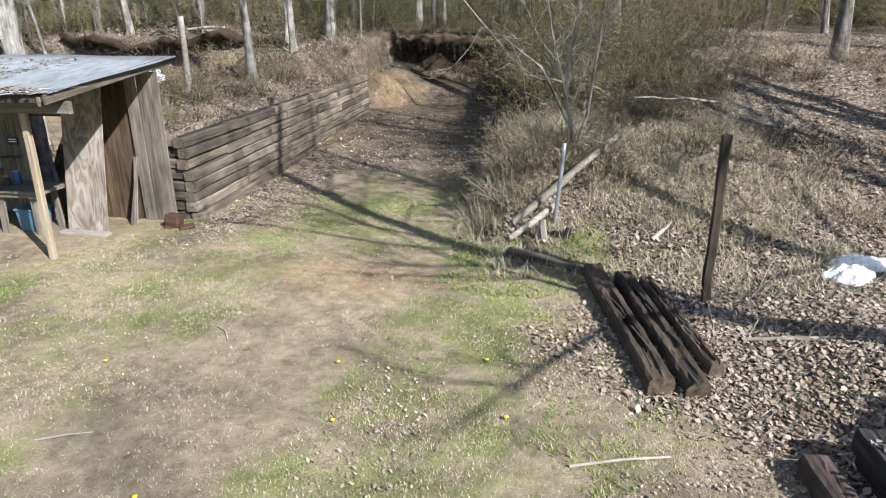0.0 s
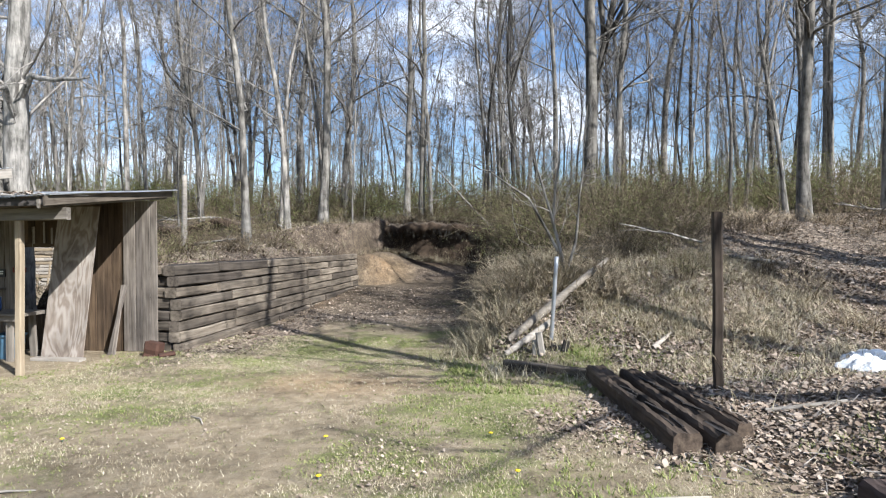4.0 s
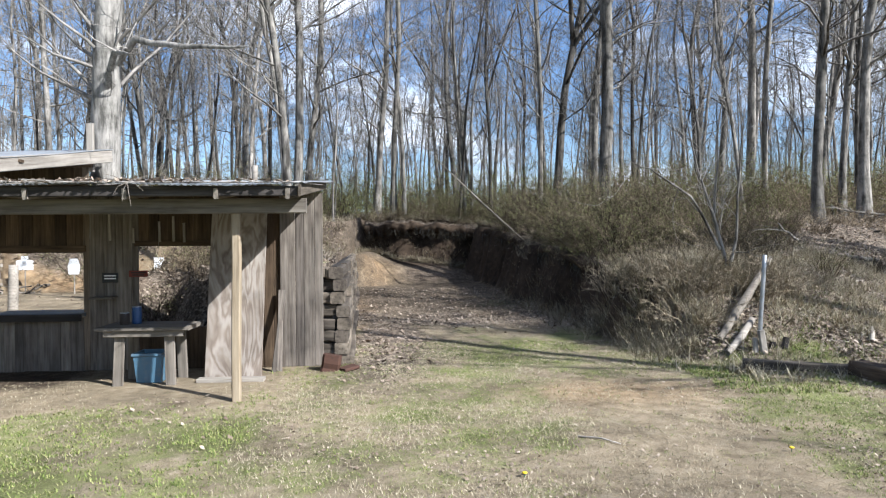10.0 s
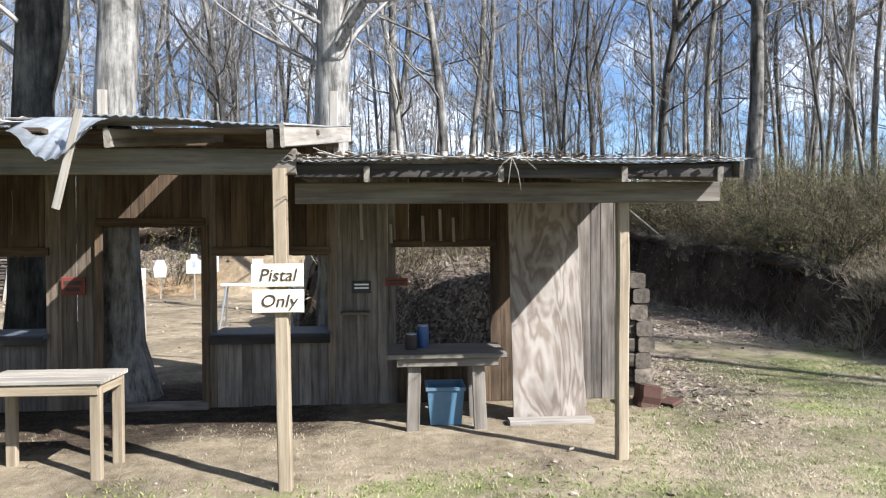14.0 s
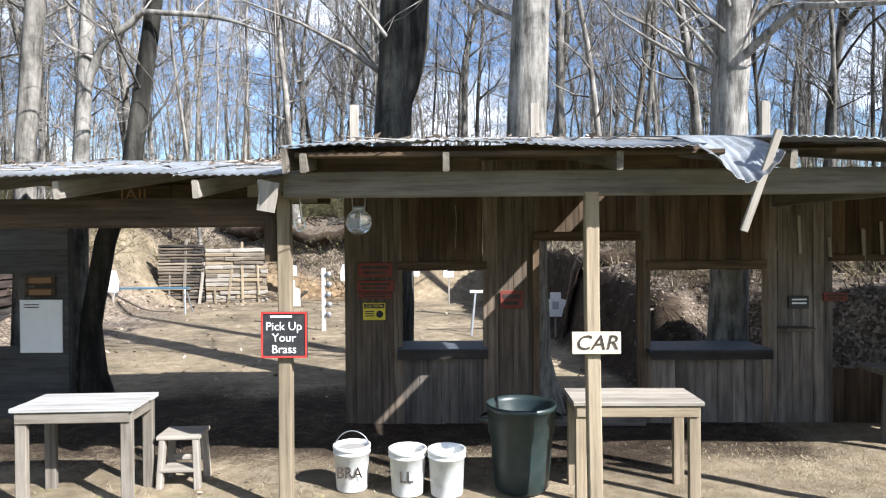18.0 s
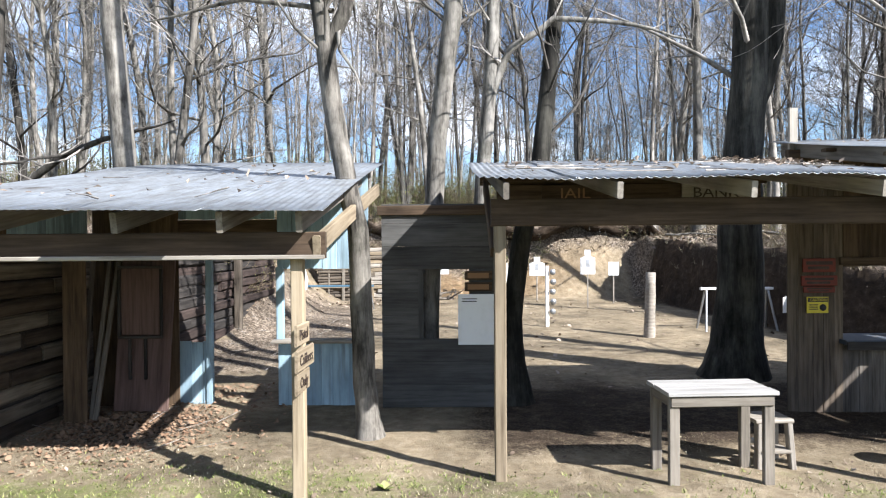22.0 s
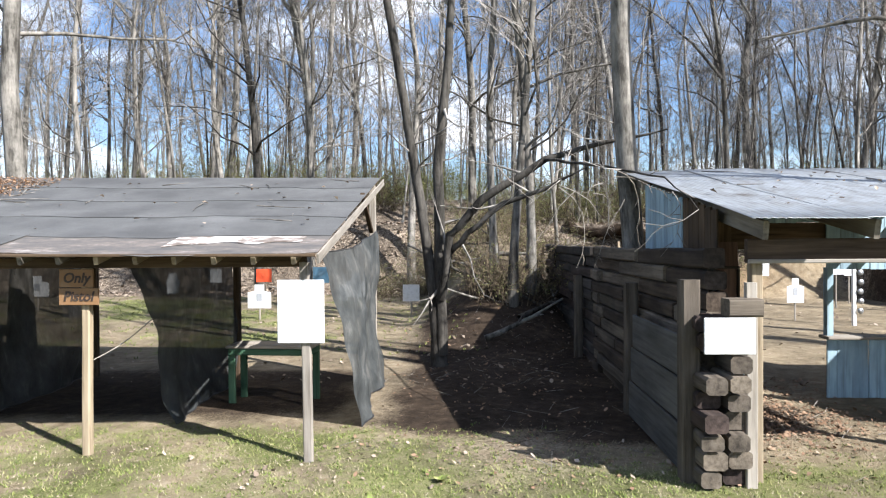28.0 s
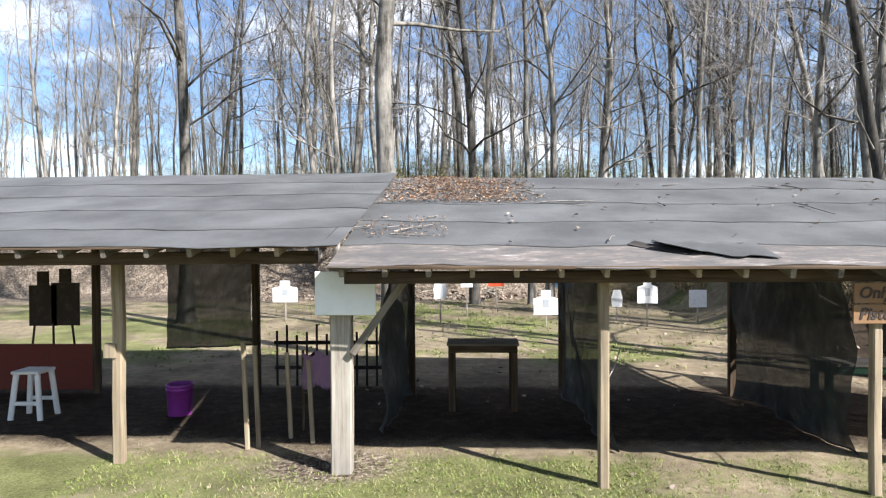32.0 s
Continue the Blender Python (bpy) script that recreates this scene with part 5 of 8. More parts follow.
# ---- tall shed with the board wall ----
B = thing("open_shed", 0, 0, 0, "tall weathered open-fronted shed with a damaged corrugated roof", "shed")
b_roof = lambda x, y: 2.69 + (y - 7.0) / 3.3 * 0.56
for x, y, lx in ((-10.17, 7.36, -0.02), (-12.56, 7.42, -0.02), (-14.87, 7.60, 0.0)):
    stick(B, "post", (x, y, -0.05), (x + lx, y, 2.40), 0.10, 0.095, "post", (0, -1, 0), 0.006, 0.004, 4)
slab(B, "beam", -14.82, -10.08, 7.38, 7.46, 2.37, 2.56, "beam", 0.008)
slab(B, "back_beam", -14.8, -10.0, 9.90, 9.98, 2.95, 3.10, "brown", 0.008)
for x in (-14.60, -13.63, -12.46, -11.30, -10.2):
    stick(B, "rafter", (x, 7.05, 2.58), (x, 10.3, 3.13), 0.045, 0.13, "beam")
for k, (x0, x1) in enumerate(((-14.66, -12.5), (-12.5, -11.75), (-11.0, -10.1))):
    stick(B, "purlin", (x0, 7.12, 2.64), (x1, 7.12, 2.64), 0.09, 0.035, "brown")
for z, y in ((2.82, 8.2), (2.99, 9.2)):
    stick(B, "purlin", (-14.8, y, z), (-10.0, y, z), 0.09, 0.035, "brown")
slab(B, "sheathing", -14.7, -13.4, 7.42, 7.44, 2.56, 2.66, "brown")
slab(B, "sheathing", -12.4, -11.95, 7.42, 7.44, 2.56, 2.66, "brown")
stick(B, "fascia", (-10.11, 7.02, 2.60), (-9.90, 10.34, 3.16), 0.03, 0.17, "pale")
stick(B, "side_beam", (-10.10, 7.47, 2.465), (-10.02, 9.9, 2.50), 0.05, 0.18, "beam")
stick(B, "fascia", (-14.72, 7.02, 2.59), (-14.64, 10.34, 3.16), 0.03, 0.16, "beam")
corrugated(B, -14.76, -11.93, 6.98, 2.69, 10.36, 3.26, 8, bend=0.02)
corrugated(B, -11.42, -10.10, 6.98, 2.68, 10.36, 3.25, 9, bend=0.03, skew=0.2)


def torn_sheet(parent):
    rows = []
    for i in range(13):
        u = i / 12
        row = []
        for j in range(25):
            x = -11.96 + 0.50 * j / 24
            curl = max(0.0, 0.21 - u) * 2.6
            y = 6.86 + (10.36 - 6.86) * u
            drop = curl * curl * 0.95 * (0.35 + 0.65 * math.sin(math.pi * min(1, max(0, (j - 2) / 22))))
            row.append((x + curl * 0.10, y + curl * 0.16, 2.705 + 0.565 * u - drop + 0.0095 * math.sin(x * 2 * math.pi / 0.07)))
        rows.append(row)
    put("torn_roof_sheet", grid_sheet("torn_roof_sheet", rows, "galv", 0.004), parent, None, "bent corrugated sheet hanging over the eave")


torn_sheet(B)
stick(B, "broken_board", (-11.44, 6.96, 2.76), (-11.64, 7.04, 2.10), 0.055, 0.022, "pale", (0, -1, 0), label="broken board hanging from the eave")
for x in (-14.69, -12.65, -10.06):
    slab(B, "roof_stub", x - 0.05, x + 0.05, 10.0, 10.05, 2.9, 3.60, "pale")
WB = 9.95
boards(B, -14.80, -14.15, WB, 0.0, 3.0, 21, "barn")
boards(B, -14.15, -13.25, WB, 1.72, 3.0, 22, "brown")
boards(B, -14.15, -13.25, WB, 0.0, 0.80, 23, "grey")
boards(B, -13.25, -12.63, WB, 0.0, 3.0, 24, "barn")
boards(B, -12.63, -11.54, WB, 2.04, 3.0, 25, "brown")
boards(B, -11.54, -11.38, WB, 0.0, 3.0, 26, "barn")
boards(B, -11.38, -10.14, WB, 1.71, 3.0, 27, "brown")
boards(B, -11.38, -10.14, WB, 0.0, 0.78, 28, "grey")
boards(B, -10.14, -10.05, WB, 0.0, 3.0, 29, "barn")
for x0, x1, z in ((-14.2, -13.2, 1.74), (-12.68, -11.5, 2.06), (-11.42, -10.1, 1.73)):
    slab(B, "lintel", x0, x1, WB - 0.05, WB - 0.015, z, z + 0.09, "brown")
for x in (-12.66, -11.5):
    slab(B, "door_jamb", x - 0.04, x + 0.04, WB - 0.055, WB - 0.012, 0.0, 2.06, "brown")
slab(B, "door_sill", -12.7, -11.46, WB - 0.12, WB + 0.02, 0.0, 0.08, "grey")
slab(B, "shelf", -9.98, -9.66, 9.72, 9.95, 1.05, 1.08, "beam")
for x0, x1, z in ((-14.20, -13.20, 0.82), (-11.42, -10.10, 0.80)):
    ct = thing("shooting_counter", (x0 + x1) / 2, WB + 0.12, z, "blue-grey counter slab behind the window opening", "counter", "window counters")
    w = (x1 - x0) / 2
    slab(ct, "top", -w, w, -0.28, 0.34, 0.0, 0.05, "counter", 0.008)
    slab(ct, "trim", -w, w, -0.30, -0.285, -0.06, 0.04, "char")
    for sx in (-w + 0.1, w - 0.1):
        stick(ct, "bracket", (sx, -0.1, -z), (sx, 0.25, 0.0), 0.06, 0.04, "brown")
debris("roof_litter", "dry twigs and leaves lying on the damaged roof", (-14.7, 7.1), (-12.0, 9.9), b_roof, 60, 40, 5)

# ---- shed with the open middle ----
C = thing("open_shed", 0, 0, 0, "open shed with a low-pitched galvanised roof and lettered boards", "shed")
c_roof = lambda x, y: 2.53 + (y - 7.2) / 3.2 * 0.50
stick(C, "post", (-18.35, 7.74, -0.05), (-18.35, 7.74, 2.20), 0.10, 0.095, "post", (0, -1, 0), 0.006, 0.004, 4)
stick(C, "post", (-14.98, 7.66, 1.9), (-14.98, 7.66, 2.22), 0.10, 0.09, "brown", (0, -1, 0))
slab(C, "beam", -18.42, -14.92, 7.68, 7.76, 2.17, 2.40, "beam_dark", 0.008)
for x in (-18.33, -17.45, -16.42, -15.42, -14.95):
    stick(C, "rafter", (x, 7.27, 2.43), (x, 10.4, 2.94), 0.045, 0.13, "pale" if x > -17.5 else "beam")
corrugated(C, -18.52, -14.80, 7.22, 2.53, 10.42, 3.03, 14, bend=0.012)
slab(C, "sign_board", -18.2, -15.0, 10.18, 10.21, 2.50, 2.74, "brown")
slab(C, "back_beam", -18.4, -14.9, 10.22, 10.30, 2.74, 2.92, "brown")
stick(C, "hanging_board", (-14.86, 7.20, 2.47), (-14.90, 7.20, 2.26), 0.13, 0.02, "pale", (0, -1, 0))
stick(C, "side_brace", (-18.42, 8.6, 2.60), (-18.40, 7.78, 1.95), 0.05, 0.10, "brown")
jail = thing("jail_sign", -17.25, 10.165, 2.62, "dark board lettered with the word JAIL", "sign")
jb = slab(jail, "board", -0.40, 0.40, -0.012, 0.01, -0.11, 0.11, "brown")
under(jb, lettering(jail, "JAIL", 0, -0.02, 0, 0.18, "tan", 1.25))
bank = thing("bank_sign", -15.55, 10.165, 2.62, "grey board lettered with the word BANK", "sign")
bb = slab(bank, "board", -0.40, 0.40, -0.012, 0.01, -0.11, 0.11, "pale")
under(bb, lettering(bank, "BANK", 0, -0.02, 0, 0.17, "ink", 1.25))
debris("roof_litter", "dry leaves and sticks scattered on the galvanised roof", (-18.3, 7.6), (-15.1, 10.3), c_roof, 90, 40, 6)
debris("roof_litter", "drift of dead leaves against the taller shed", (-15.7, 8.6), (-14.95, 10.4), c_roof, 240, 60, 16)

# dark grey board wall with a window
G = thing("board_wall", 0, 0, 0, "dark grey clapboard screen wall with a window opening", "wall")
gz = 0.0
k = 0
while gz < 2.50:
    h = min(0.285, 2.52 - gz)
    parts = [(-19.62, -18.12)] if gz + h < 0.9 or gz > 1.66 else [(-19.62, -19.17), (-18.52, -18.12)]
    for x0, x1 in parts:
        slab(G, "clapboard", x0, x1, 10.26, 10.285, gz, gz + h - 0.0015, "slate", 0.002)
    gz += h
    k += 1
for x in (-19.58, -19.15, -18.5, -18.15):
    slab(G, "stud", x - 0.04, x + 0.04, 10.29, 10.38, 0.0, 2.5, "slate")
slab(G, "top_rail", -19.66, -18.08, 10.22, 10.26, 2.38, 2.50, "brown")
nb = thing("notice_board", -18.43, 10.24, 0.78, "white notice sheet fixed to the dark wall", "sign")
slab(nb, "sheet", -0.25, 0.25, -0.012, 0.012, 0.0, 0.62, "white", 0.002)
for zz in (0.56, 0.53):
    slab(nb, "text_bar", -0.2, -0.02, -0.0155, -0.0125, zz, zz + 0.012, "ink", 0.001)
sg = thing("warning_sign", -18.43, 10.24, 1.44, "two small dark wooden signs with carved words", "sign")
for zz in (0.0, 0.14):
    slab(sg, "board", -0.17, 0.17, -0.02, 0.005, zz, zz + 0.11, "brown")
    slab(sg, "text_bar", -0.13, 0.13, -0.0235, -0.0205, zz + 0.02, zz + 0.085, "tan", 0.001)

# ---- blue shed ----
D = thing("blue_shed", 0, 0, 0, "open shed with pale blue boards and a galvanised roof", "shed")
d_roof = lambda x, y: 2.32 + (y - 7.05) / 4.4 * 0.86
for x in (-23.2, -19.97):
    stick(D, "post", (x, 7.36, -0.05), (x, 7.36, 2.0), 0.10, 0.095, "post", (0, -1, 0), 0.006, 0.004, 4)
# beam darkened for roof shade; pale strip painted as its sunlit lower edge
slab(D, "fascia_beam", -23.30, -19.74, 7.27, 7.34, 1.92, 2.13, "beam_dark", 0.008)
slab(D, "fascia_strip", -23.30, -19.74, 7.235, 7.268, 1.915, 1.95, "pale", 0.004)
for x in (-23.22, -22.3, -21.3, -20.5, -19.9):
    stick(D, "rafter", (x, 7.10, 2.20), (x, 11.3, 3.02), 0.05, 0.16, "beam")
corrugated(D, -23.38, -19.72, 6.97, 2.29, 11.45, 3.18, 31, bend=0.008, rib=0.002)
stick(D, "side_beam", (-19.80, 7.25, 2.02), (-19.74, 10.9, 2.75), 0.06, 0.15, "post")
boards(D, -20.95, -19.80, 10.40, 0.0, 0.80, 32, "blue", 0.17)
boards(D, -20.95, -19.80, 10.40, 1.72, 2.90, 33, "blue", 0.17)
slab(D, "window_sill", -21.0, -19.76, 10.25, 10.5, 0.80, 0.84, "pale")
for x in (-20.92, -19.83):
    slab(D, "window_post", x - 0.045, x + 0.045, 10.36, 10.45, 0.84, 1.75, "blue")
boards(D, -22.25, -21.84, 10.52, 0.0, 0.80, 34, "blue", 0.15)
slab(D, "jamb", -21.9, -21.82, 10.48, 10.56, 0.0, 2.3, "blue")
slab(D, "header", -22.3, -19.8, 10.44, 10.50, 2.0, 2.35, "brown")
boards(D, -22.3, -21.0, 10.46, 2.35, 2.95, 35, "blue", 0.17)
boards(D, -23.3, -22.2, 10.40, 0.0, 2.9, 36, "brown", 0.17)
d_door = stick(D, "door", (-22.52, 10.02, 0.03), (-22.50, 10.28, 2.1), 0.66, 0.035, "door", (0, -1, 0), label="brown wooden door standing ajar against the wall")
d_panel = slab(D, "door_panel", -22.75, -22.28, 10.03, 10.06, 0.95, 1.75, "door", 0.01)
for x0, x1, z0, z1 in ((-22.78, -22.25, 1.755, 1.79), (-22.78, -22.25, 0.91, 0.945), (-22.785, -22.755, 0.95, 1.75), (-22.275, -22.245, 0.95, 1.75), (-22.66, -22.63, 0.42, 0.905), (-22.47, -22.44, 0.42, 0.905)):
    under(d_door, slab(D, "door_moulding", x0, x1, 10.0, 10.045, z0, z1, "char", 0.004))
under(d_door, d_panel)
for x in (-22.95, -23.05, -22.90):
    stick(D, "leaning_pole", (x, 9.7, 0.0), (x - 0.06 + (x + 23) * 1.2, 10.2, 1.95), 0.05, 0.04, "grey", (0, -1, 0))
boards(D, -23.2, -22.93, 9.6, 0.0, 1.95, 37, "brown", 0.12)
for k in range(9):
    y = 8.95 + 0.165 * k
    stick(D, "side_board", (-23.34, y, 1.98), (-23.34, y, 2.60 + 0.2 * (y - 8.9)), 0.16, 0.02, "blue", (-1, 0, 0), 0.003)
for k in range(6):
    y = 7.95 + 0.165 * k
    stick(D, "side_board", (-23.33, y, 1.98), (-23.33, y, 2.42 + 0.2 * (y - 7.95)), 0.16, 0.02, "brown", (-1, 0, 0), 0.003)
debris("roof_litter", "sparse dry leaves on the galvanised roof", (-23.2, 7.4), (-19.9, 11.2), d_roof, 46, 7, 7)

# ---- timber walls of old ties ----
tie_r = random.Random(5)


def tie_wall(name, label, p0, p1, height, depth=0.2, course=0.19, piece=2.4, group="", mat="tie", batter=0.0, core="char"):
    """Courses of heavy ties from p0 to p1 (plan), each tie a piece of its own."""
    w = thing(name, p0[0], p0[1], 0, label, "wall", group, "structure")
    d = Vector((p1[0] - p0[0], p1[1] - p0[1], 0))
    ln = d.length
    d.normalize()
    n = Vector((d.y, -d.x, 0))
    # hidden slab added so that no daylight shows through the joints
    set_back = -n * batter * height + Vector((0, 0, height / 2 - 0.06))
    stick(w, "core", d * 0.06 + set_back, d * (ln - 0.06) + set_back, depth * 0.35, height - 0.10, core, (0, 0, 1), 0.004, label="unseen slab added to block light between the ties")
    for c in range(round(height / course)):
        u = -tie_r.uniform(0, piece * 0.6) if c % 2 else 0.0
        while u < ln - 0.1:
            v = min(u + piece * tie_r.uniform(0.85, 1.1), ln)
            a = max(u, 0.0)
            off = n * (tie_r.uniform(-0.05, 0.04) - batter * c * course)
            z = c * course + course / 2 - 0.04
            g = land1(p0[0] + d.x * (a + v) / 2, p0[1] + d.y * (a + v) / 2)
            if v - a > 0.15:
                stick(w, "tie", d * a + off + Vector((0, 0, z)), d * (v - 0.012) + off + Vector((0, 0, z + tie_r.uniform(-0.012, 0.012))), depth * tie_r.uniform(0.92, 1.1), course - tie_r.uniform(0.008, 0.03), tie_r.choice(mat) if isinstance(mat, tuple) else mat, (0, 0, 1), 0.018, 0.010, 5)
            u = v
    return w


tie_wall("retaining_wall_1", "retaining wall of stacked weathered railway ties", (-6.38, 9.98), (-6.76, 16.9), 1.60, mat=("tie_pale", "tie", "tie"), batter=0.10)
tie_wall("retaining_wall_2", "further stretch of weathered tie retaining wall", (-6.77, 16.95), (-7.10, 22.75), 1.58, mat=("tie_pale", "tie_pale", "tie"), batter=0.08)
tie_wall("retaining_wall_3", "front return of the tie retaining wall", (-6.95, 10.10), (-6.52, 10.10), 1.55, 0.18, 0.19, 0.6)
tie_wall("dividing_wall_1", "high dividing wall of dark stacked ties", (-23.52, 7.45), (-23.52, 12.6), 2.08, mat=("tie", "tie", "old_post"))
# darkest ties: this stretch carries the wall's shaded side in its colour
tie_wall("dividing_wall_2", "high dividing wall of dark stacked ties", (-23.50, 12.7), (-23.50, 19.3), 2.08, mat=("tie_dark", "char"))
tie_wall("range_wall_1", "stack of thin dark logs at the back of the range", (-23.2, 23.85), (-21.75, 24.05), 2.1, 0.22, 0.10, 1.2, mat=("tie", "char", "tie_pale"))
tie_wall("range_wall_2", "pale weathered log wall at the back of the range", (-21.7, 24.0), (-19.75, 24.3), 1.95, 0.16, 0.14, 1.0, mat=("post", "pale", "tie_pale"), core="beam")
for k in range(7):
    x = -22.9 + 0.48 * k + tie_r.uniform(-0.08, 0.08)
    p = thing("stake", x, 23.72 + 0.12 * (x + 23), 0.1, "pale split stake leaning on the log wall", "stake", "stakes of the log wall")
    stick(p, "stake", (0, 0, 0), (tie_r.uniform(-0.15, 0.15), 0.15, tie_r.uniform(1.3, 2.3)), tie_r.uniform(0.06, 0.12), 0.05, tie_r.choice(("post", "pale", "beam")), (0, -1, 0), 0.01, 0.008, 3)
for x, y, h, w in ((-23.78, 7.36, 1.78, 0.16), (-23.74, 9.6, 1.6, 0.15), (-23.72, 13.57, 1.5, 0.15), (-23.3, 16.0, 1.9, 0.15)):
    p = thing("wall_post", x, y, 0, "dark upright tie braced against the wall", "post", "posts of the dividing wall")
    stick(p, "tie", (0, 0, -0.05), (0, 0, h), w, 0.16, "tie", (0, -1, 0), 0.014, 0.006, 3)
pil = thing("tie_stack", -23.56, 7.22, 0, "stack of cut tie ends bearing a white sign", "wall")
for c in range(9):
    for k in (0, 1):
        dx = -0.115 + 0.23 * k + tie_r.uniform(-0.02, 0.02)
        dy = tie_r.uniform(-0.14, 0.08) - (0.08 if c in (2, 5) else 0)
        z = c * 0.165
        if c == 6 and k == 0:
            continue
        stick(pil, "tie_end", (dx, dy - 0.1, z + 0.08), (dx + tie_r.uniform(-.02, .02), dy + 0.42, z + 0.08), tie_r.uniform(0.17, 0.225), tie_r.uniform(0.125, 0.158), tie_r.choice(("tie", "tie_dark", "tie")), (0, 0, 1), 0.022, 0.012, 4)
stick(pil, "top_block", (0.02, -0.1, 1.55), (0.28, -0.1, 1.55), 0.2, 0.15, "tie", (0, 0, 1), 0.015)
plank = thing("side_plank", -23.31, 7.18, 0, "pale upright plank beside the tie stack", "post")
stick(plank, "plank", (0, 0, -0.03), (0, 0, 1.75), 0.1, 0.05, "pale", (0, -1, 0), 0.008, 0.004, 3)
ws = thing("blank_sign", -23.585, 6.94, 1.18, "blank white board fixed to the tie stack", "sign")
slab(ws, "board", -0.205, 0.205, -0.012, 0.012, 0.0, 0.30, "white", 0.002)
slab(ws, "backing", -0.05, 0.05, 0.0125, 0.10, 0.05, 0.25, "grey")


def tangle(name, label, spots, seed, count, reach, thick=0.03, mat="bark"):
    """A heap of fallen logs, broken limbs and brush."""
    r = random.Random(seed)
    for k in range(count):
        x, y = r.choice(spots)
        x, y = x + r.uniform(-0.8, 0.8), y + r.uniform(-0.8, 0.8)
        t = thing(name, x, y, land1(x, y), label, "branch", "fallen limbs")
        a, ln, z = r.uniform(0, 6.283), reach * r.uniform(0.5, 1.2), r.uniform(0.02, 0.18)
        ps, p, d = [], Vector((0, 0, z)), Vector((math.cos(a), math.sin(a), r.uniform(0.0, 0.35))).normalized()
        ac = Acc()
        for i in range(6):
            ps.append(p.copy())
            d = (d + rand_dir(r) * 0.14).normalized()
            p = p + d * ln / 5
        rad = thick * r.uniform(0.6, 1.6)
        ac.tube(ps, [rad * (1 - 0.14 * i) for i in range(6)], 7, True)
        put("limb", ac.mesh("limb", M[mat]), t)
        for i in (2, 3, 4):
            e = (d + rand_dir(r) * 0.9).normalized() * ln * r.uniform(0.12, 0.35)
            ac = Acc()
            ac.tube([ps[i], ps[i] + e * 0.5 + rand_dir(r) * 0.03, ps[i] + e], [rad * 0.4, rad * 0.28, rad * 0.08], 4)
            put("side_branch", ac.mesh("side_branch", M[mat]), t)


tangle("fallen_limb", "broken grey limb lying among the trees", ((-25.4, 14.6), (-24.9, 16.5), (-25.8, 18.2), (-24.5, 19.5)), 6, 13, 1.8, 0.045)
tangle("fallen_limb", "dead limb lying on the leaf-covered slope", ((3.5, 13.0), (6.0, 15.5), (8.5, 17.0), (4.0, 18.5), (10, 19)), 7, 9, 2.4, 0.04)
tangle("fallen_limb", "dead pale limb heaped beside the log wall", ((-19.2, 23.9), (-18.6, 24.6)), 16, 12, 1.3, 0.035, "beam")
tangle("fallen_limb", "dead limb lying on the earth bank", ((-9.0, 14.0), (-8.4, 18.0), (-9.4, 20.5)), 8, 7, 1.5, 0.03)
tangle("fallen_limb", "dead limb lying at the back of the range", ((-18.0, 26.5), (-14.0, 26.8), (-11.5, 24.5), (-29.5, 26.0), (-33.0, 27.0), (-37.0, 26.5)), 9, 14, 2.2, 0.05)
t = thing("caught_twig", -8.45, 7.35, 2.44, "pale twigs caught on the eave and hanging down", "branch")
a = Acc()
for k, (dx, dy, dz) in enumerate(((0.10, -0.06, -0.32), (-0.22, -0.05, -0.18), (0.30, -0.04, -0.12), (-0.06, -0.05, -0.26), (0.5, 0.0, 0.1), (-0.45, 0.05, 0.12))):
    q = Vector((0, 0, 0.05))
    a.tube([q, q + Vector((dx * 0.35, dy, dz * 0.4 + 0.02)), q + Vector((dx * 0.6, dy, dz * 0.8))], [0.005, 0.004, 0.002], 5)
put("twigs", a.mesh("twigs", M["beam"]), t)

pn = thing("plank_panel", -23.80, 7.50, 0, "dark grey planks standing against the tie wall", "panel")
for k, (z, h) in enumerate(((0.02, 0.42), (0.46, 0.40), (0.88, 0.38))):
    stick(pn, "plank", (0, 0.0 + 0.03 * k, z + h / 2), (0, 1.9 - 0.1 * k, z + h / 2), 0.03, h, "slate", (0, 0, 1), 0.006, 0.004, 3)


def overhang():
    """Fine pale twigs that hang over the tie wall from the bent limb."""
    r = random.Random(12)
    t = thing("overhanging_branch", -23.9, 8.4, 2.75, "bare pale twigs drooping over the tie wall", "branch")
    for _ in range(9):
        a = Acc()
        p = Vector((r.uniform(-0.9, 0.5), r.uniform(-0.4, 1.6), r.uniform(-0.1, 0.15)))
        d = Vector((r.uniform(-0.5, 0.9), r.uniform(-0.9, 0.3), r.uniform(-0.4, 0.3))).normalized()
        ps = [p.copy()]
        for k in range(6):
            d = (d + Vector((0, 0, -0.20)) + rand_dir(r) * 0.35).normalized()
            p = p + d * r.uniform(0.10, 0.22)
            ps.append(p.copy())
        a.tube(ps, [0.006 - 0.0007 * k for k in range(7)], 4)
        put("twig", a.mesh("twig", M["pale"]), t)
        for k in (2, 3, 4, 5):
            b = Acc()
            e = (d + rand_dir(r)).normalized() * r.uniform(0.1, 0.28)
            b.tube([ps[k], ps[k] + e * 0.5 + rand_dir(r) * 0.02, ps[k] + e], [0.005, 0.004, 0.0015], 3)
            put("twig", b.mesh("twig", M["beam"]), t)


overhang()

t = thing("broken_post", -8.56, 13.8, land1(-8.56, 13.8), "pale broken dead trunk standing on the bank", "post")
round_post(t, "trunk", 0, 0, -0.1, 1.75, 0.075, "pale", (0.03, 0.0), 9, 0.055)

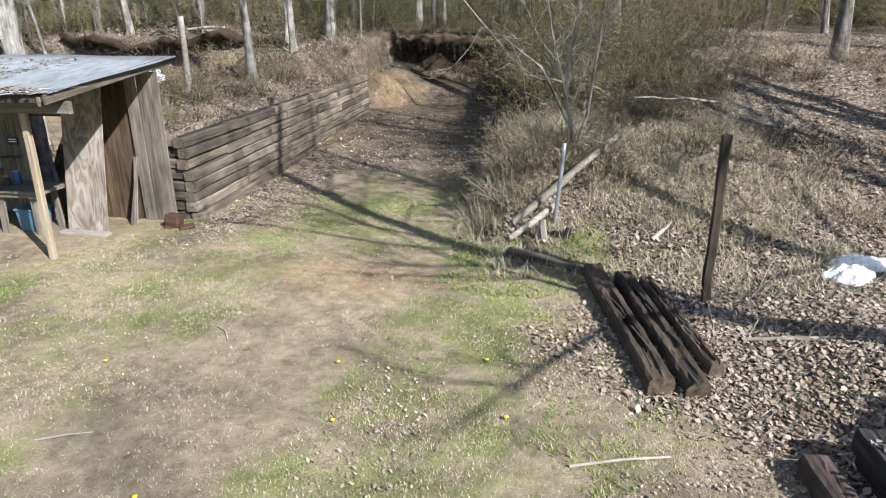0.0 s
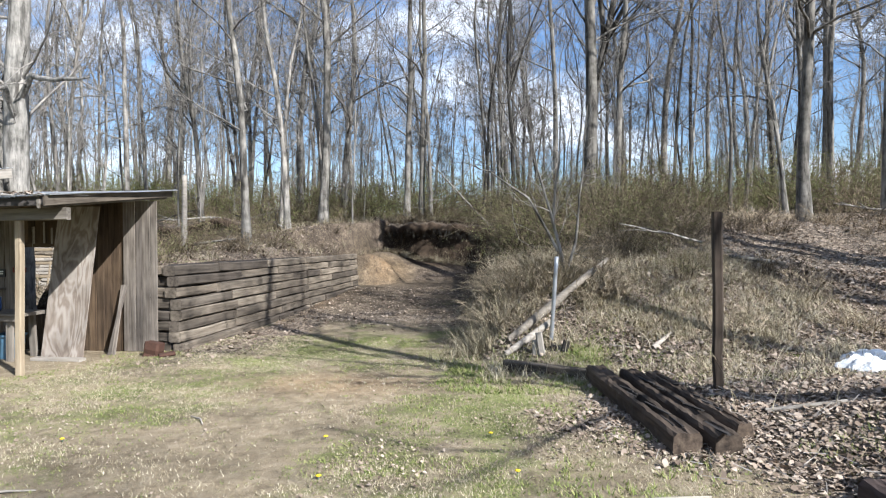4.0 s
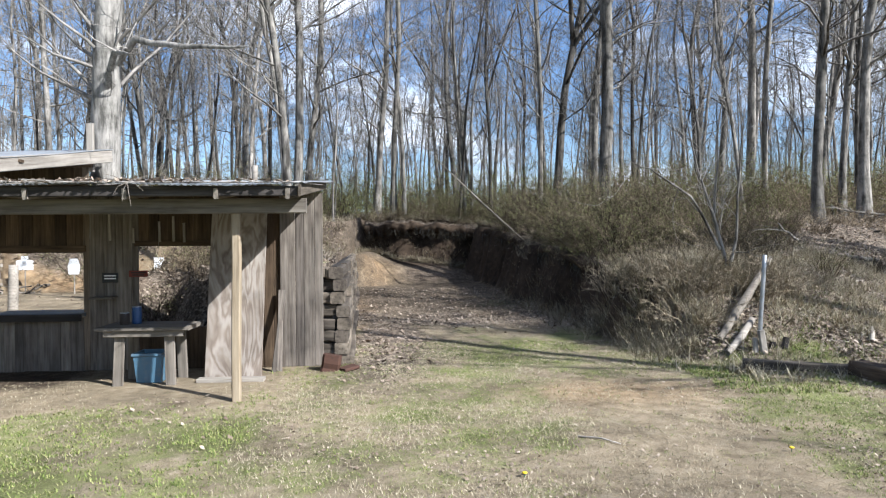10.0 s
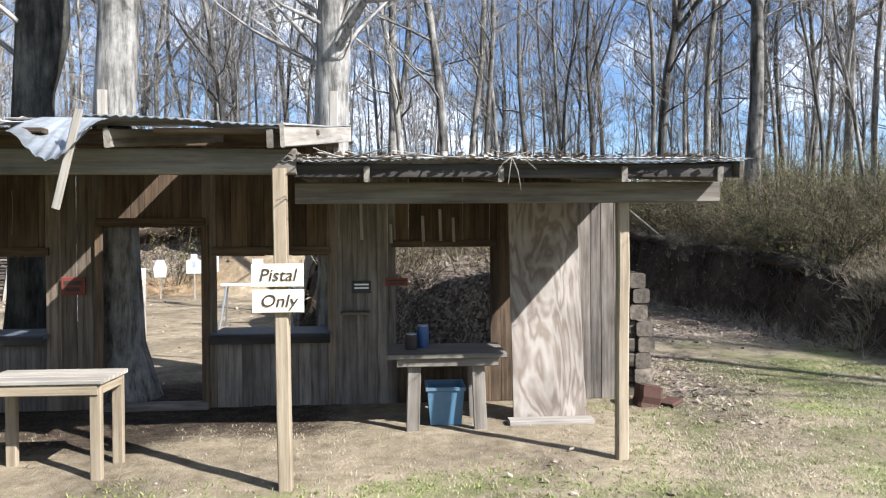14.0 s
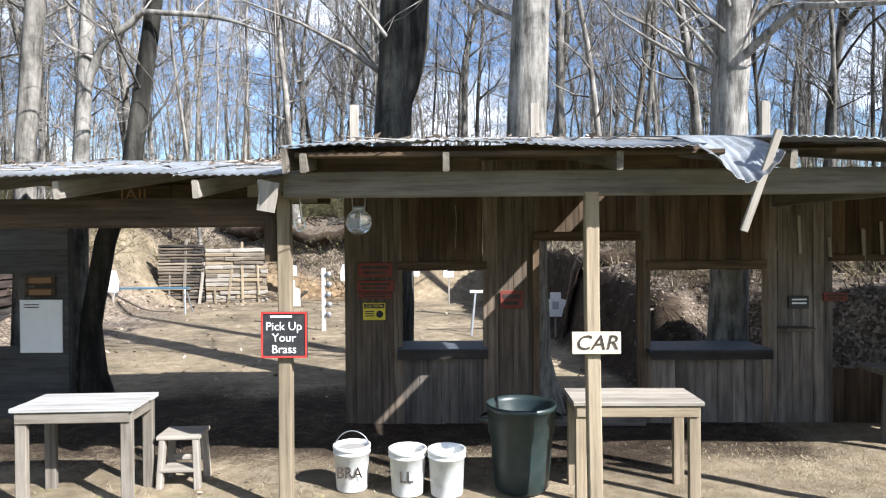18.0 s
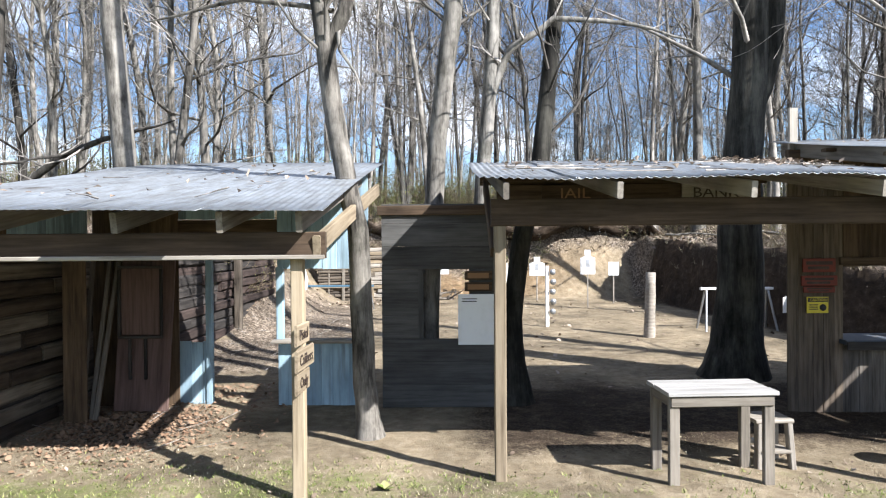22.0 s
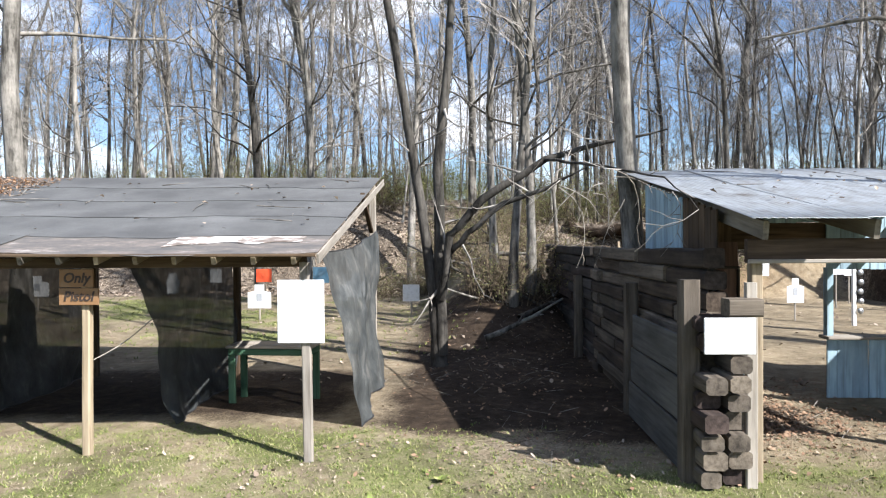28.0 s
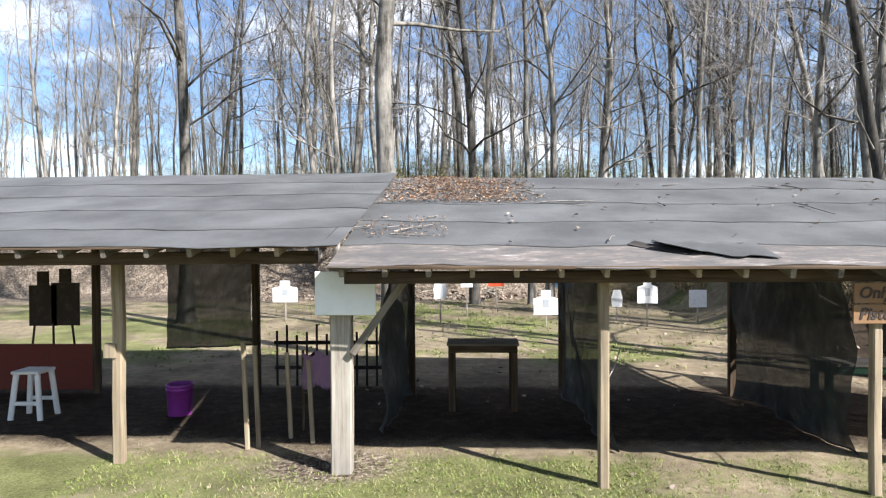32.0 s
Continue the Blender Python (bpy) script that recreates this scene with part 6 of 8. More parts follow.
# ---- long shed with roll roofing and shade nets ----
E_ = thing("long_shed", 0, 0, 0, "long low open shed with grey roll roofing", "shed")
e_eave = lambda x: (7.50 + (-27.2 - x) * 0.028, 2.02 + (-27.2 - x) * 0.005)
e_back = lambda x: (12.0 + (-27.2 - x) * 0.055, 3.16 + (-27.2 - x) * 0.017)


def e_roof(x, y):
    (y0, z0), (y1, z1) = e_eave(x), e_back(x)
    return z0 + (z1 - z0) * (y - y0) / (y1 - y0)


def roof_strip(parent, name, x0, x1, u0, u1, eave, back, mat, seed, lift=0.0, label="", ragged=0.02, n=36):
    """A strip of roll roofing between two lines up the slope."""
    rr = random.Random(seed)
    rows = []
    for i in range(4):
        row = []
        for j in range(n + 1):
            x = x0 + (x1 - x0) * j / n
            u = u0 + (u1 - u0) * i / 3
            if i == 0:
                u += ragged * 0.5 * (math.sin(x * 2.1 + seed) + 0.5 * math.sin(x * 5.7 + seed * 2) + 0.3 * math.sin(x * 13 + seed))
            (ya, za), (yb, zb) = eave(x), back(x)
            row.append((x, ya + (yb - ya) * u, za + (zb - za) * u + lift + 0.004 * (i == 0) + 0.0015 * math.sin(x * 1.7 + u * 9 + seed)))
        rows.append(row)
    return put(name, grid_sheet(name, rows, mat, 0.006, False), parent, None, label)


cuts = (0.0, 0.16, 0.37, 0.58, 0.80, 1.0)
for k in range(5):
    roof_strip(E_, "roofing_strip", -34.42, -27.15, cuts[k] - (0.015 if k else 0.0), cuts[k + 1], e_eave, e_back, "worn" if k == 0 else "roofing", 40 + k, 0.006 * k)
roof_strip(E_, "roofing_patch", -28.75, -27.40, 0.075, 0.145, e_eave, e_back, "flaked", 47, 0.008, "white worn patch where the roofing has peeled", 0.045)
def on_e(x, u, up=0.0):
    (ya, za), (yb, zb) = e_eave(x), e_back(x)
    return (x, ya + (yb - ya) * u, za + (zb - za) * u + up)


def torn_flap():
    """A strip of roofing torn loose and curled back, dark below."""
    rr = random.Random(77)
    rows = []
    for i in range(7):
        v, row = i / 6, []
        for j in range(13):
            u = j / 12
            x = -31.42 + 0.95 * u + 0.05 * math.sin(i * 1.9) * (1 - u)
            top = 0.160 + 0.010 * math.sin(j * 1.7) + rr.uniform(-0.004, 0.004)
            low = 0.045 + 0.055 * (1 - u) ** 2 + 0.006 * math.sin(j * 1.3 + 1) + rr.uniform(-0.005, 0.005)
            row.append(on_e(x, top + (low - top) * v, 0.016 + 0.06 * (1 - u) ** 3 * (0.3 + v) + 0.02 * v * v * abs(math.sin(j * 0.5))))
        rows.append(row)
    put("torn_flap", grid_sheet("torn_flap", rows, "roofing", 0.006, False), E_, None, "torn curled flap of grey roofing")
    # flat dark piece painted in as the gap and shadow of the flap
    stick(E_, "bare_felt", on_e(-31.62, 0.158, 0.012), on_e(-31.18, 0.085, 0.012), 0.16, 0.008, "char", (0, -0.3, 1), 0.004, 0.010, 6, "dark patch painted for the gap and shadow under the torn roofing")


torn_flap()
slab(E_, "eave_beam", -34.3, -27.35, 7.86, 7.95, 1.89, 2.00, "brown", 0.008)
stick(E_, "drip_edge", (-34.42, e_eave(-34.42)[0] - 0.012, 2.045), (-27.15, e_eave(-27.15)[0] - 0.012, 2.01), 0.02, 0.03, "brown")
x = -34.3
while x < -27.1:
    (ya, za), (yb, zb) = e_eave(x), e_back(x)
    stick(E_, "rafter", (x, ya + 0.03, za - 0.055), (x, yb, zb - 0.055), 0.045, 0.09, "post" if int(x * 7) % 3 else "beam")
    x += 0.385
rows = [[(x, e_eave(x)[0] + (e_back(x)[0] - e_eave(x)[0]) * u, e_roof(x, e_eave(x)[0] + (e_back(x)[0] - e_eave(x)[0]) * u) - 0.006) for x in np.linspace(-34.4, -27.17, 12)] for u in np.linspace(0.004, 0.996, 6)]
put("roof_deck", grid_sheet("roof_deck", rows, "brown", 0.012, False), E_)
stick(E_, "fascia", (-27.13, 7.5, 1.975), (-27.10, 12.0, 3.11), 0.02, 0.10, "pale")
for x, y, w in ((-29.6, 7.93, 0.085), (-31.95, 8.1, 0.095)):
    stick(E_, "post", (x, y, -0.05), (x + 0.01, y, 1.9), w, w, "post", (0, -1, 0), 0.012, 0.006, 4)
stick(E_, "post", (-34.43, 8.38, -0.05), (-34.43, 8.38, 2.05), 0.21, 0.15, "pale", (0, -1, 0), 0.012, 0.006, 4)
for x, y in ((-27.2, 11.45), (-29.38, 11.6), (-31.8, 11.8), (-34.03, 11.65)):
    stick(E_, "back_post", (x, y, -0.05), (x, y, 3.0), 0.10, 0.10, "pale" if x > -28 else "brown", (0, -1, 0), 0.008, 0.006, 4)
slab(E_, "back_beam", -34.3, -27.15, 11.55, 11.63, 2.90, 3.03, "brown")
stick(E_, "knee_brace", (-34.30, 8.28, 1.20), (-33.75, 8.25, 1.95), 0.07, 0.07, "beam", (0, -1, 0))
stick(E_, "knee_brace", (-27.2, 11.3, 2.3), (-27.2, 10.5, 2.80), 0.06, 0.06, "brown")
debris("roof_litter", "heap of brown leaves and sticks in the roof valley", (-34.5, 10.3), (-32.2, 12.2), lambda x, y: e_roof(x, y) + 0.012 + 0.035 * math.exp(-((x + 33.8) / 0.5) ** 2), 3600, 30, 8, (0.02, 0.05), True, "leaf_straw")
debris("roof_litter", "small heap of leaves and twigs lower on the roof", (-34.3, 8.6), (-33.4, 9.5), lambda x, y: e_roof(x, y) + 0.02, 150, 8, 9, (0.02, 0.045), None, "leaf_straw")
debris("roof_litter", "a few sticks and leaves lying on the grey roofing", (-33.0, 8.3), (-27.4, 11.8), lambda x, y: e_roof(x, y) + 0.02, 46, 10, 10)

F_ = thing("long_shed", 0, 0, 0, "neighbouring long shed with the same grey roofing", "shed")
f_eave = lambda x: (7.78, 2.24)
f_back = lambda x: (12.75, 3.40)
for k in range(5):
    roof_strip(F_, "roofing_strip", -45.5, -34.34, cuts[k] - (0.015 if k else 0.0), cuts[k + 1], f_eave, f_back, "roofing", 60 + k, 0.006 * k)
put("roof_deck", grid_sheet("roof_deck", [[(x, 7.79 + 4.95 * u, 2.232 + 1.16 * u) for x in np.linspace(-45.5, -34.36, 8)] for u in (0, 0.33, 0.67, 1)], "brown", 0.012, False), F_)
slab(F_, "eave_beam", -45.5, -34.60, 8.05, 8.14, 2.07, 2.19, "brown", 0.008)
x = -45.3
while x < -34.6:
    stick(F_, "rafter", (x, 7.82, 2.185), (x, 12.7, 3.33), 0.045, 0.09, "post" if int(x * 7) % 3 else "beam")
    x += 0.40
stick(F_, "fascia", (-34.50, 7.8, 2.20), (-34.50, 12.7, 3.35), 0.02, 0.09, "char")
for x, y in ((-36.8, 8.62), (-38.2, 8.66), (-41.0, 8.66)):
    stick(F_, "post", (x, y, -0.05), (x, y, 2.1), 0.11, 0.10, "post", (0, -1, 0), 0.012, 0.006, 4)
slab(F_, "post_block", -36.93, -36.80, 8.55, 8.65, 1.1, 1.24, "post")
for x, y in ((-36.35, 11.6), (-38.9, 11.8), (-41.4, 11.8), (-44, 11.8)):
    stick(F_, "back_post", (x, y, -0.05), (x, y, 3.1), 0.10, 0.10, "brown", (0, -1, 0), 0.008, 0.006, 4)
slab(F_, "back_wall_rail", -41.0, -38.9, 11.75, 11.80, 0.05, 0.75, "redsign", label="low dark red boarding")


def net(name, label, corners, seed, cat="net", billow=0.08):
    """A hanging shade net through four corners: top front, top back, bottom back, bottom front."""
    a, b, c, d = [Vector(p) for p in corners]
    nrm = (b - a).cross(d - a).normalized()
    rows = []
    for i in range(25):
        v = i / 24
        row = []
        for j in range(41):
            u = j / 40
            p = (a.lerp(b, u)).lerp(d.lerp(c, u), v)
            p = p + nrm * (billow * math.sin(u * 9 + seed + v * 2) * (0.3 + 0.7 * v) + 0.05 * math.sin(v * 7 + u * 3 + seed) + 0.022 * math.sin(u * 31 + v * 9 + seed * 3) + 0.014 * math.sin(u * 17 - v * 23 + seed)) - Vector((0, 0, 0.10)) * math.sin(math.pi * u) * (1 - v)
            row.append(tuple(p))
        rows.append(row)
    t = thing(name, 0, 0, 0, label, cat, "shade nets")
    put("netting", grid_sheet("netting", rows, "net"), t)
    cord = Acc()
    cord.tube([Vector(rows[0][j]) for j in range(41)], [0.008] * 41, 4)
    put("top_cord", cord.mesh("top_cord", M["black"]), t)
    hem = Acc()
    hem.tube([Vector(rows[-1][j]) for j in range(41)], [0.011] * 41, 4)
    put("hem", hem.mesh("hem", M["black"]), t)


net("shade_net", "dark grey shade net hung across the shed's end", ((-27.22, 8.30, 2.05), (-27.18, 11.4, 2.30), (-27.14, 11.35, 0.03), (-26.92, 8.90, 0.02)), 1.0)
net("shade_net", "black shade net dividing two shooting bays", ((-29.45, 8.6, 1.95), (-29.40, 11.55, 2.3), (-29.38, 11.5, 0.04), (-29.2, 8.95, 0.02)), 2.2, billow=0.05)
net("shade_net", "black shade net dividing two shooting bays", ((-31.85, 8.8, 1.95), (-31.82, 11.7, 2.3), (-31.8, 11.6, 0.04), (-31.7, 9.0, 0.02)), 3.1, billow=0.05)
net("shade_net", "black shade net at the back of the bay", ((-37.7, 11.62, 2.3), (-36.42, 11.62, 2.3), (-36.42, 11.6, 0.75), (-37.7, 11.6, 0.72)), 4.0, billow=0.03)
net("shade_net", "black shade net dividing two shooting bays", ((-34.1, 9.2, 2.0), (-34.05, 11.6, 2.3), (-34.03, 11.6, 0.04), (-34.2, 9.6, 0.04)), 5.0, billow=0.05)


def net_rope():
    t = thing("rope", 0, 0, 0, "pale rope tied from the post to the net", "rope", "net ropes")
    a = Acc()
    pts = [Vector((-29.56, 7.98, 0.95)).lerp(Vector((-29.25, 8.6, 1.30)), k / 5) - Vector((0, 0, 0.04 * math.sin(k / 5 * math.pi))) for k in range(6)]
    a.tube(pts, [0.006] * 6, 5)
    put("rope", a.mesh("rope", M["pale"]), t)
    t = thing("rope", 0, 0, 0, "pale rope tied from the post to the net", "rope", "net ropes")
    a = Acc()
    pts = [Vector((-31.9, 8.12, 0.98)).lerp(Vector((-31.6, 8.9, 1.15)), k / 5) - Vector((0, 0, 0.04 * math.sin(k / 5 * math.pi))) for k in range(6)]
    a.tube(pts, [0.006] * 6, 5)
    put("rope", a.mesh("rope", M["pale"]), t)


net_rope()


def plank_table(name, label, x, y, w, d, h, top, leg, turn=0.0, leg_w=0.09, inset=0.06, apron=True):
    t = thing(name, x, y, 0, label, "table", "", "", turn)
    n = 3
    for k in range(n):
        slab(t, "top_board", -w / 2, w / 2, -d / 2 + d * k / n, -d / 2 + d * (k + 1) / n - 0.004, h - 0.035, h, top, 0.004)
    for sx in (-1, 1):
        for sy in (-1, 1):
            stick(t, "leg", (sx * (w / 2 - inset), sy * (d / 2 - inset), -0.01), (sx * (w / 2 - inset), sy * (d / 2 - inset), h - 0.036), leg_w, leg_w * 0.55, leg, (0, -1, 0))
    if apron:
        for sy in (-1, 1):
            slab(t, "apron", -w / 2 + 0.03, w / 2 - 0.03, sy * (d / 2 - 0.03) - 0.012, sy * (d / 2 - 0.03) + 0.012, h - 0.125, h - 0.038, leg)
        for sx in (-1, 1):
            slab(t, "apron", sx * (w / 2 - 0.03) - 0.012, sx * (w / 2 - 0.03) + 0.012, -d / 2 + 0.05, d / 2 - 0.05, h - 0.125, h - 0.038, leg)
    return t


plank_table("table", "pale painted wooden table in the sun", -16.54, 7.85, 0.92, 0.52, 0.79, "table", "beam", 3)
plank_table("table", "pale wooden table beside a post", -12.15, 7.95, 1.0, 0.50, 0.79, "pale", "post", -1)
plank_table("shooting_bench", "green-legged bench with a pale plank top", -28.35, 10.15, 1.15, 0.5, 0.78, "pale", "green", -4)
plank_table("shooting_bench", "weathered wooden bench deep in the shade", -33.0, 10.9, 0.95, 0.5, 0.92, "beam", "brown", 0)


def step_stool(name, label, x, y, turn, top, h=0.42, w=0.34):
    t = thing(name, x, y, 0, label, "stool", "", "", turn)
    slab(t, "seat", -w / 2, w / 2, -0.15, 0.17, h - 0.035, h, top, 0.006)
    for sx in (-1, 1):
        for sy in (-1, 1):
            stick(t, "leg", (sx * w * 0.46, sy * 0.14, -0.01), (sx * w * 0.40, sy * 0.11, h - 0.036), 0.05, 0.07, top, (0, -1, 0))
    slab(t, "step", -w * 0.42, w * 0.42, -0.17, 0.02, 0.14, 0.17, top, 0.006)
    slab(t, "stretcher", -w * 0.42, w * 0.42, 0.10, 0.13, 0.16, 0.21, top)
    return t


step_stool("step_stool", "small weathered wooden stool with a step", -15.90, 8.18, 4, "pale", 0.44)
t = thing("white_stool", -38.9, 10.35, 0, "white plastic stool in the shade", "stool")
slab(t, "seat", -0.18, 0.18, -0.18, 0.18, 0.60, 0.64, "white", 0.01)
for sx in (-1, 1):
    for sy in (-1, 1):
        stick(t, "leg", (sx * 0.20, sy * 0.18, -0.01), (sx * 0.14, sy * 0.14, 0.60), 0.07, 0.05, "white", (0, -1, 0), 0.012)
for sy in (-1, 1):
    slab(t, "stretcher", -0.17, 0.17, sy * 0.165 - 0.015, sy * 0.165 + 0.015, 0.2, 0.25, "white")


def bucket(name, label, x, y, mat, words="", full="", tilt=0.0, handle=True, s=1.0):
    t = thing(name, x, y, 0, label, "bucket", "white buckets" if mat == "bucket" else "", "", rng.uniform(-20, 20))
    lathe(t, "body", [(r * s, z * s) for r, z in ((0.001, 0.005), (0.125, 0.0), (0.130, 0.01), (0.146, 0.30), (0.155, 0.302), (0.155, 0.315), (0.148, 0.318), (0.148, 0.335), (0.157, 0.337), (0.157, 0.365), (0.146, 0.368), (0.142, 0.33), (0.128, 0.02), (0.001, 0.02))], mat, 28)
    if full:
        lathe(t, "contents", ((0.001, 0.335), (0.06, 0.34), (0.10, 0.332), (0.1385, 0.33)), full, 20)
    if handle:
        a = Acc()
        a.tube([Vector((0.152 * math.cos(u), 0.02, 0.30 + 0.17 * math.sin(u))) for u in np.linspace(0, math.pi, 13)], [0.0045] * 13, 5)
        put("handle", a.mesh("handle", M["steel"]), t)
    if words:
        o = lettering(t, words, 0, -0.147, 0.17, 0.13, "ink", 0.9)
        t.rotation_euler = (0, 0, 0)
    return t


bucket("bucket", "white plastic bucket full of spent brass, wire handle up", -14.44, 8.05, "bucket", "BRA", "gravel")
bucket("bucket", "white plastic bucket with scrawled marks", -13.97, 7.95, "bucket", "LL", "", handle=False)
bucket("bucket", "white plastic bucket standing beside another", -13.65, 7.93, "bucket", "", "", handle=False)
bucket("purple_bucket", "purple plastic bucket in the shade", -37.02, 10.5, "purple", s=1.15, handle=False)


def trash_can():
    t = thing("trash_can", -13.03, 8.05, 0, "large dark green plastic rubbish bin", "bin")
    vs, fs, seg = [], [], 48
    prof = ((0.0, 0.01), (0.20, 0.0), (0.215, 0.02), (0.235, 0.25), (0.25, 0.44), (0.265, 0.46), (0.275, 0.66), (0.292, 0.665), (0.295, 0.70), (0.278, 0.705), (0.262, 0.66), (0.21, 0.03), (0.0, 0.03))
    for i, (r, z) in enumerate(prof):
        for k in range(seg):
            a = 2 * math.pi * k / seg
            rib = 1.0 + (0.03 if (k % 12) in (0, 1, 11) and 2 <= i <= 6 else 0)
            vs.append((max(r, 0.001) * rib * math.cos(a), max(r, 0.001) * rib * math.sin(a), z))
    for i in range(len(prof) - 1):
        for k in range(seg):
            a, b = i * seg + k, i * seg + (k + 1) % seg
            fs.append((a, b, b + seg, a + seg))
    put("body", mesh_of("body", vs, fs, M["bin"], True), t)
    for sx in (-1, 1):
        a = Acc()
        a.tube([Vector((sx * (0.275 + 0.07 * math.sin(u)), 0.09 * math.cos(u), 0.60 - 0.02 * math.sin(u))) for u in np.linspace(0, math.pi, 9)], [0.014] * 9, 6)
        put("handle", a.mesh("handle", M["bin"]), t)


trash_can()


# ---- signs ----
def hanging_sign(name, label, x, y, z0, w, h, mat, rows, ink, size, squeeze=1.0, tilt=0.0, rim=""):
    t = thing(name, x, y, z0, label, "sign")
    bd = slab(t, "board", -w / 2, w / 2, -0.012, 0.012, 0, h, mat, 0.003)
    if rim:
        for a in ((-w / 2, w / 2, 0, 0.014), (-w / 2, w / 2, h - 0.014, h), (-w / 2, -w / 2 + 0.014, 0.0145, h - 0.0145), (w / 2 - 0.014, w / 2, 0.0145, h - 0.0145)):
            under(bd, slab(t, "rim", a[0], a[1], -0.018, -0.0125, a[2], a[3], rim, 0.001))
    for k, (wd, zz, sz) in enumerate(rows):
        if wd:
            under(bd, lettering(t, wd, 0, -0.016, zz, sz, ink, squeeze, tilt, "lettering", 0.0 if mat == "black" else 0.22, 0.0, 0.003 if mat == "tan" else 0.0))
    return t


s1 = hanging_sign("pistol_sign", "cream board hand-lettered Pistal on a post", -10.20, 7.29, 1.53, 0.38, 0.17, "cream", (("Pistal", 0.085, 0.13),), "ink", 0.13, 1.0)
s2 = hanging_sign("only_sign", "cream board hand-lettered Only on a post", -10.195, 7.29, 1.34, 0.37, 0.17, "cream", (("Only", 0.085, 0.13),), "ink", 0.13, 1.05)
s3 = hanging_sign("car_sign", "cream board hand-lettered CAR on a post", -12.56, 7.35, 1.225, 0.345, 0.16, "cream", (("CAR", 0.08, 0.15),), "ink", 0.15, 1.05)
s4 = hanging_sign("brass_sign", "black sign with white words and a red edge", -14.86, 7.53, 1.18, 0.345, 0.345, "black", (("Pick Up", 0.235, 0.088), ("Your", 0.15, 0.088), ("Brass", 0.063, 0.088)), "snow", 0.09, 1.0, rim="red")
slab(s4, "text_bar", -0.10, 0.06, -0.0165, -0.0125, 0.302, 0.318, "snow", 0.001)
s5 = hanging_sign("only_sign", "brown wooden sign lettered Only under the eave", -29.65, 7.86, 1.70, 0.34, 0.18, "tan", (("Only", 0.09, 0.14),), "ink", 0.14)
s6 = hanging_sign("pistol_sign", "brown wooden sign lettered Pistol under the eave", -29.63, 7.86, 1.52, 0.40, 0.17, "tan", (("Pistol", 0.085, 0.14),), "ink", 0.14)
for k, wd in enumerate(("Only", "Calibers", "Pistol")):
    t = thing("caliber_sign", -19.93 + 0.02 * (k == 1), 7.30, 0.88 + 0.185 * k, "pale wooden sign board turned edge-on on the post", "sign", "boards on the post", "", 87)
    bd = slab(t, "board", -0.17 - 0.06 * (k == 1), 0.17 + 0.06 * (k == 1), -0.012, 0.012, 0, 0.165, "post")
    under(bd, lettering(t, wd, 0, -0.016, 0.08, 0.12, "ink", 0.9))
p = thing("sign_post", -27.28, 7.705, 0, "grey square post bearing a blank white board", "post")
stick(p, "post", (0, 0, -0.05), (-0.03, 0, 1.94), 0.09, 0.06, "pale", (0, -1, 0), 0.008, 0.004, 3)
t = thing("blank_sign", -27.335, 7.66, 1.17, "blank white board on a post", "sign")
slab(t, "board", -0.225, 0.225, -0.012, 0.012, 0, 0.60, "white", 0.003)
t = thing("blank_sign", -34.36, 8.22, 1.57, "blank white board under the eave, shaded at the top", "sign")
slab(t, "board", -0.29, 0.29, -0.012, 0.012, 0, 0.42, "white", 0.003)
t = thing("caution_sign", -14.465, 9.915, 1.18, "yellow sign with the word CAUTION", "sign")
slab(t, "board", -0.125, 0.125, -0.01, 0.0, 0, 0.19, "yellow", 0.002)
slab(t, "band", -0.115, 0.115, -0.013, -0.0105, 0.13, 0.18, "black", 0.001)
lettering(t, "CAUTION", 0, -0.018, 0.155, 0.045, "yellow", 0.95)
lathe(t, "symbol", ((0.001, 0.0), (0.04, 0.0), (0.04, 0.003), (0.001, 0.003)), "black", 14, pose(0.06, -0.0105, 0.065, 90))
for zz in (0.09, 0.065, 0.04):
    slab(t, "text_bar", -0.10, 0.0, -0.0125, -0.0105, zz, zz + 0.012, "black", 0.001)
for x, z, w, h in ((-14.45, 1.66, 0.38, 0.16), (-14.45, 1.50, 0.42, 0.12), (-14.45, 1.42, 0.36, 0.07), (-12.93, 1.30, 0.25, 0.20), (-9.35, 1.36, 0.26, 0.09)):
    t = thing("painted_sign", x, 9.915, z, "faded dark red painted board on the wall", "sign", "faded red signs")
    bd = slab(t, "board", -w / 2, w / 2, -0.018, 0.0, 0, h, "redsign", 0.003)
    under(bd, slab(t, "text_bar", -w * 0.4, w * 0.4, -0.021, -0.0185, h * 0.55, h * 0.8, "ink", 0.001))
    under(bd, slab(t, "text_bar", -w * 0.35, w * 0.3, -0.021, -0.0185, h * 0.2, h * 0.42, "ink", 0.001))
for x, z in ((-9.05, 1.65), (-10.0, 1.9), (-13.55, 1.95)):
    t = thing("hanging_wire", x, 9.86, z, "short wire hanging from the wall", "wire", "hanging wires")
    a = Acc()
    a.tube([Vector((0.01 * math.sin(k), 0, 0.5 - 0.12 * k)) for k in range(5)], [0.004] * 5, 4)
    put("wire", a.mesh("wire", M["pale"]), t)

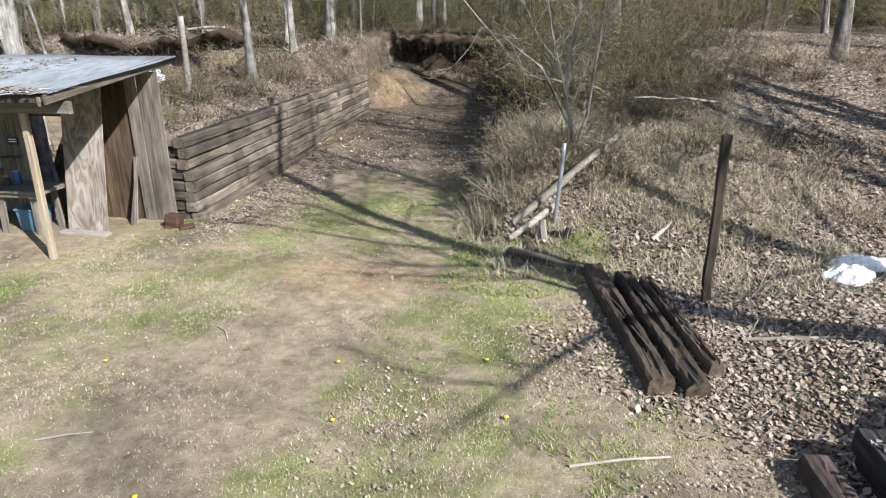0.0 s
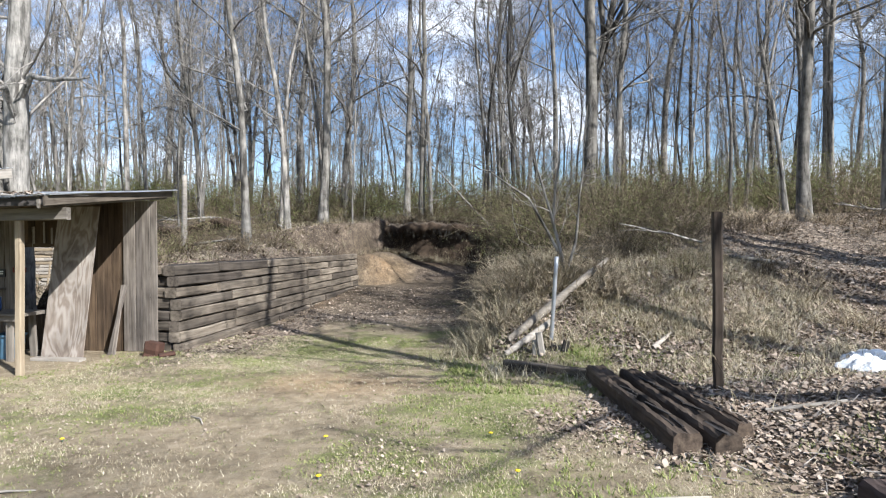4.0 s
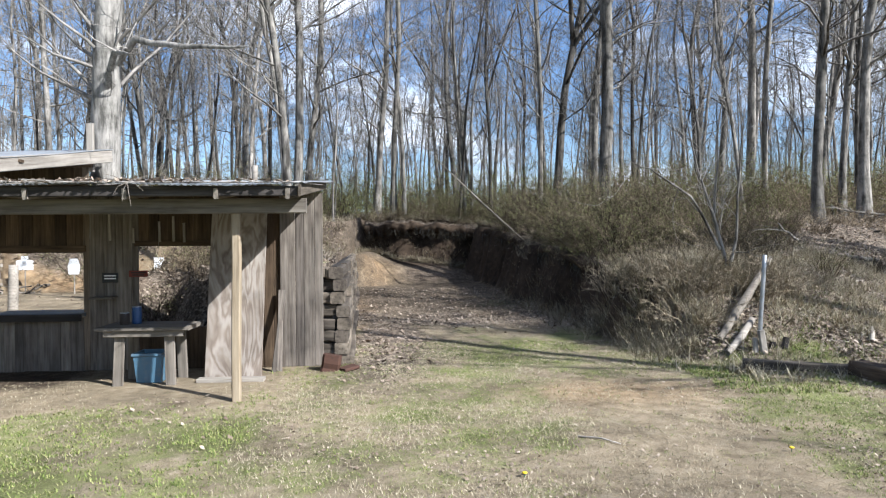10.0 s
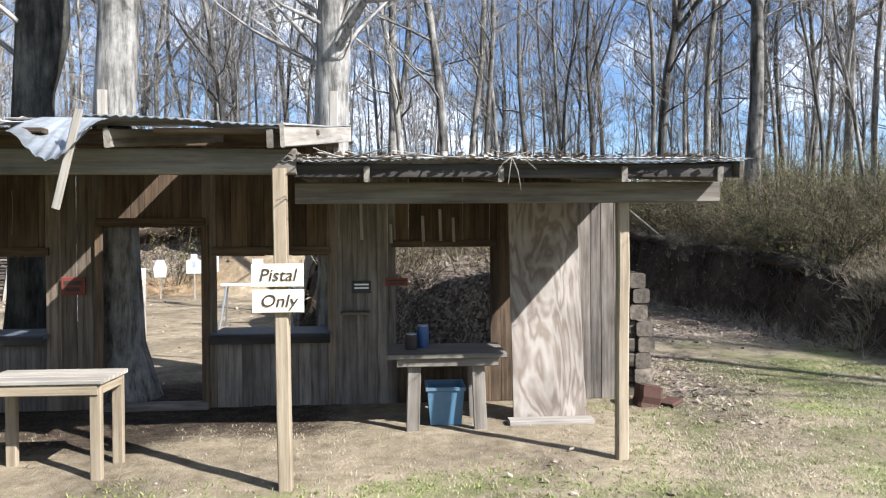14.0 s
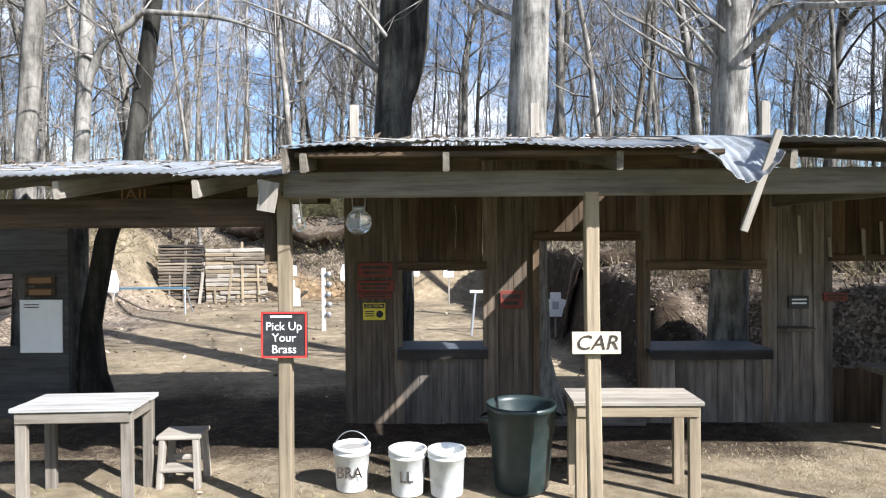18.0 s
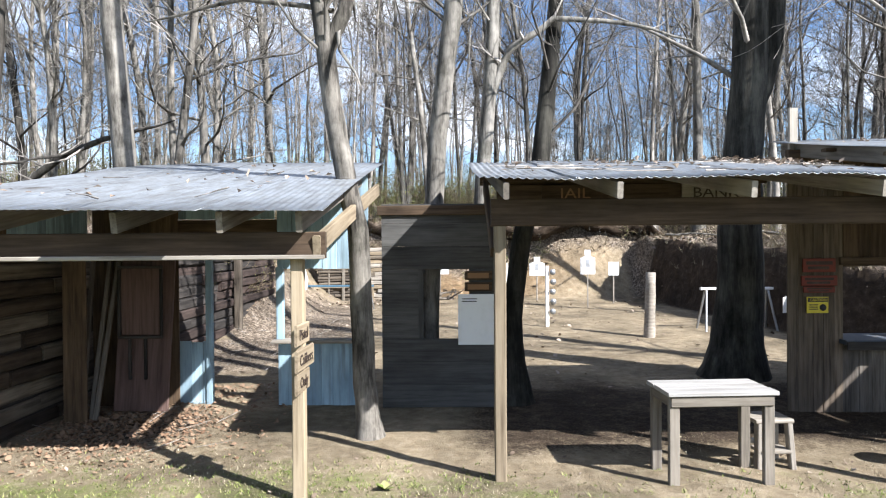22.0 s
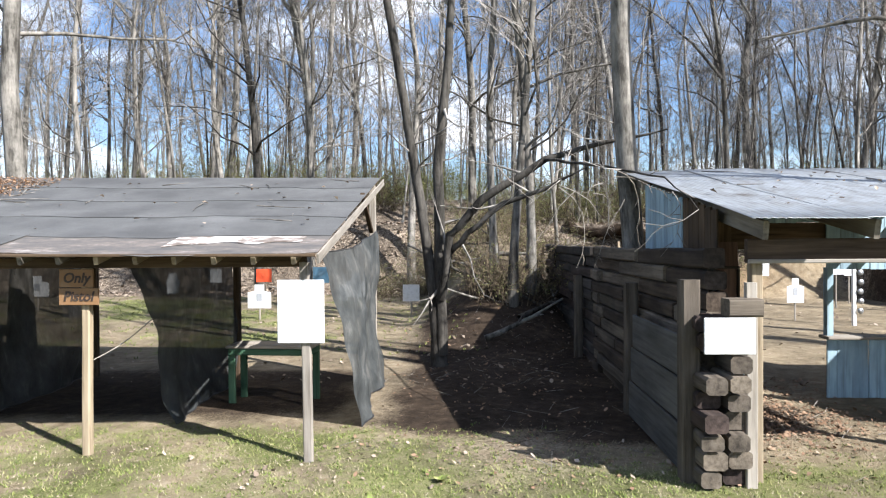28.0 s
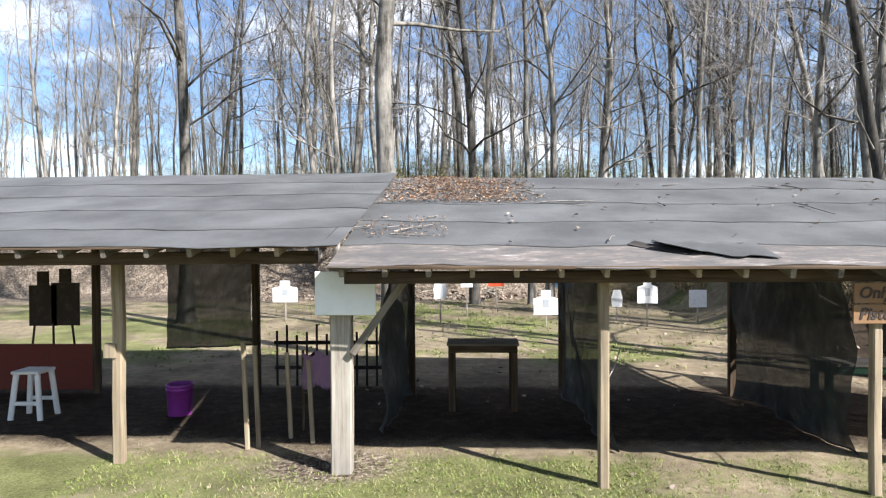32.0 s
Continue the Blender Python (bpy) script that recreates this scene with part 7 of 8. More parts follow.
# lamps under the eaves
t = thing("hanging_lamp", -14.31, 7.66, 2.10, "round clear glass lamp hanging from wires", "lamp")
lathe(t, "globe", [(0.10 * math.sin(u) + 0.0005, 0.10 - 0.10 * math.cos(u)) for u in np.linspace(0, math.pi * 0.92, 14)], "glass", 20)
lathe(t, "cap", ((0.045, 0.19), (0.05, 0.195), (0.05, 0.22), (0.001, 0.225)), "steel", 16)
for sx in (-1, 1):
    a = Acc()
    a.tube([Vector((sx * 0.045, 0, 0.20)), Vector((sx * 0.055, 0, 0.32)), Vector((sx * 0.02, 0.02, 0.42))], [0.005] * 3, 5)
    put("wire", a.mesh("wire", M["steel"]), t)
t = thing("cable_coil", -14.73, 7.50, 2.12, "white cable looped on a hook", "cable")
a = Acc()
a.tube([Vector((0.04 * math.cos(u * 2.2), 0.01 * math.sin(u), 0.06 + 0.05 * math.sin(u * 2.2))) for u in np.linspace(0, 6, 26)], [0.006] * 26, 5)
put("loop", a.mesh("loop", M["snow"]), t)
a = Acc()
a.tube([Vector((0.02, 0, 0.1)), Vector((0.0, 0.01, 0.25)), Vector((-0.02, 0.0, 0.36))], [0.004] * 3, 4)
put("cord", a.mesh("cord", M["snow"]), t)


# ---- shooting range ----
def target(x, y, z0, z1, w, h, mat="paper", shape=0, label="white paper target on a wooden stake", n=1, turn=0.0):
    g = land1(x, y)
    t = thing("target", x, y, g, label, "target", "paper targets", "", turn)
    stick(t, "stake", (0, 0.03, -0.1), (0, 0.03, z1 + h * 0.5 - g), 0.04, 0.03, "pale", (0, -1, 0))
    c = z1 - g
    out = ((-0.5, -0.5), (0.5, -0.5), (0.5, 0.16), (0.2, 0.24), (0.2, 0.5), (-0.2, 0.5), (-0.2, 0.24), (-0.5, 0.16)) if shape == 0 else \
        ((-0.5, -0.5), (0.5, -0.5), (0.5, 0.5), (-0.5, 0.5)) if shape == 1 else ((-0.42, -0.5), (0.42, -0.5), (0.5, 0.0), (0.3, 0.5), (-0.3, 0.5), (-0.5, 0.0))
    vs = [(u * w, -0.004, c + v * h) for u, v in out] + [(u * w, 0.008, c + v * h) for u, v in out]
    k = len(out)
    fs = [tuple(range(k)), tuple(reversed(range(k, 2 * k)))] + [(i, i + k, (i + 1) % k + k, (i + 1) % k) for i in range(k)]
    put("face", mesh_of("face", vs, fs, M[mat]), t)
    if shape == 0 and mat == "paper":
        slab(t, "mark", -w * 0.12, w * 0.12, -0.009, -0.0055, c - h * 0.2, c + h * 0.12, "faint", 0.001)
    return t


target(-17.47, 18.3, 0, 0.85, 0.42, 0.62)
target(-14.74, 21.4, 0, 1.45, 0.44, 0.72)
target(-15.93, 23.7, 0, 1.25, 0.5, 0.62)
target(-13.68, 22.6, 0, 1.2, 0.32, 0.42, shape=1)
target(-17.03, 23.8, 0, 1.10, 0.42, 0.55, shape=2)
target(-19.14, 24.6, 0, 1.22, 0.6, 0.5, shape=0, label="white cardboard target against the earth bank")
target(-11.45, 16.1, 0, 0.75, 0.55, 0.5, shape=0)
target(-23.0, 20.5, 0, 1.05, 0.4, 0.6, shape=2)
t = thing("plate_rack", -16.52, 17.44, land1(-16.52, 17.44), "white post carrying round steel plates", "target")
stick(t, "post", (0, 0, -0.1), (0, 0, 1.42), 0.08, 0.08, "white", (0, -1, 0))
for k in range(5):
    lathe(t, "plate", ((0.001, 0), (0.07, 0), (0.07, 0.012), (0.001, 0.012)), "steel", 16, pose(0.13 * (1 if k % 2 else 0.9), -0.06, 0.36 + 0.23 * k, 90))
t = thing("stump_post", -14.6, 15.95, land1(-14.6, 15.95), "thick pale broken log standing upright", "log")
round_post(t, "log", 0, 0, -0.1, 1.36, 0.12, "pale", (0.04, 0), 12, 0.10)


def sawhorse(x0, x1, y, z, label, mat="white"):
    t = thing("sawhorse", (x0 + x1) / 2, y, land1((x0 + x1) / 2, y), label, "sawhorse", "sawhorses")
    w = (x1 - x0) / 2
    slab(t, "top_rail", -w, w, -0.05, 0.05, z - 0.055, z, mat)
    for sx in (-1, 1):
        for sy in (-1, 1):
            stick(t, "leg", (sx * (w - 0.02), sy * 0.28, -0.02), (sx * (w - 0.12), sy * 0.04, z - 0.06), 0.04, 0.04, "steel", (0, -1, 0))


sawhorse(-13.2, -11.6, 16.8, 0.95, "white-topped sawhorse standing on the range")
sawhorse(-23.2, -21.0, 20.9, 0.75, "blue-topped trestle near the tie wall", "skyblue")
for x, y, z1, w, h, mt, sh in ((-33.95, 19.2, 1.06, 0.36, 0.56, "paper", 2), (-33.25, 20.5, 1.2, 0.34, 0.4, "paper", 1), (-32.35, 22.2, 1.12, 0.5, 0.42, "orange", 1), (-31.26, 18.4, 0.75, 0.62, 0.62, "paper", 0),
                               (-28.72, 18.5, 1.02, 0.5, 0.62, "paper", 0), (-29.25, 19.5, 0.75, 0.3, 0.45, "paper", 2), (-27.3, 19.0, 0.78, 0.45, 0.45, "paper", 1), (-38.3, 19.9, 0.95, 0.7, 0.6, "paper", 0), (-30.4, 21.7, 1.15, 0.55, 0.5, "skyblue", 1)):
    target(x, y, 0, z1, w, h, mt, sh, "orange painted target plate on a stake" if mt == "orange" else "white paper target on a wooden stake" if mt == "paper" else "blue and white target board on a stake")
t = thing("silhouette_rack", -39.75, 12.05, 0, "dark cardboard target backers on a stand", "target")
for dx, h in ((-0.16, 1.86), (0.2, 1.9)):
    slab(t, "backer", dx - 0.23, dx + 0.23, -0.01, 0.01, 1.0, h - 0.22, "ink")
    slab(t, "backer_head", dx - 0.1, dx + 0.1, -0.011, 0.011, h - 0.219, h, "ink")
for dx in (-0.3, 0.0, 0.3):
    stick(t, "leg", (dx * 1.4, 0, 0), (dx, 0, 1.05), 0.03, 0.03, "ink", (0, -1, 0))
t = thing("garden_fence", -35.3, 12.3, 0, "dark picket fence behind the bay", "fence")
for k in range(13):
    stick(t, "picket", (-0.95 + k * 0.16, 0, -0.02), (-0.95 + k * 0.16, 0, 0.88 + 0.1 * math.sin(k * 2.0)), 0.035, 0.02, "char", (0, -1, 0))
for z in (0.25, 0.65):
    slab(t, "rail", -1.0, 1.05, 0.02, 0.05, z, z + 0.06, "char")
for x, y, h in ((-35.61, 9.05, 1.18), (-35.50, 9.10, 1.14), (-35.24, 9.45, 1.0), (-34.95, 9.3, 0.95)):
    t = thing("stake", x, y, 0, "pale cut stake leaning at the edge of the shade", "stake", "loose stakes")
    stick(t, "stake", (0, 0, -0.02), (-0.05, 0.03, h), 0.05, 0.04, "post", (0, -1, 0), 0.006)
t = thing("folding_frame", -34.98, 9.75, 0, "purple patterned cloth draped over a frame", "cloth")
rows = [[(-0.2 + 0.4 * j / 8, 0.03 * math.sin(j * 2 + i), 0.95 - 0.42 * i / 6 - 0.03 * math.sin(j * 1.3)) for j in range(9)] for i in range(7)]
put("cloth", grid_sheet("cloth", rows, "cloth", 0.006), t)
for sx in (-0.2, 0.2):
    stick(t, "frame", (sx, 0.03, 0), (sx, 0.03, 0.98), 0.03, 0.03, "brown", (0, -1, 0))

# ---- beside the drive ----
def rotten_timber(parent, p0, p1, w, h, seed, mat="char", depth=1.0, name="timber"):
    """An old squared timber, hollowed and split along its top."""
    r = random.Random(seed)
    m, ln = along(p0, p1)
    prof = ((-0.5, -0.5), (0.0, -0.5), (0.5, -0.5), (0.52, -0.1), (0.5, 0.32), (0.38, 0.5), (0.2, 0.46), (0.10, 0.12), (0.0, -0.08), (-0.12, 0.16), (-0.22, 0.5), (-0.40, 0.46), (-0.5, 0.30), (-0.52, -0.1))
    n, rings = len(prof), 26
    vs, fs = [], []
    for k in range(rings):
        rot = 0.25 + 0.75 * (0.5 + 0.5 * math.sin(k * 0.33 + seed * 2)) if 1 < k < rings - 2 else 0.15
        for j, (y, z) in enumerate(prof):
            zz = 0.5 + (z - 0.5) * rot * depth if 7 <= j <= 9 else z
            vs.append((ln * k / (rings - 1), y * w + r.uniform(-0.007, 0.007), zz * h + r.uniform(-0.008, 0.008)))
    for k in range(rings - 1):
        for j in range(n):
            a, b = k * n + j, k * n + (j + 1) % n
            fs.append((a, b, b + n, a + n))
    fs += [tuple(reversed(range(n))), tuple(range((rings - 1) * n, rings * n))]
    put(name, mesh_of(name, vs, fs, M[mat]), parent, m)
    for _ in range(7 if depth > 0.5 else 0):
        u = r.uniform(0.1, 0.85)
        y = r.uniform(-0.3, 0.3) * w
        a = m @ Vector((ln * u, y, h * 0.40))
        b = m @ Vector((ln * (u + r.uniform(0.08, 0.2)), y + r.uniform(-0.03, 0.03), h * r.uniform(0.42, 0.62)))
        stick(parent, "splinter", a, b, r.uniform(0.015, 0.04), 0.015, "char", (0, 0, 1), 0.004, 0.003, 3)


t = thing("grey_post", 1.69, 7.50, 0.12, "dark weathered square post standing alone", "post")
stick(t, "post", (0, 0, -0.15), (0.01, 0.04, 2.02), 0.105, 0.09, "old_post", (0, -1, 0), 0.014, 0.011, 9)
t = thing("pipe_post", -0.14, 9.72, 0.40, "grey metal pipe standing in the bank", "post")
round_post(t, "pipe", 0, 0, -0.1, 1.2, 0.032, "steel", (0.09, 0.0), 10)
t = thing("fallen_log", 0, 0, 0, "pale bare log lying up the bank", "log")
a = Acc()
a.tube([Vector((-0.78, 9.68, 0.34)), Vector((-0.35, 10.05, 0.66)), Vector((-0.02, 10.3, 0.91)), Vector((0.40, 10.65, 1.24)), Vector((0.80, 11.0, 1.53))], [0.05, 0.07, 0.068, 0.055, 0.03], 9, True)
put("log", a.mesh("log", M["beam"]), t)
t = thing("fallen_log", 0, 0, 0, "thin pale log lying beside the pipe", "log")
a = Acc()
a.tube([Vector((-0.80, 9.40, 0.18)), Vector((-0.48, 9.62, 0.38)), Vector((-0.15, 9.9, 0.60))], [0.045, 0.055, 0.05], 8, True)
put("log", a.mesh("log", M["pale"]), t)
t = thing("split_stump", -0.25, 9.35, 0.08, "splintered pale stump with a dark root", "stump")
for k, (dx, dy, h, w) in enumerate(((0.0, 0, 0.42, 0.10), (-0.12, 0.05, 0.3, 0.08), (0.10, 0.06, 0.26, 0.09), (0.22, 0.02, 0.30, 0.10))):
    stick(t, "splinter", (dx, dy, -0.1), (dx + 0.06 * (k - 1), dy + 0.02, h), w, 0.06, "pale" if k < 2 else "char", (0, -1, 0), 0.015, 0.01, 3)
t = thing("timber", -0.15, 8.72, 0, "grey squared timber lying on the ground", "timber")
stick(t, "timber", (-0.62, 0.30, 0.10), (0.60, -0.28, 0.09), 0.15, 0.13, "tie", (0, 0, 1), 0.012, 0.006, 4)
for k, (p0, p1, w) in enumerate((((0.42, 8.40, 0.14), (0.98, 5.52, 0.12), 0.24), ((0.80, 8.15, 0.15), (1.30, 5.50, 0.12), 0.22), ((1.05, 8.0, 0.16), (1.52, 5.85, 0.13), 0.14))):
    t = thing("old_tie", 0, 0, 0, "rotten dark timber split along its length", "timber", "old timbers by the drive")
    rotten_timber(t, p0, p1, w, 0.19, 30 + k, "old_post")
for k, (x, y, z, ln) in enumerate(((1.86, 4.55, 0.13, 2.3), (2.24, 4.66, 0.33, 2.4), (2.60, 4.80, 0.42, 2.4), (2.86, 4.85, 0.57, 2.5), (3.06, 4.95, 0.70, 2.5))):
    t = thing("step_tie", x, y, 0, "heavy dark tie laid as one of a flight of steps", "timber", "tie steps")
    d = Vector((0.10, -0.995, 0))
    rotten_timber(t, Vector((0.11, 0, z)), d * ln + Vector((0.11, 0, z + 0.02)), 0.22, 0.19, 60 + k, "tie_dark" if k != 1 else "char", 0.22)
    if k:
        stick(t, "timber_below", Vector((0.14, -0.02, z - 0.20)), d * ln + Vector((0.14, -0.02, z - 0.20)), 0.20, 0.19, "tie_dark", (0, 0, 1), 0.018, 0.008, 4)
r = random.Random(9)
pebbles = Acc()
for k in range(40):
    c = Vector((2.27 + r.uniform(0, 0.2), 4.5 - r.uniform(0, 0.7), 0.437 + r.uniform(0, 0.012)))
    pebbles.tube([c, c + rand_dir(r) * 0.02, c + rand_dir(r) * 0.035], [0.012, 0.018, 0.004], 5)
tagged(new("gravel_scatter", pebbles.mesh("gravel_scatter", M["gravel"])), "pale gravel scattered on the tie step", "gravel", "", "stuff")


def sheet_heap(x, y, w, d, h, turn, label, seed):
    """A bunched-up plastic sheet: a low pillow with sharp creases and a ragged hem."""
    rr = random.Random(seed)
    t = thing("plastic_sheet", x, y, 0, label, "plastic sheet", "crumpled plastic")
    c, sn = math.cos(radians(turn)), math.sin(radians(turn))
    rows = []
    for i in range(15):
        row = []
        for j in range(31):
            u, v = j / 15 - 1, i / 7 - 1
            hem = 1 + 0.16 * math.sin(3 * math.atan2(v, u) + seed) + 0.09 * math.sin(7 * math.atan2(v, u) + 2 * seed)
            px, py = u * math.sqrt(1 - v * v / 2.2) * w * hem, v * math.sqrt(1 - u * u / 2.2) * d * hem
            px, py = px * c - py * sn, px * sn + py * c
            dome = max(0.0, 1 - u * u) ** 0.6 * max(0.0, 1 - v * v) ** 0.6
            crease = abs(math.sin(u * 4.1 + v * 2.7 + seed)) * 0.5 + abs(math.sin(v * 5.3 - u * 3.1 + 2 * seed)) * 0.5
            row.append((px, py, land1(x + px, y + py) + 0.012 + h * dome * (0.45 + 0.75 * crease) + rr.uniform(0, 0.010)))
        rows.append(row)
    put("sheet", grid_sheet("sheet", rows, "tarp", 0.004, False), t)


sheet_heap(3.50, 8.22, 0.30, 0.22, 0.15, 20, "crumpled white plastic sheet lying in the leaves", 1.0)
sheet_heap(3.85, 8.60, 0.46, 0.16, 0.13, -14, "fold of white plastic behind the heap", 2.3)
sheet_heap(4.30, 8.08, 0.50, 0.09, 0.06, 2, "strip of white plastic lying in the leaves", 4.1)
sheet_heap(4.95, 8.34, 0.38, 0.17, 0.12, 14, "crumpled white plastic at the end of the strip", 3.7)
for p0, p1, w in (((1.9, 6.55, 0.20), (3.4, 6.2, 0.30), 0.05), ((0.15, 4.35, 0.03), (0.95, 4.6, 0.04), 0.03), ((1.25, 9.2, 0.50), (1.55, 9.6, 0.80), 0.07), ((-4.3, 3.9, 0.02), (-3.9, 4.1, 0.02), 0.02), ((-3.9, 6.2, 0.02), (-3.6, 5.9, 0.03), 0.02)):
    t = thing("stick", 0, 0, 0, "pale dead stick lying on the ground", "stick", "loose sticks")
    a = Acc()
    q0, q1 = Vector(p0), Vector(p1)
    q0.z, q1.z = land1(q0.x, q0.y) + w * 0.5, land1(q1.x, q1.y) + w * 0.5
    a.tube([q0, q0.lerp(q1, 0.5) + Vector((0.03, 0.02, 0.01)), q1], [w * 0.5, w * 0.45, w * 0.3], 7, True)
    put("stick", a.mesh("stick", M["pale"]), t)


# ---- trees beside the sheds ----
def own_tree(pts, radii, bark, label, seed, limbs=(), crown_from=0.5, count=14, reach=2.2, sides=12):
    """A tree along a given line, with given limbs and a bare crown of finer branches."""
    r = random.Random(seed)
    x, y = pts[0][0], pts[0][1]
    base = Vector((x, y, land1(x, y)))
    t = thing("tree", x, y, base.z - 0.03, label, "tree", "trees beside the sheds")
    big, small = Acc(), Acc()
    ps = [Vector(p) - base for p in pts]
    fine, fr = [], []
    for i in range(len(ps) - 1):
        for k in range(4):
            u = k / 4
            fine.append(ps[i].lerp(ps[i + 1], u) + rand_dir(r) * radii[i] * 0.06)
            fr.append(radii[i] + (radii[i + 1] - radii[i]) * u)
    fine.append(ps[-1])
    fr.append(radii[-1])
    fr[0] *= 1.5
    fr[1] *= 1.18
    big.tube(fine, fr, sides)

    def twig(p, d, ln, rr, lv):
        n = 4 if lv == 0 else 3
        q, qs, rs = p.copy(), [p.copy()], [rr]
        for s in range(n):
            d = (d + rand_dir(r) * 0.3 + Vector((0, 0, 0.08))).normalized()
            q = q + d * ln / n
            qs.append(q.copy())
            rs.append(max(rr * (1 - (s + 1) / n), 0.003))
        small.tube(qs, rs, 4 if lv == 0 else 3)
        if lv < 2:
            for _ in range(5 if lv == 0 else 3):
                k = r.randint(1, n)
                twig(qs[k], (d + rand_dir(r) * 0.9).normalized(), ln * r.uniform(0.35, 0.6), max(rs[k] * 0.6, 0.005), lv + 1)

    for lp, lr in limbs:
        q = [Vector(p) - base for p in lp]
        f2, r2 = [], []
        for i in range(len(q) - 1):
            for k in range(3):
                f2.append(q[i].lerp(q[i + 1], k / 3) + rand_dir(r) * 0.02)
                r2.append(lr[i] + (lr[i + 1] - lr[i]) * k / 3)
        f2.append(q[-1])
        r2.append(lr[-1])
        big.tube(f2, r2, 8)
        for k in range(2, len(f2), 2):
            twig(f2[k], rand_dir(r, 0.2), r.uniform(0.5, 1.3), r2[k] * 0.4 + 0.004, 1)
    for _ in range(count):
        k = r.randint(int(len(fine) * crown_from), len(fine) - 2)
        a = r.uniform(0, 6.283)
        twig(fine[k].lerp(fine[k + 1], r.random()), Vector((math.cos(a), math.sin(a), r.uniform(0.3, 1.4))).normalized(), reach * r.uniform(0.6, 1.2), fr[k] * 0.15 + 0.006, 0)
    put("trunk", big.mesh("trunk", M[bark]), t)
    put("crown", small.mesh("crown", M["twig"]), t)
    return t


own_tree(((-14.54, 12.0, -0.2), (-14.48, 11.95, 1.2), (-14.46, 11.9, 3.2), (-14.36, 11.85, 4.6), (-14.2, 11.9, 9.0), (-14.0, 12.0, 15.0)), (0.42, 0.335, 0.275, 0.25, 0.20, 0.08), "bark_dark",
         "massive dark-barked tree rising behind the sheds", 71, ((((-14.28, 11.9, 4.0), (-14.02, 11.8, 4.9), (-13.9, 11.7, 7.5), (-13.7, 11.7, 11.0)), (0.15, 0.14, 0.11, 0.05)),), 0.55, 14, 3.0)
own_tree(((-12.66, 10.55, -0.2), (-12.70, 10.5, 1.6), (-12.70, 10.45, 3.4), (-12.60, 10.45, 5.2), (-12.2, 10.5, 14.0)), (0.33, 0.26, 0.24, 0.225, 0.08), "bark_pale", "thick pale-barked tree behind the tall shed", 72, (), 0.6, 10, 2.6)
own_tree(((-10.14, 10.85, -0.1), (-10.14, 10.8, 1.5), (-10.16, 10.75, 3.5), (-10.10, 10.7, 5.0), (-9.7, 10.8, 13.0)), (0.26, 0.225, 0.215, 0.205, 0.07), "bark_pale", "grey-barked tree with a crooked limb behind the shed", 73,
         ((((-10.08, 10.7, 4.6), (-9.6, 10.5, 5.0), (-8.7, 10.0, 4.75), (-7.7, 9.6, 4.65)), (0.07, 0.055, 0.04, 0.015)), (((-10.1, 10.7, 4.2), (-9.7, 10.0, 4.7), (-9.0, 8.8, 4.3)), (0.06, 0.045, 0.012))), 0.55, 16, 2.4)
own_tree(((-19.62, 9.06, -0.1), (-19.68, 9.06, 0.6), (-19.74, 9.06, 2.2), (-19.93, 9.06, 3.1), (-20.06, 9.06, 4.05), (-20.2, 9.05, 5.2), (-20.7, 9.0, 11.0)), (0.135, 0.12, 0.11, 0.105, 0.10, 0.075, 0.03), "bark_mid", "slim grey tree standing between two sheds", 74,
         ((((-20.06, 9.06, 4.05), (-19.86, 9.1, 4.5), (-19.70, 9.15, 5.3), (-19.4, 9.2, 9.5)), (0.085, 0.08, 0.07, 0.02)), (((-20.0, 9.06, 4.5), (-21.0, 9.3, 4.75), (-22.2, 9.6, 4.6)), (0.03, 0.025, 0.01))), 0.6, 10, 1.8)
own_tree(((-17.95, 10.55, -0.1), (-17.99, 10.5, 1.1), (-17.86, 10.6, 2.1), (-17.60, 10.75, 3.0), (-17.2, 11.0, 6.5), (-16.9, 11.2, 12.0)), (0.20, 0.125, 0.125, 0.12, 0.09, 0.04), "bark_dark", "leaning dark tree behind the grey wall", 75, (), 0.6, 10, 2.4)
own_tree(((-18.45, 11.0, 0), (-18.33, 10.9, 3.0), (-18.22, 10.85, 4.2), (-18.1, 10.9, 7.0), (-17.8, 11.0, 14.0)), (0.13, 0.10, 0.095, 0.08, 0.04), "bark_pale", "pale tree with a long arching limb", 76,
         ((((-18.24, 10.85, 4.0), (-17.95, 10.8, 4.6), (-17.4, 10.7, 4.95), (-16.4, 10.6, 4.85), (-15.7, 10.5, 4.6)), (0.06, 0.05, 0.04, 0.026, 0.01)),), 0.55, 10, 2.0)
own_tree(((-19.12, 10.95, -0.1), (-19.02, 10.85, 2.0), (-18.93, 10.76, 3.4), (-18.72, 10.65, 5.0), (-18.3, 10.8, 12.0)), (0.16, 0.13, 0.125, 0.12, 0.04), "bark", "grey tree leaning behind the dark wall", 79, (), 0.6, 10, 2.2)
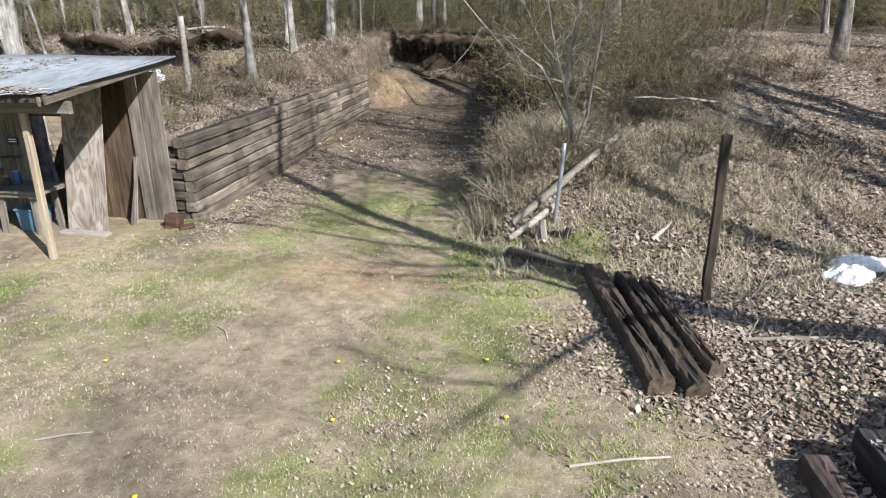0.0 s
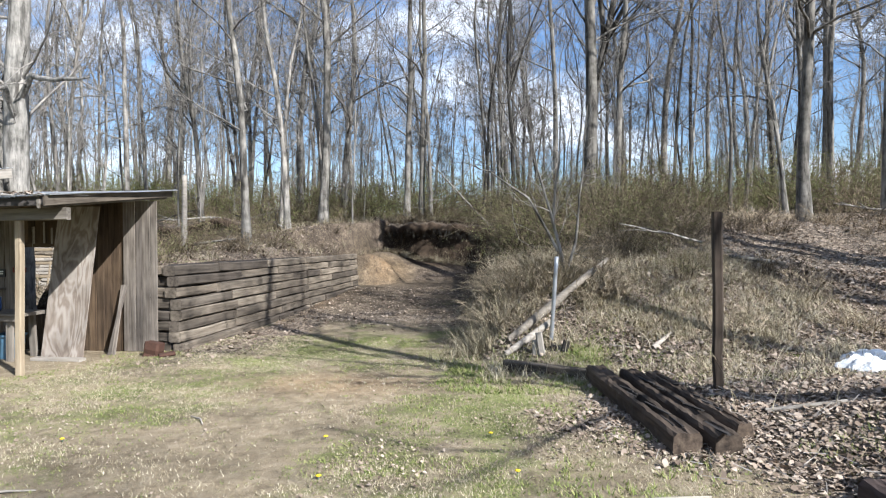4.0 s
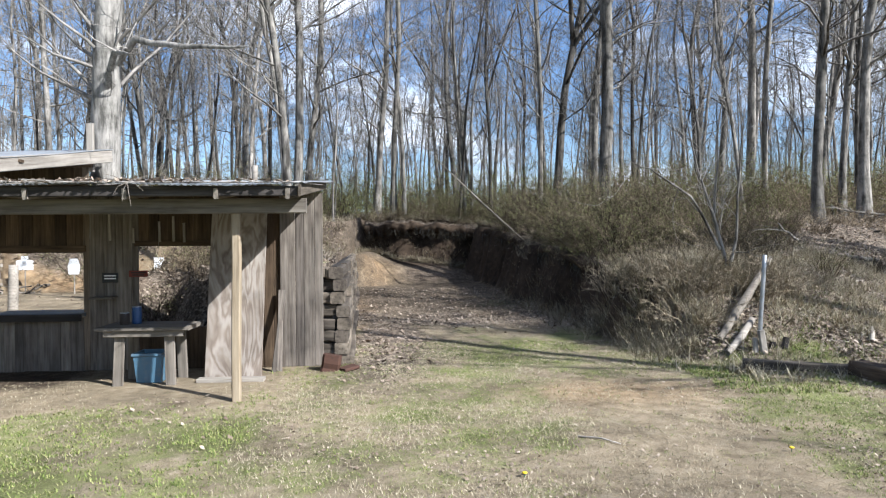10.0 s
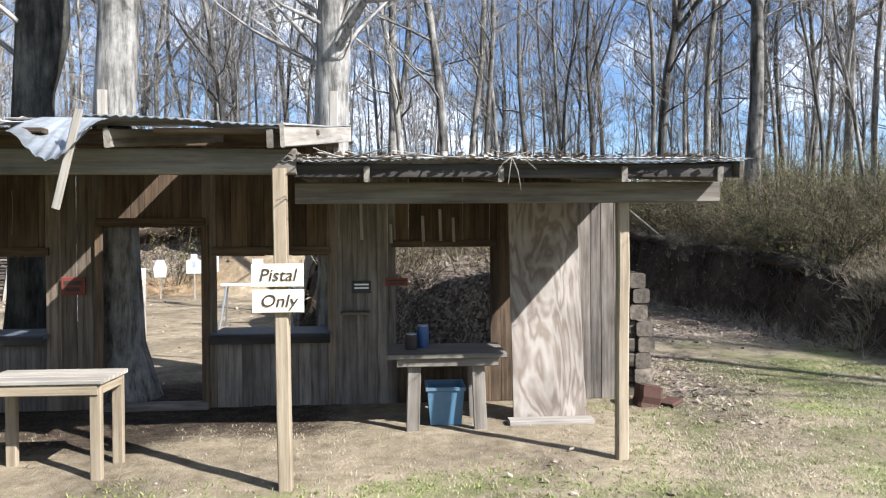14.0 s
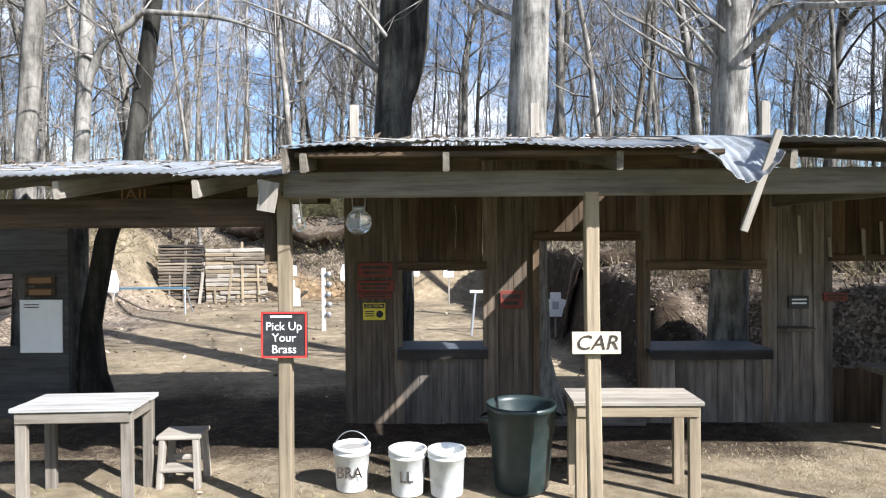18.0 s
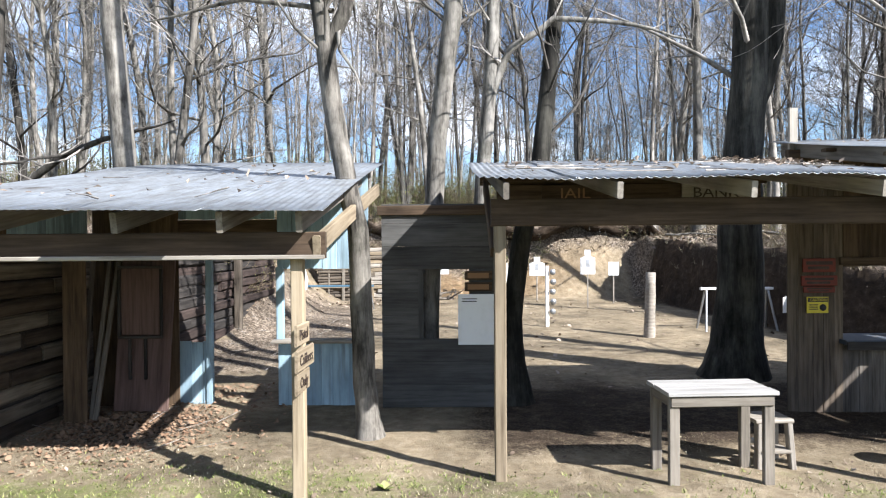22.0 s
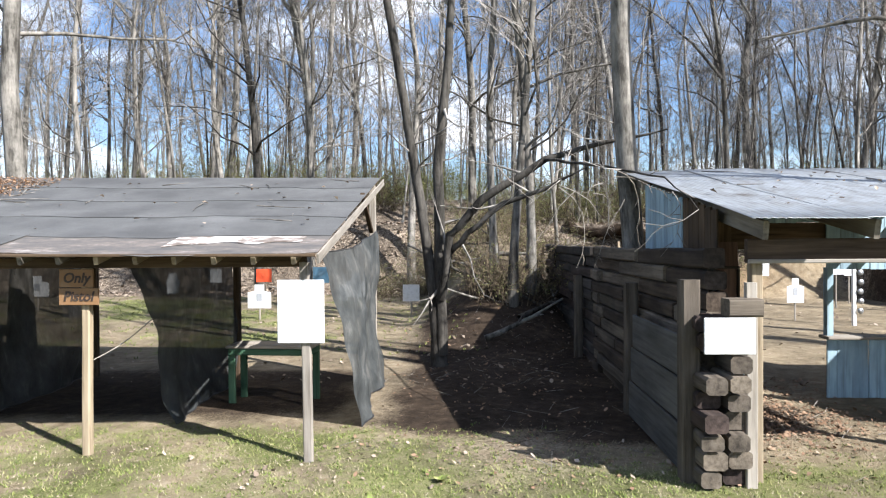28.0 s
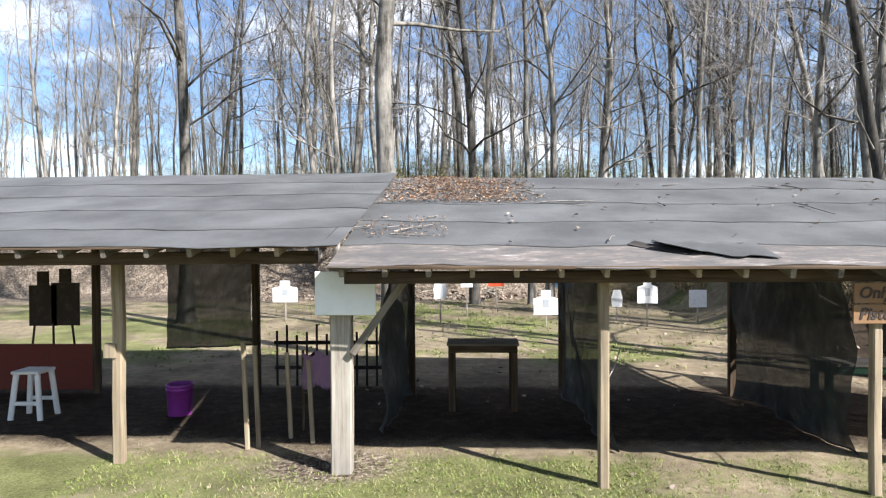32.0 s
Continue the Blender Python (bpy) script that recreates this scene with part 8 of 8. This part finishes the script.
own_tree(((-26.25, 12.75, -0.1), (-26.34, 12.72, 1.2), (-26.52, 12.7, 2.6), (-26.64, 12.7, 3.4), (-26.86, 12.7, 4.8), (-27.1, 12.7, 6.3), (-27.4, 12.8, 12.0)), (0.12, 0.095, 0.085, 0.085, 0.075, 0.07, 0.02), "bark", "clump-forming tree with several slanting stems", 77,
         ((((-26.20, 12.7, 0.2), (-26.22, 12.7, 2.0), (-26.25, 12.7, 3.4), (-26.10, 12.7, 5.0), (-26.0, 12.7, 6.2), (-25.9, 12.8, 11.0)), (0.11, 0.10, 0.095, 0.08, 0.07, 0.02)),
          (((-26.2, 12.6, 1.2), (-26.05, 12.35, 2.25), (-25.5, 12.1, 2.85), (-24.5, 11.9, 3.45), (-23.6, 11.7, 3.70), (-22.7, 11.5, 3.85)), (0.085, 0.075, 0.07, 0.055, 0.035, 0.010)),
          (((-26.1, 12.5, 1.9), (-25.75, 12.2, 2.3), (-25.2, 12.0, 2.75), (-24.5, 11.8, 3.0), (-23.9, 11.5, 3.3)), (0.06, 0.05, 0.045, 0.03, 0.008)),
          (((-24.5, 11.9, 3.45), (-24.1, 11.0, 3.3), (-23.8, 9.8, 3.05), (-23.6, 8.6, 2.85), (-23.5, 7.9, 2.45)), (0.028, 0.022, 0.016, 0.010, 0.004))), 0.5, 10, 1.8)
own_tree(((0.10, 11.15, 1.0), (0.05, 11.15, 1.6), (-0.12, 11.2, 2.3), (-0.35, 11.3, 3.1), (-0.55, 11.4, 4.2)), (0.04, 0.034, 0.026, 0.018, 0.007), "bark", "small pale many-stemmed sapling on the bank", 78,
         ((((0.1, 11.15, 1.1), (0.28, 11.2, 1.9), (0.42, 11.3, 3.0), (0.5, 11.3, 4.2)), (0.03, 0.024, 0.015, 0.006)), (((0.0, 11.15, 1.7), (-0.5, 11.2, 2.6), (-1.2, 11.3, 3.1), (-1.7, 11.4, 3.3)), (0.028, 0.02, 0.012, 0.005)),
          (((-0.1, 11.2, 2.2), (0.0, 11.3, 3.2), (0.05, 11.4, 4.3)), (0.025, 0.018, 0.006))), 0.35, 12, 1.1, 8)
t = thing("leaning_pole", 0, 0, 0, "thin dead pole leaning over the cutting", "pole")
a = Acc()
a.tube([Vector((-1.6, 21.0, 1.9)), Vector((-2.9, 21.7, 3.2)), Vector((-4.4, 22.6, 4.8))], [0.035, 0.03, 0.015], 6)
put("pole", a.mesh("pole", M["beam"]), t)

own_tree(((7.98, 12.1, 0.5), (7.90, 12.1, 1.0), (7.82, 12.1, 2.36), (7.66, 12.1, 4.1), (7.5, 12.1, 5.5), (7.2, 12.1, 8.0), (6.8, 12.2, 14.0)), (0.26, 0.17, 0.15, 0.14, 0.13, 0.11, 0.03), "bark_mid", "clump of three leaning grey stems on the slope", 81,
         ((((8.0, 12.1, 0.6), (8.07, 12.1, 2.04), (8.24, 12.1, 3.47), (8.45, 12.1, 4.74), (8.79, 12.1, 5.85), (9.3, 12.1, 7.2), (10.0, 12.2, 12.0)), (0.20, 0.17, 0.16, 0.15, 0.13, 0.10, 0.03)),
          (((8.25, 12.2, 0.6), (8.49, 12.3, 2.35), (8.62, 12.3, 4.11), (8.7, 12.3, 5.54), (8.75, 12.3, 9.0), (8.7, 12.4, 13.0)), (0.16, 0.12, 0.11, 0.10, 0.08, 0.02)),
          (((8.24, 12.1, 3.47), (7.9, 12.0, 4.4), (8.0, 11.9, 6.0), (7.9, 11.8, 8.0)), (0.07, 0.06, 0.05, 0.02))), 0.4, 16, 2.2)

# ---- leaves, grass and weeds on the ground ----
def scatter(n, box, seed, weight):
    """Places in the box, kept where weight(x, y) says so."""
    r = np.random.RandomState(seed)
    x, y = r.uniform(box[0], box[1], n), r.uniform(box[2], box[3], n)
    k = r.rand(n) < weight(x, y)
    return x[k], y[k], land(x[k], y[k]), r


def leaf_bed(name, label, n, box, seed, weight, size, mat="leaf_dead"):
    x, y, z, r = scatter(n, box, seed, weight)
    k = len(x)
    a = r.uniform(0, 2 * np.pi, k)
    s = size[0] + (size[1] * 1.2 - size[0]) * r.rand(k) ** 2.2
    d = np.stack([np.cos(a), np.sin(a), r.uniform(-0.3, 0.6, k)], 1) * s[:, None]
    w = np.stack([-np.sin(a), np.cos(a), r.uniform(-0.6, 0.6, k)], 1) * (s * r.uniform(0.28, 0.45, k))[:, None]
    p = np.stack([x, y, z + r.uniform(0.006, 0.03, k)], 1)
    up = np.array([0, 0, 1.0]) * (s * r.uniform(0.0, 0.24, k))[:, None]
    q1, q2 = r.uniform(0.6, 1.1, (k, 1)), r.uniform(0.5, 1.1, (k, 1))
    curl = np.array([0, 0, 1.0]) * (s * r.uniform(-0.1, 0.35, k))[:, None]
    v = np.stack([p - d / 2, p - d * 0.18 + w * q1 + up, p + d * 0.22 + w * q2 + up, p + d / 2 + curl, p + d * 0.15 - w * q1 + up, p - d * 0.22 - w * q2 + up], 1).reshape(-1, 3)
    i = np.arange(k)[:, None] * 6
    f = np.concatenate([i + np.array([0, 1, 5]), i + np.array([1, 2, 4]), i + np.array([1, 4, 5]), i + np.array([2, 3, 4])], 1).reshape(-1, 3)
    return tagged(new(name, mesh_of(name, v.tolist(), f.tolist(), M[mat])), label, "leaf litter", "", "stuff")


def blades(name, label, n, box, seed, weight, height, mat, width=0.006, tuft=5, category="grass"):
    x, y, z, r = scatter(n, box, seed, weight)
    x, y, z = np.repeat(x, tuft) + r.normal(0, 0.018, len(x) * tuft), np.repeat(y, tuft) + r.normal(0, 0.018, len(y) * tuft), np.repeat(z, tuft)
    k = len(x)
    a, h = r.uniform(0, 2 * np.pi, k), r.uniform(height[0], height[1], k)
    lean = r.uniform(0.3, 1.7, k) * h
    p = np.stack([x, y, z - 0.004], 1)
    t = p + np.stack([np.cos(a) * lean, np.sin(a) * lean, h], 1)
    w = np.stack([-np.sin(a), np.cos(a), 0 * a], 1) * width
    v = np.stack([p - w, p + w, t], 1).reshape(-1, 3)
    f = np.arange(3 * k).reshape(-1, 3)
    return tagged(new(name, mesh_of(name, v.tolist(), f.tolist(), M[mat])), label, category, "", "stuff")


leaf_bed("leaf_litter", "brown oak leaves covering the ground near the drive", 230000, (-1.5, 9, 2.5, 13), 1, lambda x, y: cover(x, y)[0] * 0.9, (0.014, 0.066))
leaf_bed("leaf_litter", "brown leaves over the bank and upper slope", 60000, (-2.5, 14, 12, 25), 2, lambda x, y: cover(x, y)[0] * 0.8, (0.03, 0.065))
leaf_bed("leaf_litter", "brown leaves drifted along the tie wall", 24000, (-11, -1.6, 8.6, 22), 3, lambda x, y: cover(x, y)[0] * 0.8, (0.035, 0.075))
leaf_bed("leaf_litter", "pale leaf bits scattered over the drive", 130000, (-7, 2.4, 1.5, 12), 4, lambda x, y: (0.16 + 0.6 * ease(-2.8, 0.5, x)) * ease(0.3, 0.8, soft_noise(x, y, 0.8, 21)) * (1 - 0.6 * cover(x, y)[2]) * (1 - 0.7 * worn_track(x, y)), (0.010, 0.034))
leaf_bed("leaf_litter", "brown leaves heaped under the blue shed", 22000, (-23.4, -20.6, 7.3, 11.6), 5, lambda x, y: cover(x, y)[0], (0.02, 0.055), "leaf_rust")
# sparser, darker leaves here stand for the shade of the gap
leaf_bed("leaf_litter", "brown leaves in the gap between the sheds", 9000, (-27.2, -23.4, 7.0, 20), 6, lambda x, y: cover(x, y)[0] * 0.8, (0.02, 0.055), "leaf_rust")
leaf_bed("leaf_litter", "leaves and bits along the front of the sheds", 22000, (-36, -7, 4.0, 8.4), 7, lambda x, y: 0.30 * ease(0.4, 0.8, soft_noise(x, y, 0.9, 23)) + cover(x, y)[0] * 0.5, (0.015, 0.05))
leaf_bed("leaf_litter", "leaves on the far earth banks", 24000, (-42, -9, 22, 32), 8, lambda x, y: cover(x, y)[0] * 0.7, (0.08, 0.16))
leaf_bed("leaf_litter", "bits of litter on the range floor", 6000, (-36, -9, 11, 24), 9, lambda x, y: 0.3 + 0 * x, (0.04, 0.09))
blades("grass_patches", "short spring grass on the drive", 52000, (-7.5, 2.4, 1.5, 12), 11, lambda x, y: 0.04 + cover(x, y)[1] * 0.8, (0.008, 0.028), "grass", 0.004)
blades("grass_patches", "short spring grass before the sheds", 66000, (-37, -7, 4.0, 9.2), 12, lambda x, y: cover(x, y)[1] * 0.9, (0.012, 0.036), "grass")
blades("grass_patches", "thin grass on the far range", 12000, (-40, -25, 12, 26), 13, lambda x, y: cover(x, y)[1] * 0.8, (0.03, 0.07), "grass", 0.010)
blades("dry_grass", "dry straw-coloured grass on the bank", 9000, (-1.8, 3.2, 7.6, 14.5), 14, lambda x, y: 0.8 * ease(8.0, 10.0, y + 0.5 * x) * ease(0.25, 0.6, soft_noise(x, y, 0.7, 31)), (0.03, 0.15), "straw_pale", 0.006, 7)
blades("dry_grass", "bleached grass bits over the drive", 70000, (-7, 2.4, 1.5, 12), 15, lambda x, y: (0.15 + 0.75 * ease(0.3, 0.7, soft_noise(x, y, 0.8, 33))) * (1 - 0.6 * worn_track(x, y)), (0.008, 0.034), "straw_pale", 0.0035, 4)
blades("dry_grass", "dry grass along the tops of the banks", 4200, (-24, -7, 10.5, 28), 16, lambda x, y: 0.8 * ease(0.9, 1.6, land(x, y)), (0.10, 0.3), "straw", 0.008, 6)
blades("dry_grass", "bleached grass bits before the sheds", 60000, (-37, -7, 4.0, 9.2), 17, lambda x, y: 0.5 * ease(0.3, 0.75, soft_noise(x, y, 1.1, 35)), (0.008, 0.03), "straw_pale", 0.0035, 3)
blades("dry_grass", "tall pale dry grass at the foot of the bank", 800, (-2.4, -0.2, 9.6, 20), 18, lambda x, y: 0.9 * bump2(x - (-1.25 - 0.09 * (y - 11)), 0 * y, 0, 0, 0.5, 1), (0.12, 0.42), "straw", 0.005, 9)
blades("grass_patches", "thin olive grass over the knoll beside the drive", 20000, (-1.6, 3.0, 7.6, 12), 19, lambda x, y: cover(x, y)[1] * 0.8, (0.02, 0.07), "grass")
blades("dry_grass", "long bleached grass bending over the mouth of the bank", 900, (-1.7, 0.5, 9.9, 13.2), 71, lambda x, y: 0.95 * ease(-1.75, -1.3, x + 0.09 * (y - 11)) * ease(0.3, 0.6, soft_noise(x, y, 0.5, 72)), (0.18, 0.62), "straw_pale", 0.005, 12)
blades("dry_grass", "tan dead grass over the knoll", 6000, (-1.0, 4.5, 8.2, 13.5), 73, lambda x, y: 0.9 * ease(0.3, 0.6, soft_noise(x, y, 0.6, 74)), (0.05, 0.22), "straw_pale", 0.005, 6)
blades("dry_grass", "brown grass hanging over the cutting's end", 900, (-7.2, -2.0, 26.25, 27.6), 75, lambda x, y: 0.9 + 0 * x, (0.06, 0.3), "straw", 0.010, 8)
blades("grass_patches", "tufts of green grass in the leaf litter", 9000, (-0.5, 6.5, 2.5, 9), 20, lambda x, y: 0.9 * ease(0.62, 0.8, soft_noise(x, y, 0.5, 37)), (0.02, 0.07), "grass")


def twig_litter(label, n, box, seed, length, mat="twig"):
    """Thin dead sticks lying about, too many to count."""
    x, y, z, r = scatter(n, box, seed, lambda x, y: cover(x, y)[0])
    k = len(x)
    a, ln, w = r.uniform(0, np.pi, k), r.uniform(length[0], length[1], k), r.uniform(0.0015, 0.0045, k)
    x1, y1 = x + np.cos(a) * ln, y + np.sin(a) * ln
    p0, p1 = np.stack([x, y, z + 0.012], 1), np.stack([x1, y1, land(x1, y1) + r.uniform(0.012, 0.08, k)], 1)
    sd = np.stack([-np.sin(a), np.cos(a), 0 * a], 1) * w[:, None]
    up = np.array([0, 0, 1.0]) * (w * 1.7)[:, None]
    v = np.stack([p0 - sd, p0 + sd, p0 + up, p1 - sd * 0.5, p1 + sd * 0.5, p1 + up * 0.5], 1).reshape(-1, 3)
    i = np.arange(k)[:, None] * 6
    f = np.concatenate([i + np.array(q) for q in ((0, 3, 5, 2), (1, 2, 5, 4), (0, 1, 4, 3))], 1).reshape(-1, 4)
    tagged(new("twig_litter", mesh_of("twig_litter", v.tolist(), f.tolist(), M[mat])), label, "twigs", "", "stuff")


twig_litter("fine dead twigs strewn over the leaf litter", 6000, (-1.0, 9, 2.5, 14), 51, (0.05, 0.3))
def dead_stems(label, n, box, seed, height, weight):
    """Wiry dead weed stems, upright or bent over, each with a side shoot."""
    x, y, z, r = scatter(n, box, seed, weight)
    a = Acc()
    for px, py, pz in zip(x, y, z):
        h, lean, az = r.uniform(*height), r.uniform(0.05, 0.9), r.uniform(0, 6.283)
        ps = [Vector((px + math.cos(az) * h * lean * u ** 1.6, py + math.sin(az) * h * lean * u ** 1.6, pz + h * (u - 0.35 * lean * u * u))) for u in (0, 0.3, 0.6, 0.85, 1)]
        a.tube(ps, [0.0045, 0.004, 0.0033, 0.0025, 0.0012], 3)
        for k in (2, 3):
            d = Vector((r.uniform(-1, 1), r.uniform(-1, 1), r.uniform(0.2, 1))).normalized() * h * r.uniform(0.12, 0.3)
            a.tube([ps[k], ps[k] + d], [0.0028, 0.001], 3)
    tagged(new("dead_stems", a.mesh("dead_stems", M["straw_pale"])), label, "weeds", "", "stuff")


dead_stems("pale wiry dead weeds standing in the leaf litter", 420, (1.6, 9, 6.4, 12.5), 81, (0.2, 0.75), lambda x, y: 0.3 + 0.6 * ease(0.45, 0.65, soft_noise(x, y, 0.9, 82)))
dead_stems("bent dead weeds over the knoll", 260, (-1.4, 2.2, 8.6, 12.0), 83, (0.15, 0.6), lambda x, y: 0.7 + 0 * x)
twig_litter("fine dead twigs on the upper slope", 5000, (-2, 14, 13, 25), 52, (0.15, 0.7))
twig_litter("pale straws and twigs on the leaves", 4000, (-1.0, 8, 2.5, 12), 53, (0.03, 0.14), "straw")
twig_litter("dead twigs between the sheds", 1500, (-27.2, -21, 7.3, 20), 54, (0.08, 0.4))
blades("grass_patches", "thicker clumps of green grass on the drive", 26000, (-7.5, 2.4, 1.5, 12), 61, lambda x, y: 0.9 * ease(0.56, 0.72, 0.5 * soft_noise(x, y, 0.45, 41) + 0.5 * soft_noise(x, y, 1.7, 42)) * (1 - cover(x, y)[0]) * (1 - worn_track(x, y)), (0.012, 0.036), "grass", 0.0045, 6)
blades("grass_patches", "thicker clumps of green grass before the sheds", 24000, (-37, -7, 4.0, 7.6), 62, lambda x, y: 0.9 * ease(0.52, 0.70, 0.5 * soft_noise(x, y, 0.45, 43) + 0.5 * soft_noise(x, y, 1.7, 44)) * ease(7.6, 6.6, y), (0.012, 0.036), "grass", 0.0045, 6)
r = random.Random(44)
for x, y in ((-3.0, 3.4), (-1.9, 4.6), (-2.6, 2.9), (-0.7, 5.9), (-1.2, 3.6), (-4.6, 5.2), (-0.4, 4.9), (-2.2, 5.6), (-32.4, 6.9), (-35.6, 7.0)):
    z = land1(x, y)
    t = thing("dandelion", x, y, z, "yellow dandelion flower in the short grass", "flower", "dandelions")
    lathe(t, "flower", ((0.001, 0.030), (0.018, 0.032), (0.024, 0.040), (0.012, 0.046), (0.001, 0.047)), "petal", 10)
    lathe(t, "stalk", ((0.004, -0.01), (0.003, 0.031)), "green", 6)
for k in range(14):
    x, y = rng.uniform(-36, -8), rng.uniform(6.0, 7.6)
    t = thing("weed", x, y, land1(x, y), "small green weed with flat leaves", "weed", "weeds before the sheds")
    a = Acc()
    for _ in range(9):
        an = rng.uniform(0, 6.28)
        d = Vector((math.cos(an), math.sin(an), rng.uniform(0.3, 0.9))).normalized()
        a.leaf(Vector((0, 0, 0.005)), d, Vector((-d.y, d.x, 0)).normalized(), rng.uniform(0.06, 0.11), 0.05)
    put("rosette", a.mesh("rosette", M["grass"], False), t)
